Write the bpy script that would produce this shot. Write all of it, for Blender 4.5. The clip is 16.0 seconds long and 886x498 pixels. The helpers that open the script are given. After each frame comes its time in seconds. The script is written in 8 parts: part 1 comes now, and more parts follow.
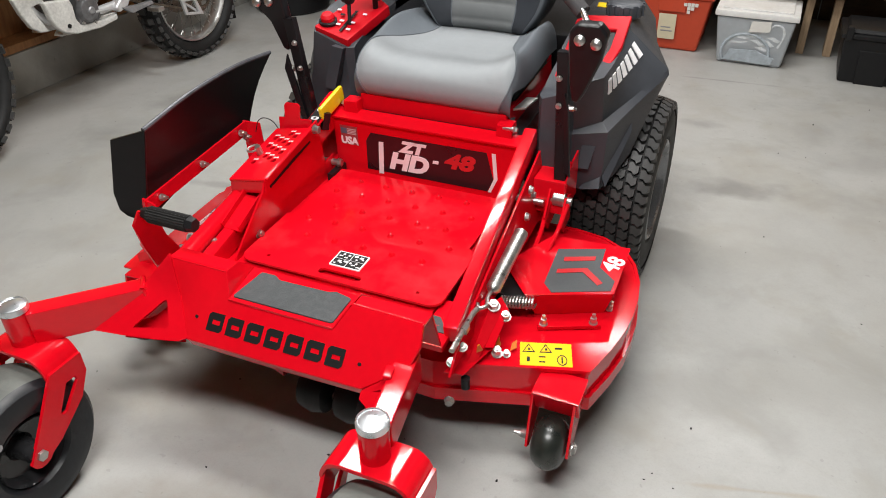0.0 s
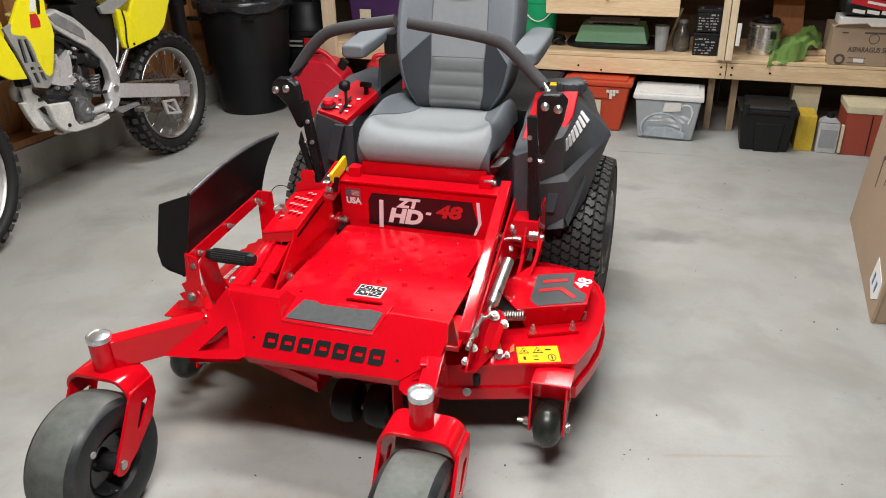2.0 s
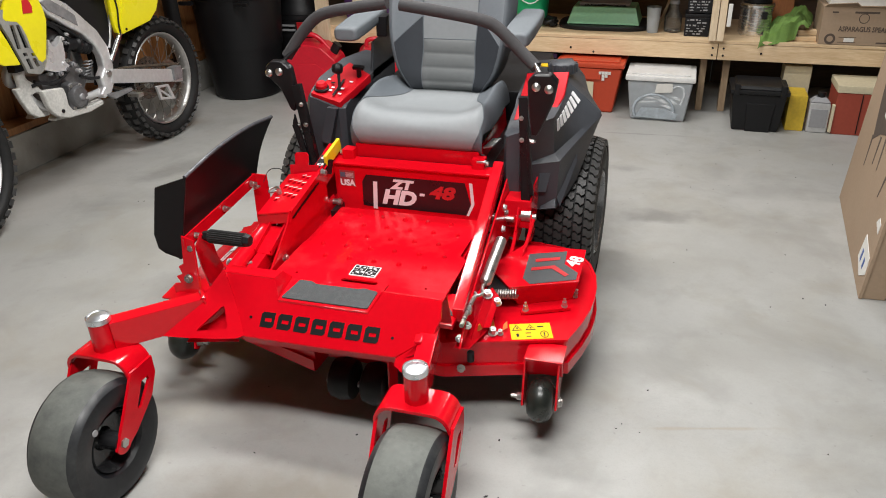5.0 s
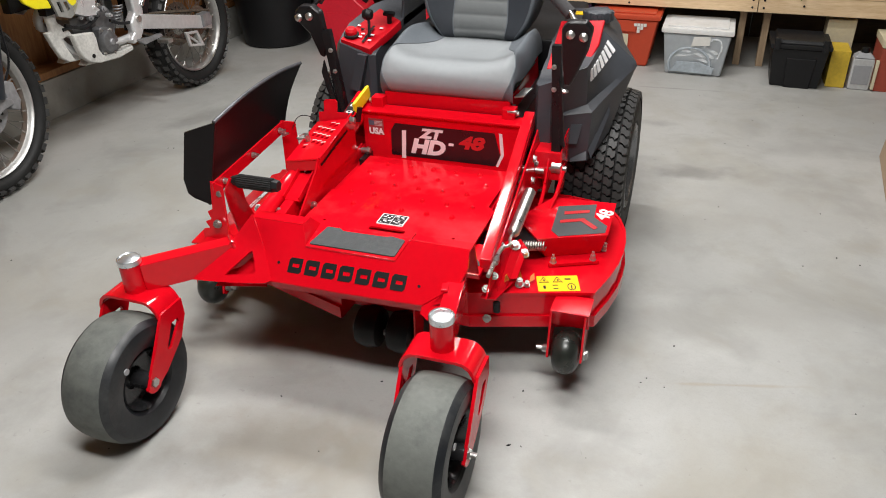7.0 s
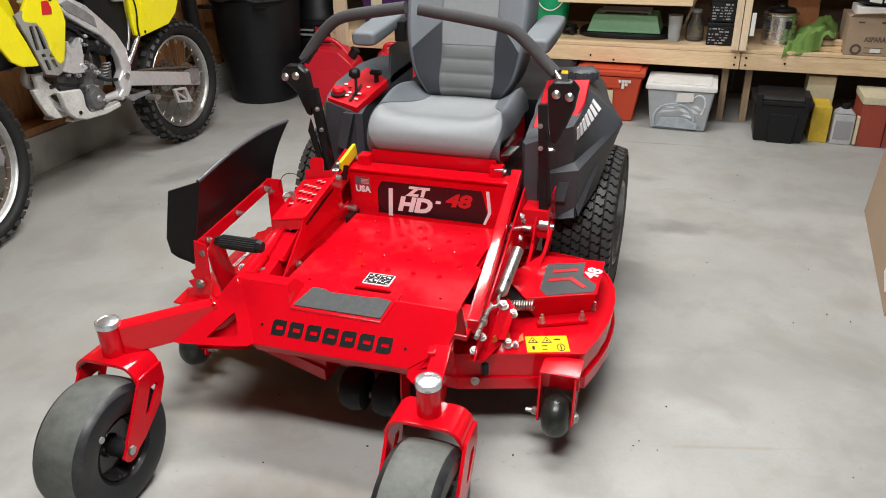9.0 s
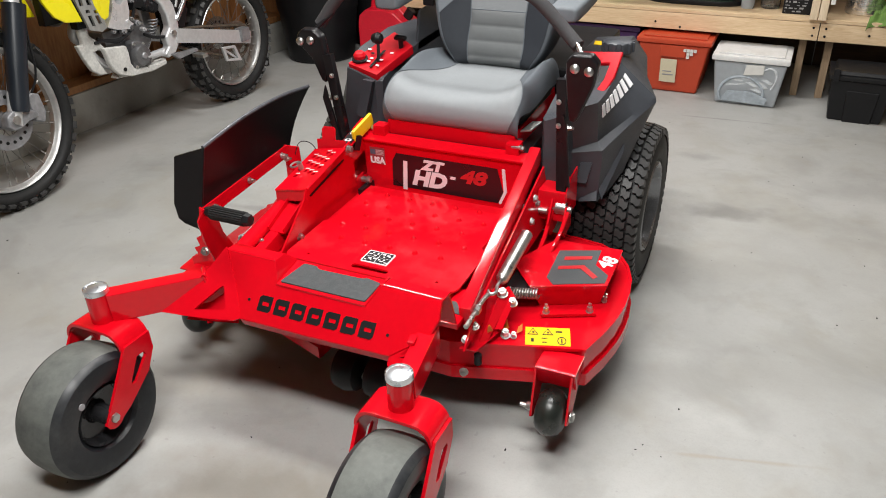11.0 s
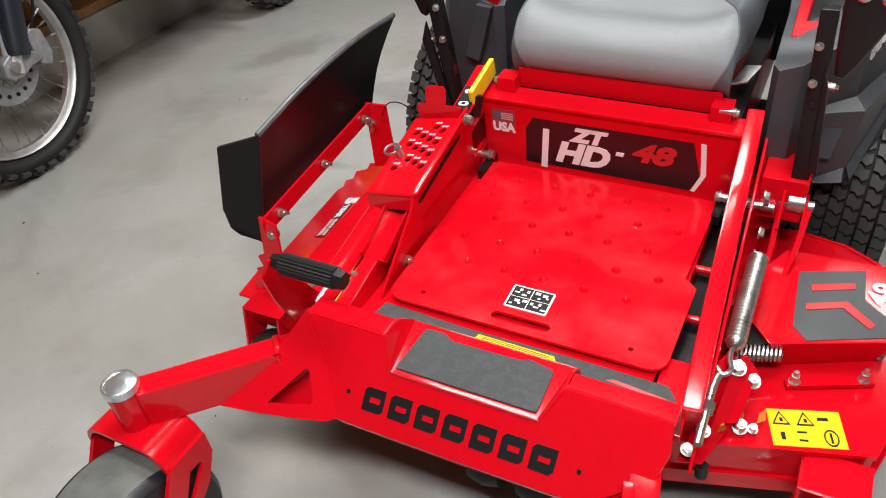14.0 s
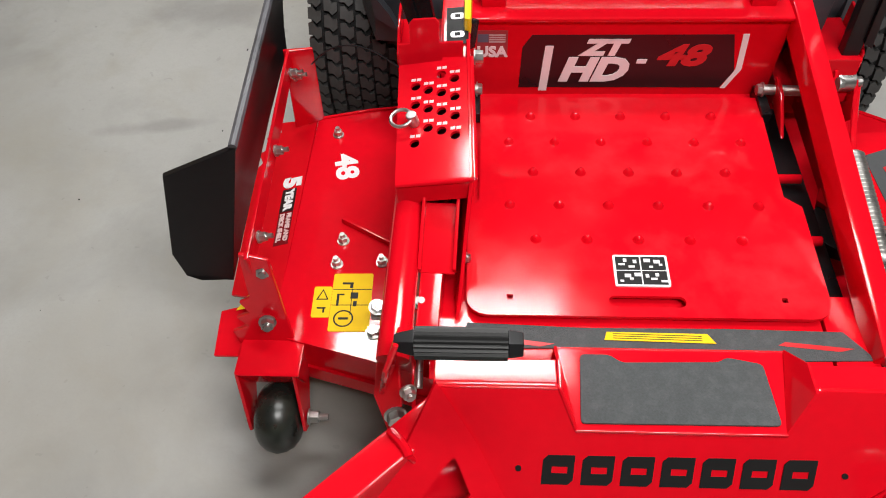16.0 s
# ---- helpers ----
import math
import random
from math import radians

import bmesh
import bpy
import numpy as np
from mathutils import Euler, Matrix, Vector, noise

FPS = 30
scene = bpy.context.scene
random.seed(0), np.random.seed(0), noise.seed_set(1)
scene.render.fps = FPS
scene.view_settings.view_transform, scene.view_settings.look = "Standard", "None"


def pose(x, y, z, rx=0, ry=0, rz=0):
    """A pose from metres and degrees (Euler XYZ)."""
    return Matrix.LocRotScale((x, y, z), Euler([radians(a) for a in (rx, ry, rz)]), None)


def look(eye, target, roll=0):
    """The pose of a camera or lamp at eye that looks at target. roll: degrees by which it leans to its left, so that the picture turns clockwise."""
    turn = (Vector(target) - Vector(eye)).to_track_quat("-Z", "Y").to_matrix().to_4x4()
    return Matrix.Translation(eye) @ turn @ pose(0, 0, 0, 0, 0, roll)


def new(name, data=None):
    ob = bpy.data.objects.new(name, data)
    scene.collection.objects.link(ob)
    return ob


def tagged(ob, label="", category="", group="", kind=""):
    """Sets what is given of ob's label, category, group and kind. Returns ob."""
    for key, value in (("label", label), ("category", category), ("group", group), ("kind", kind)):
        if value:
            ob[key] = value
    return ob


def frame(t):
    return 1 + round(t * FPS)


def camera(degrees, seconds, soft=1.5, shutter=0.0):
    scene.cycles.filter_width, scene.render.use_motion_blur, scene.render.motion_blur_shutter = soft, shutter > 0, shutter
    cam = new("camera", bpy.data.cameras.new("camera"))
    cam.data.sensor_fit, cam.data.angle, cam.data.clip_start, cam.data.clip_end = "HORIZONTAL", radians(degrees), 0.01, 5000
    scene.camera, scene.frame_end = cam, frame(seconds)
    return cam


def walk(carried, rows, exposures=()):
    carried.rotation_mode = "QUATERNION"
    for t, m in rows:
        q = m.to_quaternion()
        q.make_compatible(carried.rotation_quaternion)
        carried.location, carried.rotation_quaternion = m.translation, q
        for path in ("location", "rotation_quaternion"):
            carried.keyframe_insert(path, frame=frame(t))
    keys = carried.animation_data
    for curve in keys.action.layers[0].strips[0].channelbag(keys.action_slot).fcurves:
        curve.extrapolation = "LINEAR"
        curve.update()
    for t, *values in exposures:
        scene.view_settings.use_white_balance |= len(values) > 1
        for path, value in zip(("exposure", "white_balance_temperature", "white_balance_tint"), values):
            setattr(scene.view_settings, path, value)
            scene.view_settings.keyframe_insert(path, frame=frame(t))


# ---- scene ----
cam = camera(60.7, 16.0, soft=1.0)
PATH = [
    (0, (0.775, -0.907, 1.336), (0.088, 0.623, 0.246), -1.0),
    (0.5, (0.843, -1.056, 1.348), (0.171, 0.513, 0.305), -2.0),
    (1, (0.894, -1.191, 1.345), (0.153, 0.345, 0.301), -4.7),
    (1.5, (0.792, -1.316, 1.368), (0.143, 0.328, 0.433), -2.2),
    (2, (0.755, -1.362, 1.381), (0.195, 0.352, 0.514), -1.3),
    (2.5, (0.76, -1.384, 1.382), (0.224, 0.352, 0.546), -1.6),
    (3, (0.766, -1.389, 1.378), (0.234, 0.332, 0.509), -1.5),
    (3.5, (0.761, -1.388, 1.379), (0.215, 0.324, 0.5), -1.5),
    (3.7, (0.762, -1.392, 1.383), (0.206, 0.313, 0.497), -1.5),
    (5.8, (0.782, -1.392, 1.371), (0.245, 0.298, 0.446), -1.9),
    (6, (0.785, -1.395, 1.36), (0.2, 0.23, 0.351), -2.1),
    (6.5, (0.766, -1.395, 1.351), (0.168, 0.191, 0.289), -1.8),
    (7, (0.764, -1.392, 1.36), (0.17, 0.234, 0.358), -1.6),
    (7.5, (0.768, -1.382, 1.368), (0.183, 0.284, 0.429), -1.6),
    (8, (0.77, -1.378, 1.372), (0.196, 0.314, 0.474), -1.4),
    (8.5, (0.768, -1.378, 1.377), (0.187, 0.316, 0.487), -1.6),
    (9, (0.756, -1.355, 1.369), (0.173, 0.34, 0.483), -1.3),
    (9.5, (0.753, -1.341, 1.368), (0.169, 0.353, 0.48), -1.2),
    (9.7, (0.749, -1.337, 1.373), (0.171, 0.351, 0.469), -0.7),
    (12, (1.0, -1.021, 1.339), (0.127, 0.447, 0.298), -2.5),
    (12.5, (0.905, -0.952, 1.328), (0.041, 0.481, 0.233), -2.4),
    (13, (0.733, -0.825, 1.343), (0.143, 0.705, 0.199), 0.4),
    (13.5, (0.602, -0.756, 1.321), (-0.08, 0.742, 0.185), -0.0),
    (14, (0.379, -0.598, 1.288), (-0.43, 0.744, 0.045), -6.7),
    (14.5, (0.129, -0.529, 1.272), (-0.568, 0.756, -0.093), -4.8),
    (15, (-0.091, -0.489, 1.264), (-0.34, 0.848, -0.203), -1.8),
    (15.5, (-0.173, -0.391, 1.243), (-0.364, 0.901, -0.272), -2.5),
    (16, (-0.233, -0.374, 1.244), (-0.331, 0.903, -0.292), -2.7),
]
EXPOSE = [(0, 0.0), (2.5, 0.0), (6.5, -0.02), (8, 0.0), (9, 0.04), (12.5, 0.05), (14, -0.04), (15, -0.16), (16, -0.17)]
walk(cam, [(t, look(eye, target, roll)) for t, eye, target, roll in PATH], EXPOSE)

# ---- light ----
world = bpy.data.worlds.new("garage_world")
scene.world = world
world.use_nodes = True
world.node_tree.nodes["Background"].inputs[0].default_value = (0.9, 0.95, 1.0, 1)
world.node_tree.nodes["Background"].inputs[1].default_value = 0.02
# the first follows the highlights; the rest are unseen, added to balance the brightness
LAMPS = [(-0.5, 1.5, 0.98), (0.3, 0.35, 0.68), (0.5, -1.0, 1.45), (0.7, 2.85, 0.52)]
POWER = 53.0
for lx, ly, gain in LAMPS:
    lamp = bpy.data.lights.new("unseen_strip_glow", "AREA")
    lamp.shape, lamp.size, lamp.size_y = "RECTANGLE", 1.3, 0.28
    lamp.energy = POWER * gain
    lamp.color = (1.0, 0.99, 0.972)
    lob = new("unseen_strip_glow", lamp)
    lob.matrix_world = pose(lx, ly, 2.615)
scene.view_settings.exposure = 0.0

# ---- materials ----


def mat(name, base, rough=0.5, metal=0.0, var=0.12, scale=6.0, fine=60.0, bump=0.0, bump_scale=80.0, coat=0.0, dirt=None,
        dirt_amount=0.0, dirt_scale=2.5, rand=0.0, rough_var=0.08, transmission=0.0, spec=0.5, stretch=(1, 1, 1)):
    """A surface with large and fine variation of its colour, its gloss and its relief."""
    m = bpy.data.materials.new(name)
    m.use_nodes = True
    nt = m.node_tree
    n, l = nt.nodes, nt.links
    b = n["Principled BSDF"]
    tc = n.new("ShaderNodeTexCoord")
    mp = n.new("ShaderNodeMapping")
    mp.inputs["Scale"].default_value = stretch
    l.new(tc.outputs["Object"], mp.inputs["Vector"])
    big = n.new("ShaderNodeTexNoise")
    big.inputs["Scale"].default_value = scale
    big.inputs["Detail"].default_value = 5
    l.new(mp.outputs["Vector"], big.inputs["Vector"])
    small = n.new("ShaderNodeTexNoise")
    small.inputs["Scale"].default_value = fine
    small.inputs["Detail"].default_value = 3
    l.new(mp.outputs["Vector"], small.inputs["Vector"])
    add = n.new("ShaderNodeMath")
    add.operation = "ADD"
    l.new(big.outputs["Fac"], add.inputs[0])
    l.new(small.outputs["Fac"], add.inputs[1])
    half = n.new("ShaderNodeMapRange")
    half.inputs["From Min"].default_value, half.inputs["From Max"].default_value = 0.6, 1.4
    half.inputs["To Min"].default_value, half.inputs["To Max"].default_value = 1 - var, 1 + var
    l.new(add.outputs[0], half.inputs["Value"])
    val = half.outputs[0]
    if rand:
        oi = n.new("ShaderNodeObjectInfo")
        rr = n.new("ShaderNodeMapRange")
        rr.inputs["To Min"].default_value, rr.inputs["To Max"].default_value = 1 - rand, 1 + rand
        l.new(oi.outputs["Random"], rr.inputs["Value"])
        mu = n.new("ShaderNodeMath")
        mu.operation = "MULTIPLY"
        l.new(val, mu.inputs[0])
        l.new(rr.outputs[0], mu.inputs[1])
        val = mu.outputs[0]
    hsv = n.new("ShaderNodeHueSaturation")
    hsv.inputs["Color"].default_value = (*base, 1)
    l.new(val, hsv.inputs["Value"])
    col = hsv.outputs["Color"]
    if dirt is not None:
        dn = n.new("ShaderNodeTexNoise")
        dn.inputs["Scale"].default_value = dirt_scale
        dn.inputs["Detail"].default_value = 8
        dn.inputs["Roughness"].default_value = 0.65
        l.new(mp.outputs["Vector"], dn.inputs["Vector"])
        dr = n.new("ShaderNodeMapRange")
        dr.inputs["From Min"].default_value, dr.inputs["From Max"].default_value = 0.48, 0.72
        dr.inputs["To Max"].default_value = dirt_amount
        l.new(dn.outputs["Fac"], dr.inputs["Value"])
        mx = n.new("ShaderNodeMix")
        mx.data_type = "RGBA"
        l.new(dr.outputs[0], mx.inputs["Factor"])
        l.new(col, mx.inputs["A"])
        mx.inputs["B"].default_value = (*dirt, 1)
        col = mx.outputs["Result"]
    l.new(col, b.inputs["Base Color"])
    rm = n.new("ShaderNodeMapRange")
    rm.inputs["From Min"].default_value, rm.inputs["From Max"].default_value = 0.3, 0.7
    rm.inputs["To Min"].default_value, rm.inputs["To Max"].default_value = max(0.02, rough - rough_var), min(1, rough + rough_var)
    l.new(big.outputs["Fac"], rm.inputs["Value"])
    l.new(rm.outputs[0], b.inputs["Roughness"])
    b.inputs["Metallic"].default_value = metal
    b.inputs["Coat Weight"].default_value = coat
    b.inputs["Coat Roughness"].default_value = 0.06
    b.inputs["Transmission Weight"].default_value = transmission
    b.inputs["Specular IOR Level"].default_value = spec
    if bump:
        bt = n.new("ShaderNodeTexNoise")
        bt.inputs["Scale"].default_value = bump_scale
        bt.inputs["Detail"].default_value = 4
        l.new(mp.outputs["Vector"], bt.inputs["Vector"])
        bp = n.new("ShaderNodeBump")
        bp.inputs["Strength"].default_value = bump
        bp.inputs["Distance"].default_value = 0.002
        l.new(bt.outputs["Fac"], bp.inputs["Height"])
        l.new(bp.outputs["Normal"], b.inputs["Normal"])
    return m


def concrete(name, base, stain, dark, spots=()):
    """Trowelled concrete: broad pale and dark clouds, small stains, fine pores."""
    m = bpy.data.materials.new(name)
    m.use_nodes = True
    n, l = m.node_tree.nodes, m.node_tree.links
    b = n["Principled BSDF"]
    tc = n.new("ShaderNodeTexCoord")
    col = None
    warm = (stain[0] * 0.98, stain[1] * 0.92, stain[2] * 0.79)       # old brown dirt
    for sc, lo, hi, tint, amount, detail in ((0.9, 0.42, 0.7, stain, 0.75, 6), (2.6, 0.5, 0.72, dark, 0.55, 8), (1.7, 0.5, 0.7, warm, 0.5, 9), (5.2, 0.54, 0.74, warm, 0.45, 9), (7.0, 0.52, 0.78, stain, 0.4, 7),
                                             (18.0, 0.55, 0.8, stain, 0.35, 6), (36.0, 0.7, 0.73, dark, 0.3, 2), (70.0, 0.5, 0.85, stain, 0.3, 4), (210.0, 0.5, 0.8, stain, 0.35, 2)):
        t = n.new("ShaderNodeTexNoise")
        t.inputs["Scale"].default_value, t.inputs["Detail"].default_value, t.inputs["Roughness"].default_value = sc, detail, 0.6
        t.inputs["Distortion"].default_value = 0.4
        l.new(tc.outputs["Object"], t.inputs["Vector"])
        r = n.new("ShaderNodeMapRange")
        r.inputs["From Min"].default_value, r.inputs["From Max"].default_value, r.inputs["To Max"].default_value = lo, hi, amount
        l.new(t.outputs["Fac"], r.inputs["Value"])
        x = n.new("ShaderNodeMix")
        x.data_type = "RGBA"
        l.new(r.outputs[0], x.inputs["Factor"])
        x.inputs["A"].default_value = (*base, 1)
        if col is not None:
            l.new(col, x.inputs["A"])
        x.inputs["B"].default_value = (*tint, 1)
        col = x.outputs["Result"]
    edge = n.new("ShaderNodeTexNoise")
    edge.inputs["Scale"].default_value, edge.inputs["Detail"].default_value = 9.0, 8
    l.new(tc.outputs["Object"], edge.inputs["Vector"])
    for x, y, rx, ry, turn, amount, *tone in spots:        # old spills, scuffs and one broad painted shade on the floor
        mp = n.new("ShaderNodeMapping")
        mp.vector_type = "TEXTURE"
        mp.inputs["Location"].default_value, mp.inputs["Rotation"].default_value, mp.inputs["Scale"].default_value = (x, y, 0), (0, 0, radians(turn)), (rx, ry, 1)
        l.new(tc.outputs["Object"], mp.inputs["Vector"])
        ln = n.new("ShaderNodeVectorMath")
        ln.operation = "LENGTH"
        l.new(mp.outputs["Vector"], ln.inputs[0])
        ad = n.new("ShaderNodeMath")
        ad.operation = "MULTIPLY_ADD"
        l.new(edge.outputs["Fac"], ad.inputs[0])
        ad.inputs[1].default_value = 1.6
        l.new(ln.outputs["Value"], ad.inputs[2])
        r = n.new("ShaderNodeMapRange")
        r.inputs["From Min"].default_value, r.inputs["From Max"].default_value, r.inputs["To Min"].default_value, r.inputs["To Max"].default_value = 1.1, 1.8, amount, 0.0
        l.new(ad.outputs[0], r.inputs["Value"])
        x_ = n.new("ShaderNodeMix")
        x_.data_type = "RGBA"
        l.new(r.outputs[0], x_.inputs["Factor"])
        l.new(col, x_.inputs["A"])
        x_.inputs["B"].default_value = (*tone, 1) if tone else (0.13, 0.125, 0.12, 1)
        col = x_.outputs["Result"]
    l.new(col, b.inputs["Base Color"])
    g = n.new("ShaderNodeTexNoise")
    g.inputs["Scale"].default_value, g.inputs["Detail"].default_value = 3.0, 6
    l.new(tc.outputs["Object"], g.inputs["Vector"])
    r = n.new("ShaderNodeMapRange")
    r.inputs["To Min"].default_value, r.inputs["To Max"].default_value = 0.42, 0.72
    l.new(g.outputs["Fac"], r.inputs["Value"])
    l.new(r.outputs[0], b.inputs["Roughness"])
    f = n.new("ShaderNodeTexNoise")
    f.inputs["Scale"].default_value, f.inputs["Detail"].default_value = 90.0, 6
    l.new(tc.outputs["Object"], f.inputs["Vector"])
    bp = n.new("ShaderNodeBump")
    bp.inputs["Strength"].default_value, bp.inputs["Distance"].default_value = 0.12, 0.002
    l.new(f.outputs["Fac"], bp.inputs["Height"])
    l.new(bp.outputs["Normal"], b.inputs["Normal"])
    return m


def wood(name, base, dark, along=(6, 6, 0.6), rand=0.08, rough=0.6):
    """Sawn softwood with stretched grain and darker streaks."""
    m = bpy.data.materials.new(name)
    m.use_nodes = True
    n, l = m.node_tree.nodes, m.node_tree.links
    b = n["Principled BSDF"]
    tc = n.new("ShaderNodeTexCoord")
    mp = n.new("ShaderNodeMapping")
    mp.inputs["Scale"].default_value = along
    l.new(tc.outputs["Object"], mp.inputs["Vector"])
    a = n.new("ShaderNodeTexNoise")
    a.inputs["Scale"].default_value, a.inputs["Detail"].default_value, a.inputs["Distortion"].default_value = 5.0, 6, 1.2
    l.new(mp.outputs["Vector"], a.inputs["Vector"])
    c = n.new("ShaderNodeTexNoise")
    c.inputs["Scale"].default_value, c.inputs["Detail"].default_value = 40.0, 4
    l.new(mp.outputs["Vector"], c.inputs["Vector"])
    ad = n.new("ShaderNodeMath")
    ad.operation = "ADD"
    l.new(a.outputs["Fac"], ad.inputs[0])
    l.new(c.outputs["Fac"], ad.inputs[1])
    r = n.new("ShaderNodeValToRGB")
    r.color_ramp.elements[0].position, r.color_ramp.elements[0].color = 0.35, (*base, 1)
    r.color_ramp.elements[1].position, r.color_ramp.elements[1].color = 0.75, (*dark, 1)
    h = n.new("ShaderNodeMath")
    h.operation = "MULTIPLY"
    h.inputs[1].default_value = 0.55
    l.new(ad.outputs[0], h.inputs[0])
    l.new(h.outputs[0], r.inputs["Fac"])
    oi = n.new("ShaderNodeObjectInfo")
    rr = n.new("ShaderNodeMapRange")
    rr.inputs["To Min"].default_value, rr.inputs["To Max"].default_value = 1 - rand, 1 + rand
    l.new(oi.outputs["Random"], rr.inputs["Value"])
    hv = n.new("ShaderNodeHueSaturation")
    l.new(rr.outputs[0], hv.inputs["Value"])
    l.new(r.outputs["Color"], hv.inputs["Color"])
    l.new(hv.outputs["Color"], b.inputs["Base Color"])
    b.inputs["Roughness"].default_value = rough
    bp = n.new("ShaderNodeBump")
    bp.inputs["Strength"].default_value, bp.inputs["Distance"].default_value = 0.2, 0.002
    l.new(c.outputs["Fac"], bp.inputs["Height"])
    l.new(bp.outputs["Normal"], b.inputs["Normal"])
    return m


RED = mat("red_paint", (0.63, 0.0028, 0.011), 0.1, var=0.06, scale=4, bump=0.03, bump_scale=55, dirt=(0.5, 0.02, 0.025), dirt_amount=0.12, rough_var=0.04, spec=0.42)
RED_SCUFF = mat("scuffed_red_paint", (0.63, 0.0028, 0.011), 0.1, var=0.06, scale=7, bump=0.05, bump_scale=40, dirt=(0.64, 0.075, 0.085),
                dirt_amount=0.2, dirt_scale=9, stretch=(1, 1, 1), rough_var=0.09, spec=0.36)
RED_PLASTIC = mat("red_plastic", (0.55, 0.004, 0.012), 0.5, spec=0.2, var=0.05, bump=0.1, bump_scale=400)
BLACK_PAINT = mat("black_paint", (0.008, 0.007, 0.008), 0.3, var=0.2, spec=0.35, bump=0.05, bump_scale=250)
CHARCOAL = mat("charcoal_plastic", (0.046, 0.05, 0.058), 0.4, var=0.1, bump=0.25, bump_scale=420, spec=0.45)
ROLLER = mat("worn_black_roller", (0.014, 0.016, 0.014), 0.32, spec=0.5, var=0.3, scale=14, dirt=(0.05, 0.055, 0.035), dirt_amount=0.3, dirt_scale=20)
BLACK_PLASTIC = mat("black_plastic", (0.008, 0.008, 0.009), 0.45, spec=0.3, var=0.15, bump=0.15, bump_scale=300)
RUBBER_SHEET = mat("black_rubber_sheet", (0.006, 0.0055, 0.006), 0.42, spec=0.3, var=0.2, scale=3, bump=0.08, bump_scale=120)
TYRE = mat("tyre_rubber", (0.011, 0.011, 0.011), 0.62, spec=0.3, var=0.25, bump=0.2, bump_scale=160, dirt=(0.045, 0.042, 0.038), dirt_amount=0.2, dirt_scale=9)
CASTER_TYRE = mat("smooth_tyre_rubber", (0.013, 0.0145, 0.017), 0.42, var=0.3, bump=0.1, bump_scale=120, dirt=(0.09, 0.09, 0.085), dirt_amount=0.5, dirt_scale=7, spec=0.4)
TREAD = mat("tyre_tread_rubber", (0.038, 0.037, 0.036), 0.5, var=0.3, bump=0.2, bump_scale=160, rand=0.1)
TREAD_DUSTY = mat("dusty_tyre_tread", (0.125, 0.132, 0.12), 0.7, var=0.14, scale=14, bump=0.2, bump_scale=140, dirt=(0.03, 0.033, 0.034), dirt_amount=0.8, dirt_scale=7)
RIM_DARK = mat("dark_rim", (0.03, 0.03, 0.032), 0.2, metal=0.3, var=0.2, spec=0.6)
RIM_STEEL = mat("grey_steel_rim", (0.24, 0.245, 0.255), 0.28, metal=0.75, var=0.15)
CHROME = mat("chrome", (0.8, 0.81, 0.83), 0.24, metal=1.0, var=0.04, rough_var=0.04)
ZINC = mat("zinc_plated_steel", (0.52, 0.51, 0.49), 0.34, metal=0.95, var=0.15, scale=30)
ALU = mat("brushed_aluminium", (0.6, 0.6, 0.6), 0.4, metal=0.5, var=0.12, scale=12)
ALU_FRAME = mat("frame_aluminium", (0.76, 0.76, 0.77), 0.34, metal=0.6, var=0.15, scale=12, bump=0.1, bump_scale=120)
SPOKE = mat("dull_spoke_steel", (0.2, 0.19, 0.18), 0.4, metal=0.8)
ALU_CAST = mat("cast_aluminium", (0.3, 0.3, 0.31), 0.5, metal=0.6, var=0.25, scale=20, bump=0.3, bump_scale=200)
VINYL_LIGHT = mat("light_grey_vinyl", (0.225, 0.238, 0.247), 0.6, spec=0.35, var=0.06, bump=0.35, bump_scale=520)
VINYL_MID = mat("mid_grey_vinyl", (0.105, 0.118, 0.132), 0.6, spec=0.35, var=0.06, bump=0.35, bump_scale=520)
VINYL_WING = mat("blue_grey_vinyl", (0.155, 0.172, 0.19), 0.6, spec=0.35, var=0.06, bump=0.35, bump_scale=520)
VINYL_ARM = mat("armrest_vinyl", (0.13, 0.145, 0.158), 0.6, spec=0.35, var=0.06, bump=0.35, bump_scale=520)
VINYL_DARK = mat("dark_grey_vinyl", (0.026, 0.03, 0.037), 0.6, spec=0.35, var=0.08, bump=0.35, bump_scale=520)
FOAM = mat("dark_foam_grip", (0.04, 0.038, 0.04), 0.8, var=0.15, bump=0.5, bump_scale=500)
GRIP_STRIP = mat("grey_grip_tape", (0.055, 0.06, 0.062), 0.85, var=0.25, fine=400, bump=0.8, bump_scale=500, dirt=(0.2, 0.2, 0.2), dirt_amount=0.15, dirt_scale=60)
DECAL_BLACK = mat("black_decal", (0.02, 0.008, 0.01), 0.3, var=0.1)
DECAL_GREY = mat("grey_decal", (0.06, 0.065, 0.068), 0.45, var=0.12, fine=200)
WHITE_INK = mat("white_ink", (0.75, 0.73, 0.74), 0.4, var=0.05)
RED_INK = mat("red_ink", (0.5, 0.015, 0.02), 0.4, var=0.05)
FADED_INK = mat("faded_pale_print", (0.72, 0.5, 0.5), 0.5)
BLACK_INK = mat("black_ink", (0.008, 0.008, 0.008), 0.55, spec=0.25, var=0.1)
YELLOW_LABEL = mat("yellow_label", (0.78, 0.5, 0.008), 0.7, var=0.06, spec=0.2)
YELLOW_GRIP = mat("yellow_plastic", (0.8, 0.62, 0.01), 0.4, var=0.05)
YELLOW_BIKE = mat("yellow_bodywork", (0.8, 0.7, 0.008), 0.3, var=0.05, coat=0.3, dirt=(0.5, 0.42, 0.08), dirt_amount=0.2)
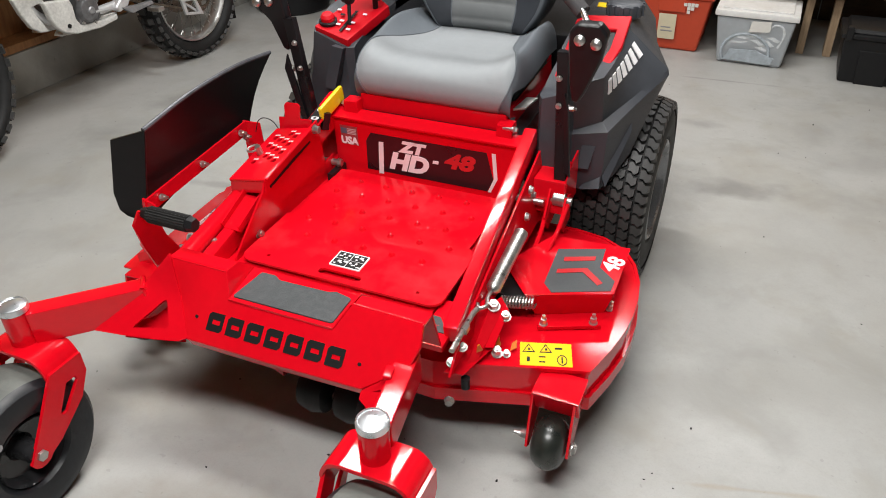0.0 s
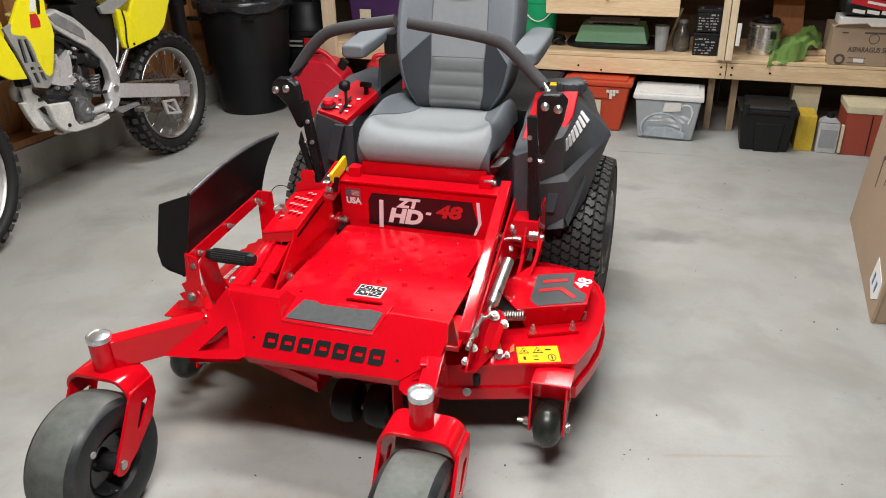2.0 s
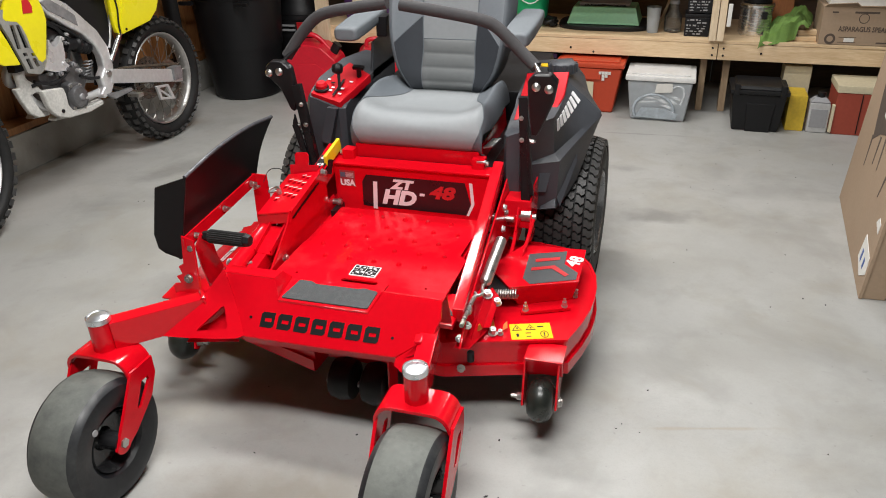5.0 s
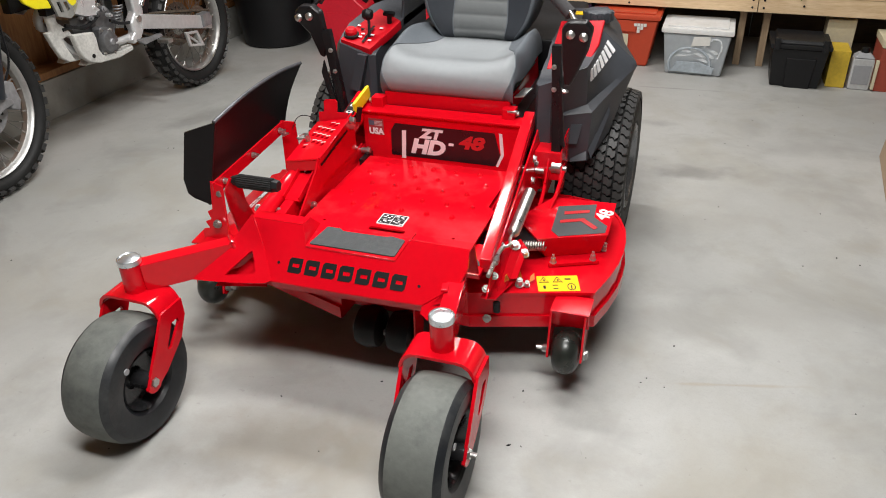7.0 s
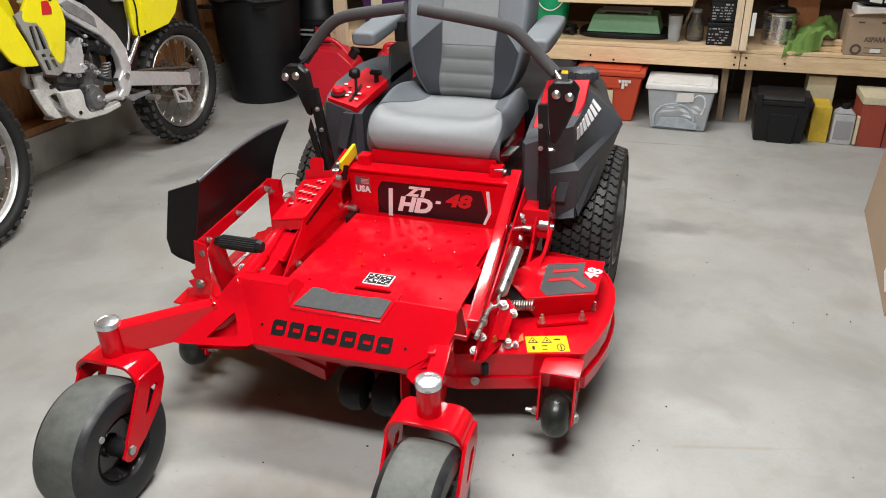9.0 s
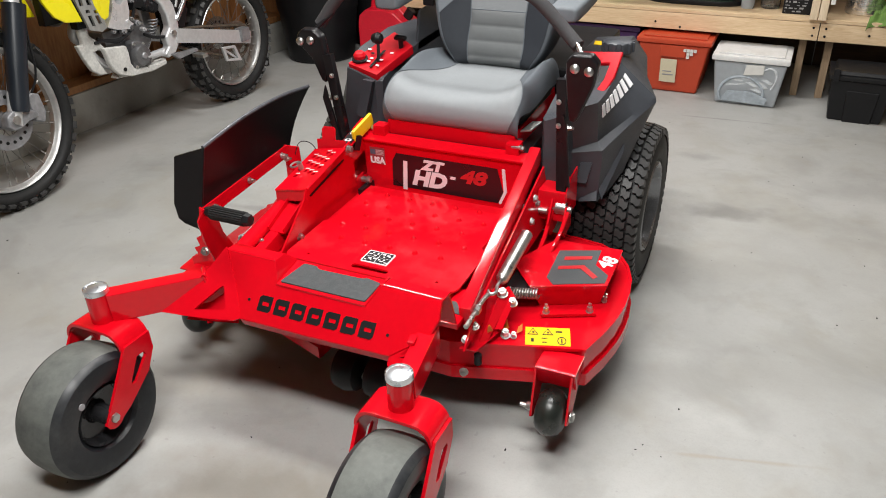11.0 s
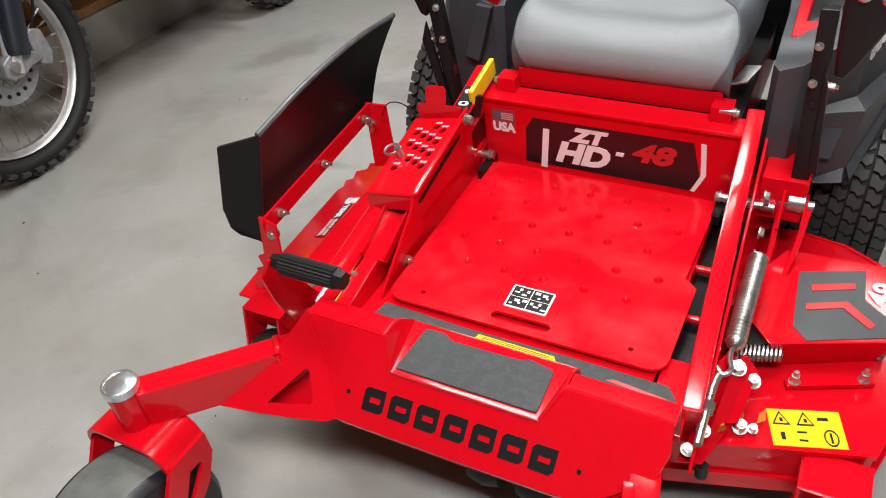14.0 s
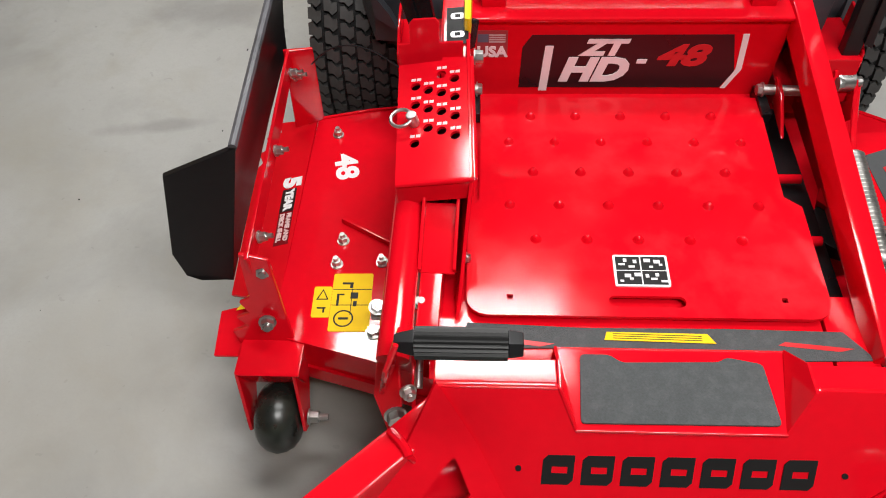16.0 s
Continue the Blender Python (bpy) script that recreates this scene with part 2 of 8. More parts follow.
WHITE_PLASTIC = mat("white_plastic", (0.72, 0.72, 0.71), 0.45, var=0.08, dirt=(0.3, 0.27, 0.22), dirt_amount=0.3, dirt_scale=6)
CONCRETE = concrete("garage_concrete", (0.39, 0.388, 0.372), (0.3, 0.297, 0.282), (0.2, 0.198, 0.186),
                    ((0.76, 1.74, 0.2, 0.085, 10, 0.5), (0.56, 2.29, 0.1, 0.06, 0, 0.35), (1.25, 2.15, 0.3, 0.12, 15, 0.22), (0.6, 2.86, 0.27, 0.012, 3, 0.4), (-1.03, 1.57, 0.25, 0.13, 0, 0.4),
                     (-1.05, 1.05, 0.16, 0.03, 8, 0.35), (-0.33, 0.25, 0.25, 0.16, 20, 0.4), (-0.2, -0.3, 0.3, 0.1, 35, 0.25), (-1.7, 1.75, 0.3, 0.12, 60, 0.4),
                     (-0.1, -0.22, 0.36, 0.16, 15, 0.4, 0.2, 0.17, 0.12), (0.1, -0.45, 0.22, 0.1, -20, 0.3, 0.2, 0.17, 0.12), (-0.36, -0.5, 0.1, 0.03, 40, 0.25, 0.62, 0.6, 0.56), (-0.3, -0.62, 0.05, 0.035, 10, 0.3, 0.62, 0.6, 0.56),
                     (1.05, 0.75, 0.4, 0.22, 30, 0.22, 0.24, 0.23, 0.2), (1.3, 0.35, 0.3, 0.2, 70, 0.2, 0.24, 0.23, 0.2), (0.95, 0.35, 0.24, 0.01, 15, 0.35, 0.3, 0.24, 0.15), (0.75, -0.15, 0.3, 0.14, -10, 0.2, 0.25, 0.235, 0.2),
                     # spot at (1.15, 1.45): dimmer floor by the carton, shade put into the colour
                     (0.8, 0.62, 0.3, 0.16, 25, 0.3, 0.24, 0.235, 0.215), (1.05, 0.05, 0.35, 0.2, 40, 0.22, 0.3, 0.265, 0.2), (-0.54, -0.3, 0.12, 0.06, 30, 0.3, 0.3, 0.25, 0.17), (0.15, -0.25, 0.3, 0.1, 10, 0.25, 0.26, 0.235, 0.19), (-0.9, 0.3, 0.4, 0.2, 40, 0.2, 0.27, 0.25, 0.215), (1.15, 1.45, 0.55, 0.45, 20, 0.3, 0.26, 0.255, 0.235), (-2.42, 1.3, 0.07, 1.5, 0, 0.6, 0.15, 0.12, 0.08), (-2.1, 2.45, 0.22, 0.1, 60, 0.35, 0.24, 0.19, 0.13)))
CURB = concrete("curb_concrete", (0.38, 0.37, 0.34), (0.25, 0.24, 0.215), (0.1, 0.094, 0.082))
PINE = wood("pine_lumber_x", (0.78, 0.6, 0.39), (0.58, 0.4, 0.22), (0.5, 6, 6))
# pine of the shelf legs, with the shade under the shelf put into its colour
PINE_SHADED = wood("shaded_pine", (0.42, 0.3, 0.19), (0.25, 0.165, 0.095), (6, 6, 0.5))
PINE_Z = wood("pine_lumber_z", (0.76, 0.63, 0.46), (0.56, 0.42, 0.26), (6, 6, 0.5))
PLY = wood("plywood_sheathing", (0.4, 0.185, 0.065), (0.2, 0.085, 0.028), (2, 2, 0.3), 0.15)
PLY_DARK = wood("dark_plywood", (0.16, 0.1, 0.06), (0.08, 0.05, 0.03), (0.4, 2, 2), 0.15)
CARD = mat("cardboard", (0.36, 0.26, 0.175), 0.8, var=0.08, scale=3, fine=90, bump=0.15, bump_scale=60, dirt=(0.3, 0.2, 0.12), dirt_amount=0.3)
CARD_DARK = mat("dark_print", (0.09, 0.065, 0.05), 0.8, var=0.15)
ORANGE = mat("orange_red_plastic", (0.5, 0.055, 0.018), 0.45, var=0.06, bump=0.1, bump_scale=200)
PURPLE = mat("purple_plastic", (0.055, 0.018, 0.09), 0.45, var=0.08)
GREEN_BUCKET = mat("green_plastic", (0.005, 0.36, 0.15), 0.4, var=0.06)
GREEN_PALE = mat("pale_green_plastic", (0.24, 0.52, 0.3), 0.5, var=0.1)
GREEN_CLOTH = mat("green_cloth", (0.13, 0.23, 0.05), 0.9, var=0.25, scale=20, fine=300, bump=0.8, bump_scale=400)
BLUE_PLASTIC = mat("blue_plastic", (0.01, 0.07, 0.32), 0.4, var=0.06)
CAN_RED = mat("fuel_can_red", (0.6, 0.008, 0.025), 0.35, var=0.1, bump=0.1, bump_scale=150, dirt=(0.2, 0.03, 0.03), dirt_amount=0.3)
TAN_LID = mat("tan_paint", (0.62, 0.55, 0.38), 0.6, var=0.1)
BRICK_RED = mat("dull_red_paint", (0.33, 0.055, 0.03), 0.6, var=0.12)
PAPER = mat("white_paper", (0.72, 0.71, 0.67), 0.7, var=0.06)
PAPER_TAN = mat("cream_paper", (0.62, 0.56, 0.4), 0.7, var=0.06)
YELLOW_PAPER = mat("mustard_paint", (0.56, 0.38, 0.03), 0.6, var=0.2)
ORANGE_WOOD = wood("orange_board", (0.52, 0.2, 0.05), (0.4, 0.13, 0.03), (5, 5, 0.5))
TRANSLUCENT = mat("cloudy_clear_plastic", (0.52, 0.56, 0.59), 0.35, var=0.12, scale=9, fine=30, spec=0.5, transmission=0.35)
GLASS = mat("jar_glass", (0.9, 0.92, 0.9), 0.05, var=0.02, transmission=0.95)
BAG = mat("black_bin_bag", (0.02, 0.02, 0.022), 0.25, var=0.2, bump=0.8, bump_scale=25)
GREY_PAINT = mat("grey_paint", (0.3, 0.3, 0.31), 0.5, var=0.1)
UNSEEN_WALL = mat("unseen_dark_wall", (0.118, 0.114, 0.108), 0.85, var=0.06, scale=1.5, bump=0.1, bump_scale=60)

# ---- geometry helpers ----


PLACE = Matrix.Identity(4)      # how the group that is being built sits in the room


def affine(xx=1, xy=0, xz=0, x0=0, yx=0, yy=1, yz=0, y0=0, zx=0, zy=0, zz=1, z0=0):
    return Matrix(((xx, xy, xz, x0), (yx, yy, yz, y0), (zx, zy, zz, z0), (0, 0, 0, 1)))


def mesh_of(name, bm, material, angle=35.0):
    me = bpy.data.meshes.new(name)
    bmesh.ops.transform(bm, matrix=PLACE, verts=bm.verts)
    bmesh.ops.recalc_face_normals(bm, faces=bm.faces)
    bm.to_mesh(me)
    bm.free()
    if material is not None:
        me.materials.append(material)
    me.polygons.foreach_set("use_smooth", [True] * len(me.polygons))
    me.set_sharp_from_angle(angle=radians(angle))
    if len(me.polygons) < 1500:
        weigh_normals(me, math.cos(radians(angle)))
    return me


def weigh_normals(me, limit):
    """Shading normals weighted by area, so that flat plates stay flat beside their rounded edges."""
    nor = [p.normal.copy() for p in me.polygons]
    area = [p.area for p in me.polygons]
    around = {}
    for p in me.polygons:
        for v in p.vertices:
            around.setdefault(v, []).append(p.index)
    out_ = []
    for p in me.polygons:
        n = nor[p.index]
        for v in p.vertices:
            t = Vector((0, 0, 0))
            for q in around[v]:
                if nor[q].dot(n) > limit:
                    t += nor[q] * area[q]
            out_.append(t.normalized() if t.length > 0 else n)
    me.normals_split_custom_set(out_)


def part(name, bm, material, parent=None, label="", angle=35.0):
    ob = new(name, mesh_of(name, bm, material, angle))
    if parent is not None:
        ob.parent = parent
        ob.matrix_parent_inverse = parent.matrix_world.inverted()
    return tagged(ob, label=label)


def thing(name, x=0, y=0, z=0, label="", category="", group="", kind=""):
    ob = new(name)
    ob.empty_display_size = 0.05
    ob.matrix_world = Matrix.Translation(PLACE @ Vector((x, y, z)))
    return tagged(ob, label, category, group, kind)


def solid(name, bm, material, label, category="", kind="", group="", angle=35.0):
    return tagged(new(name, mesh_of(name, bm, material, angle)), label, category, group, kind)


def bevelled(bm, b, seg=2, sharp=25):
    if b > 0:
        es = [e for e in bm.edges if len(e.link_faces) == 2 and e.calc_face_angle(0) > radians(sharp)]
        bmesh.ops.bevel(bm, geom=es, offset=b, segments=seg, profile=0.6, affect="EDGES", clamp_overlap=True)
    return bm


def box(x0, x1, y0, y1, z0, z1, b=0.004, m=None, seg=2):
    bm = bmesh.new()
    bmesh.ops.create_cube(bm, size=1, matrix=Matrix.LocRotScale(((x0 + x1) / 2, (y0 + y1) / 2, (z0 + z1) / 2), None, (x1 - x0, y1 - y0, z1 - z0)))
    bevelled(bm, b, seg)
    if m is not None:
        bmesh.ops.transform(bm, matrix=m, verts=bm.verts)
    return bm


def rot_to(d):
    return Vector((0, 0, 1)).rotation_difference(Vector(d).normalized()).to_matrix().to_4x4()


def cyl(p0, p1, r0, r1=None, seg=24, b=0.0):
    p0, p1 = Vector(p0), Vector(p1)
    r1 = r0 if r1 is None else r1
    bm = bmesh.new()
    bmesh.ops.create_cone(bm, cap_ends=True, segments=seg, radius1=r0, radius2=r1, depth=(p1 - p0).length)
    bevelled(bm, b, 2, 50)
    bmesh.ops.transform(bm, matrix=Matrix.Translation((p0 + p1) / 2) @ rot_to(p1 - p0), verts=bm.verts)
    return bm


def beam(p0, p1, w, h, b=0.004, up=(0, 0, 1)):
    """A rectangular bar from p0 to p1: w across, h along up."""
    p0, p1 = Vector(p0), Vector(p1)
    d = (p1 - p0).normalized()
    s = d.cross(Vector(up)).normalized()
    u = s.cross(d)
    m = Matrix((s, d, u)).transposed().to_4x4()
    m.translation = (p0 + p1) / 2
    bm = bmesh.new()
    bmesh.ops.create_cube(bm, size=1, matrix=Matrix.Diagonal((w, (p1 - p0).length, h, 1)))
    bevelled(bm, b)
    bmesh.ops.transform(bm, matrix=m, verts=bm.verts)
    return bm


def lathe(profile, seg=32, m=None):
    """Profile (r, z) turned about z; r = 0 at an end closes it."""
    bm = bmesh.new()
    rings = []
    for r, z in profile:
        if r < 1e-6:
            rings.append([bm.verts.new((0, 0, z))])
        else:
            rings.append([bm.verts.new((r * math.cos(2 * math.pi * i / seg), r * math.sin(2 * math.pi * i / seg), z)) for i in range(seg)])
    for a, c in zip(rings, rings[1:]):
        for i in range(seg):
            j = (i + 1) % seg
            if len(a) == 1 and len(c) > 1:
                bm.faces.new((a[0], c[i], c[j]))
            elif len(c) == 1 and len(a) > 1:
                bm.faces.new((a[i], a[j], c[0]))
            elif len(a) > 1 and len(c) > 1:
                bm.faces.new((a[i], a[j], c[j], c[i]))
    if m is not None:
        bmesh.ops.transform(bm, matrix=m, verts=bm.verts)
    return bm


AX = Matrix.Rotation(radians(90), 4, "Y")          # turns z into x


def sweep(points, r, seg=12, smooth=4, cap=True):
    """A round tube along a smoothed line of points."""
    pts = [Vector(p) for p in points]
    for _ in range(smooth if len(pts) > 2 else 0):
        q = [pts[0]]
        for a, c in zip(pts, pts[1:]):
            q += [a * 0.75 + c * 0.25, a * 0.25 + c * 0.75]
        pts = q + [pts[-1]]
        if len(pts) > 60:
            break
    bm = bmesh.new()
    rings = []
    n = None
    for i, p in enumerate(pts):
        d = (pts[min(i + 1, len(pts) - 1)] - pts[max(i - 1, 0)]).normalized()
        if n is None:
            n = d.orthogonal().normalized()
        n = (n - d * n.dot(d)).normalized()
        s = d.cross(n)
        rr = r(i / (len(pts) - 1)) if callable(r) else r
        rings.append([bm.verts.new(p + (n * math.cos(2 * math.pi * k / seg) + s * math.sin(2 * math.pi * k / seg)) * rr) for k in range(seg)])
    for a, c in zip(rings, rings[1:]):
        for k in range(seg):
            bm.faces.new((a[k], a[(k + 1) % seg], c[(k + 1) % seg], c[k]))
    if cap:
        bm.faces.new(rings[0][::-1])
        bm.faces.new(rings[-1])
    return bm


def slab(pts, thick, b=0.003, seg=2):
    """A plate: a flat outline of 3D points, given depth against its normal."""
    v = [Vector(p) for p in pts]
    nrm = Vector((0, 0, 0))
    for i, p in enumerate(v):
        q = v[(i + 1) % len(v)]
        nrm += Vector(((p.y - q.y) * (p.z + q.z), (p.z - q.z) * (p.x + q.x), (p.x - q.x) * (p.y + q.y)))
    nrm.normalize()
    bm = bmesh.new()
    top = [bm.verts.new(p) for p in v]
    low = [bm.verts.new(p - nrm * thick) for p in v]
    bm.faces.new(top)
    bm.faces.new(low[::-1])
    for i in range(len(v)):
        j = (i + 1) % len(v)
        bm.faces.new((top[j], top[i], low[i], low[j]))
    bmesh.ops.recalc_face_normals(bm, faces=bm.faces)
    return bevelled(bm, b, seg, 40)


def holed(outer, inner, thick, b=0.002):
    """A plate with one opening: two outlines of as many points."""
    v, w = [Vector(p) for p in outer], [Vector(p) for p in inner]
    nrm = (v[1] - v[0]).cross(v[2] - v[0]).normalized()
    bm = bmesh.new()
    k = len(v)
    o = [[bm.verts.new(p - nrm * d) for p in v] for d in (0, thick)]
    i = [[bm.verts.new(p - nrm * d) for p in w] for d in (0, thick)]
    for a in range(k):
        c = (a + 1) % k
        bm.faces.new((o[0][a], o[0][c], i[0][c], i[0][a]))
        bm.faces.new((o[1][c], o[1][a], i[1][a], i[1][c]))
        bm.faces.new((o[0][c], o[0][a], o[1][a], o[1][c]))
        bm.faces.new((i[0][a], i[0][c], i[1][c], i[1][a]))
    bmesh.ops.recalc_face_normals(bm, faces=bm.faces)
    return bevelled(bm, b, 1, 40)


def cut_plate(outer, holes, thick):
    """A plate with any number of openings cut right through it, all outlines flat 3D points."""
    v = [Vector(p) for p in outer]
    nrm = Vector((0, 0, 0))
    for i, p in enumerate(v):
        nrm += p.cross(v[(i + 1) % len(v)])
    nrm.normalize()
    bm = bmesh.new()
    for d in (0, thick):
        edges = []
        for ring in [v] + [[Vector(p) for p in h] for h in holes]:
            vs = [bm.verts.new(p - nrm * d) for p in ring]
            edges += [bm.edges.new((vs[i], vs[(i + 1) % len(vs)])) for i in range(len(vs))]
        bmesh.ops.triangle_fill(bm, use_beauty=True, use_dissolve=False, edges=edges, normal=nrm)
    bm.verts.ensure_lookup_table()
    half, at = len(bm.verts) // 2, 0
    for ring in [outer] + list(holes):
        k = len(ring)
        for i in range(k):
            a, b_ = bm.verts[at + i], bm.verts[at + (i + 1) % k]
            c_, d_ = bm.verts[half + at + (i + 1) % k], bm.verts[half + at + i]
            bm.faces.new((a, b_, c_, d_))
        at += k
    bmesh.ops.recalc_face_normals(bm, faces=bm.faces)
    return bm


def loft(rings, caps=True):
    bm = bmesh.new()
    vs = [[bm.verts.new(p) for p in r] for r in rings]
    k = len(rings[0])
    for a, c in zip(vs, vs[1:]):
        for i in range(k):
            bm.faces.new((a[i], a[(i + 1) % k], c[(i + 1) % k], c[i]))
    if caps:
        bm.faces.new(vs[0][::-1])
        bm.faces.new(vs[-1])
    bmesh.ops.recalc_face_normals(bm, faces=bm.faces)
    return bm


def subdiv(bm, cuts=2):
    """Round a coarse form by repeated splitting and smoothing."""
    for _ in range(cuts):
        bmesh.ops.subdivide_edges(bm, edges=bm.edges, cuts=1, use_grid_fill=True, smooth=0.0)
        for _ in range(2):
            bmesh.ops.smooth_vert(bm, verts=bm.verts, factor=0.5, use_axis_x=True, use_axis_y=True, use_axis_z=True)
    return bm


def merge(*bms):
    out = bmesh.new()
    for b in bms:
        me = bpy.data.meshes.new("tmp")
        b.to_mesh(me)
        b.free()
        out.from_mesh(me)
        bpy.data.meshes.remove(me)
    return out


def moved(bm, m):
    bmesh.ops.transform(bm, matrix=m, verts=bm.verts)
    return bm


def mirror_x(bm):
    bmesh.ops.transform(bm, matrix=Matrix.Diagonal((-1, 1, 1, 1)), verts=bm.verts)
    bmesh.ops.reverse_faces(bm, faces=bm.faces)
    return bm


def bolt(p, d, r=0.009, h=0.008, parent=None, material=None, stud=0.0):
    """A hexagon head on a washer, with the end of its thread if stud is given."""
    p, d = Vector(p), Vector(d).normalized()
    bits = [cyl(p, p + d * 0.0025, r * 1.22, seg=16), cyl(p + d * 0.0025, p + d * (0.0025 + h), r, r * 0.94, seg=6, b=0.0008)]
    if stud:
        bits.append(cyl(p + d * h, p + d * (h + stud), r * 0.5, seg=10))
    return part("bolt", merge(*bits), material or ZINC, parent)


def lettering(text, size, m, material, parent, name="lettering", shear=0.0, bold=0.0, depth=0.0006, align="CENTER", squeeze=1.0):
    """Raised letters in the built-in font, laid by the pose m (x along the line, z out of the face)."""
    c = bpy.data.curves.new("t", "FONT")
    c.body, c.size, c.extrude, c.shear, c.offset, c.align_x, c.align_y = text, size, depth, shear, bold, align, "CENTER"
    c.resolution_u = 3
    o = bpy.data.objects.new("t", c)
    scene.collection.objects.link(o)
    bpy.context.view_layer.update()
    me = bpy.data.meshes.new_from_object(o.evaluated_get(bpy.context.evaluated_depsgraph_get()))
    bpy.data.objects.remove(o)
    bpy.data.curves.remove(c)
    me.transform(PLACE @ m @ Matrix.Diagonal((squeeze, 1, 1, 1)))
    me.materials.clear()
    me.materials.append(material)
    ob = new(name, me)
    if parent is not None:
        ob.parent = parent
        ob.matrix_parent_inverse = parent.matrix_world.inverted()
    return ob


def face_pose(origin, xdir, zdir):
    """Axes on a face: x along the line, z out of it."""
    x = Vector(xdir).normalized()
    z = Vector(zdir).normalized()
    z = (z - x * z.dot(x)).normalized()
    y = z.cross(x)
    m = Matrix((x, y, z)).transposed().to_4x4()
    m.translation = origin
    return m


def plate_on(m, x0, x1, y0, y1, thick=0.001, corner=0.0):
    """A thin flat label in the axes m, standing thick proud of the face."""
    if corner > 0:
        pts = []
        for cx, cy, a0 in ((x1 - corner, y1 - corner, 0), (x0 + corner, y1 - corner, 90), (x0 + corner, y0 + corner, 180), (x1 - corner, y0 + corner, 270)):
            for k in range(4):
                a = radians(a0 + 30 * k)
                pts.append((cx + corner * math.cos(a), cy + corner * math.sin(a)))
    else:
        pts = [(x1, y1), (x0, y1), (x0, y0), (x1, y0)]
    return slab([m @ Vector((px, py, thick)) for px, py in pts], thick, 0)


def outline_on(m, pts, thick=0.001):
    return slab([m @ Vector((px, py, thick)) for px, py in pts], thick, 0)



# ---- the room ----
PLACE = Matrix.Translation((-0.1, 0.14, 0))
floor_bm = bmesh.new()
bmesh.ops.create_grid(floor_bm, x_segments=12, y_segments=12, size=0.5, matrix=Matrix.Translation((0.1, 0.3, 0)) @ Matrix.Diagonal((6.6, 8.6, 1, 1)))
bmesh.ops.solidify(floor_bm, geom=floor_bm.faces[:], thickness=0.08)
bmesh.ops.translate(floor_bm, vec=(0, 0, 0 - max(v.co.z for v in floor_bm.verts)), verts=floor_bm.verts)
solid("floor", floor_bm, CONCRETE, "grey trowelled concrete garage floor with dark stains", "floor", "structure")

curb = thing("curb", -2.43, 0.3, 0, "pale concrete foundation curb at the foot of the wooden wall", "curb", kind="structure")
cy = -3.9
for k, ln in enumerate((1.45, 1.32, 1.6, 0.72, 1.5, 1.5)):
    part("curb_block", box(-2.52, -2.36, cy, cy + ln - 0.006, 0, 0.2, 0.006), CURB, curb)
    cy += ln

wall = thing("wall_west", -2.5, 0.3, 0.2, "wooden stud wall with orange plywood sheathing above a curb", "wall", kind="structure")
part("sheathing", box(-2.56, -2.515, -3.9, 4.05, 0.2, 2.66, 0), PLY, wall)
part("bottom_plate", box(-2.515, -2.37, -3.9, 4.05, 0.202, 0.24, 0.003), PLY, wall)
for k in range(20):
    y = -3.7 + k * 0.406
    part("stud", box(-2.513, -2.425, y, y + 0.038, 0.242, 2.6, 0.003), PLY, wall)

wall = thing("wall_north", 0.3, 4.0, 0, "dark plywood back wall behind the storage shelves", "wall", kind="structure")
for k in range(5):
    x = -2.515 + k * 1.2
    part("plywood_sheet", box(x + 0.002, x + 1.196, 3.96, 4.0, 0, 2.66, 0.002), PLY_DARK, wall)
# out of view: added to close the room, dark to keep bounced light low
solid("wall_east", box(3.3, 3.38, -3.95, 4.05, 0, 2.66, 0), UNSEEN_WALL, "unseen plain side wall added to close the garage", "wall", "structure")
solid("wall_south", box(-2.56, 3.3, -3.98, -3.9, 0, 2.66, 0), UNSEEN_WALL, "unseen plain wall added behind the camera", "wall", "structure")
solid("ceiling", box(-2.6, 3.4, -4.0, 4.1, 2.66, 2.72, 0), UNSEEN_WALL, "unseen plain ceiling added over the garage", "ceiling", "structure")
LED = bpy.data.materials.new("led_diffuser")
LED.use_nodes = True
LED.node_tree.nodes["Principled BSDF"].inputs["Base Color"].default_value = (0.9, 0.9, 0.88, 1)
LED.node_tree.nodes["Principled BSDF"].inputs["Emission Color"].default_value = (1, 0.97, 0.92, 1)
LED.node_tree.nodes["Principled BSDF"].inputs["Emission Strength"].default_value = 2.0
PLACE = Matrix.Identity(4)
# fixtures out of view, added where the area lamps hang
for lx, ly, gain in LAMPS:
    s = thing("unseen_strip_light", lx, ly, 2.62, "unseen white strip light added under the ceiling", "lamp", "shop lights")
    part("housing", box(lx - 0.61, lx + 0.61, ly - 0.07, ly + 0.07, 2.635, 2.658, 0.004), WHITE_PLASTIC, s)
    part("diffuser", box(lx - 0.6, lx + 0.6, ly - 0.06, ly + 0.06, 2.62, 2.634, 0.003), LED, s)

# ---- storage shelf along the back wall ----
PLACE = affine(x0=-0.04, yx=-0.037, y0=0.145, zz=1.024)
shelf = thing("storage_shelf", 0.4, 3.5, 0, "rough pine lumber storage shelf with two tiers along the back wall", "shelf")
part("face_board", box(-1.62, 1.012, 3.2, 3.238, 0.325, 0.414, 0.003), PINE, shelf)
part("face_board", box(1.016, 3.28, 3.2, 3.238, 0.325, 0.414, 0.003), PINE, shelf)
part("deck_board", box(-1.62, 1.3, 3.2, 3.9, 0.416, 0.434, 0.002), PINE, shelf)
part("deck_board", box(1.304, 3.28, 3.2, 3.9, 0.416, 0.434, 0.002), PINE, shelf)
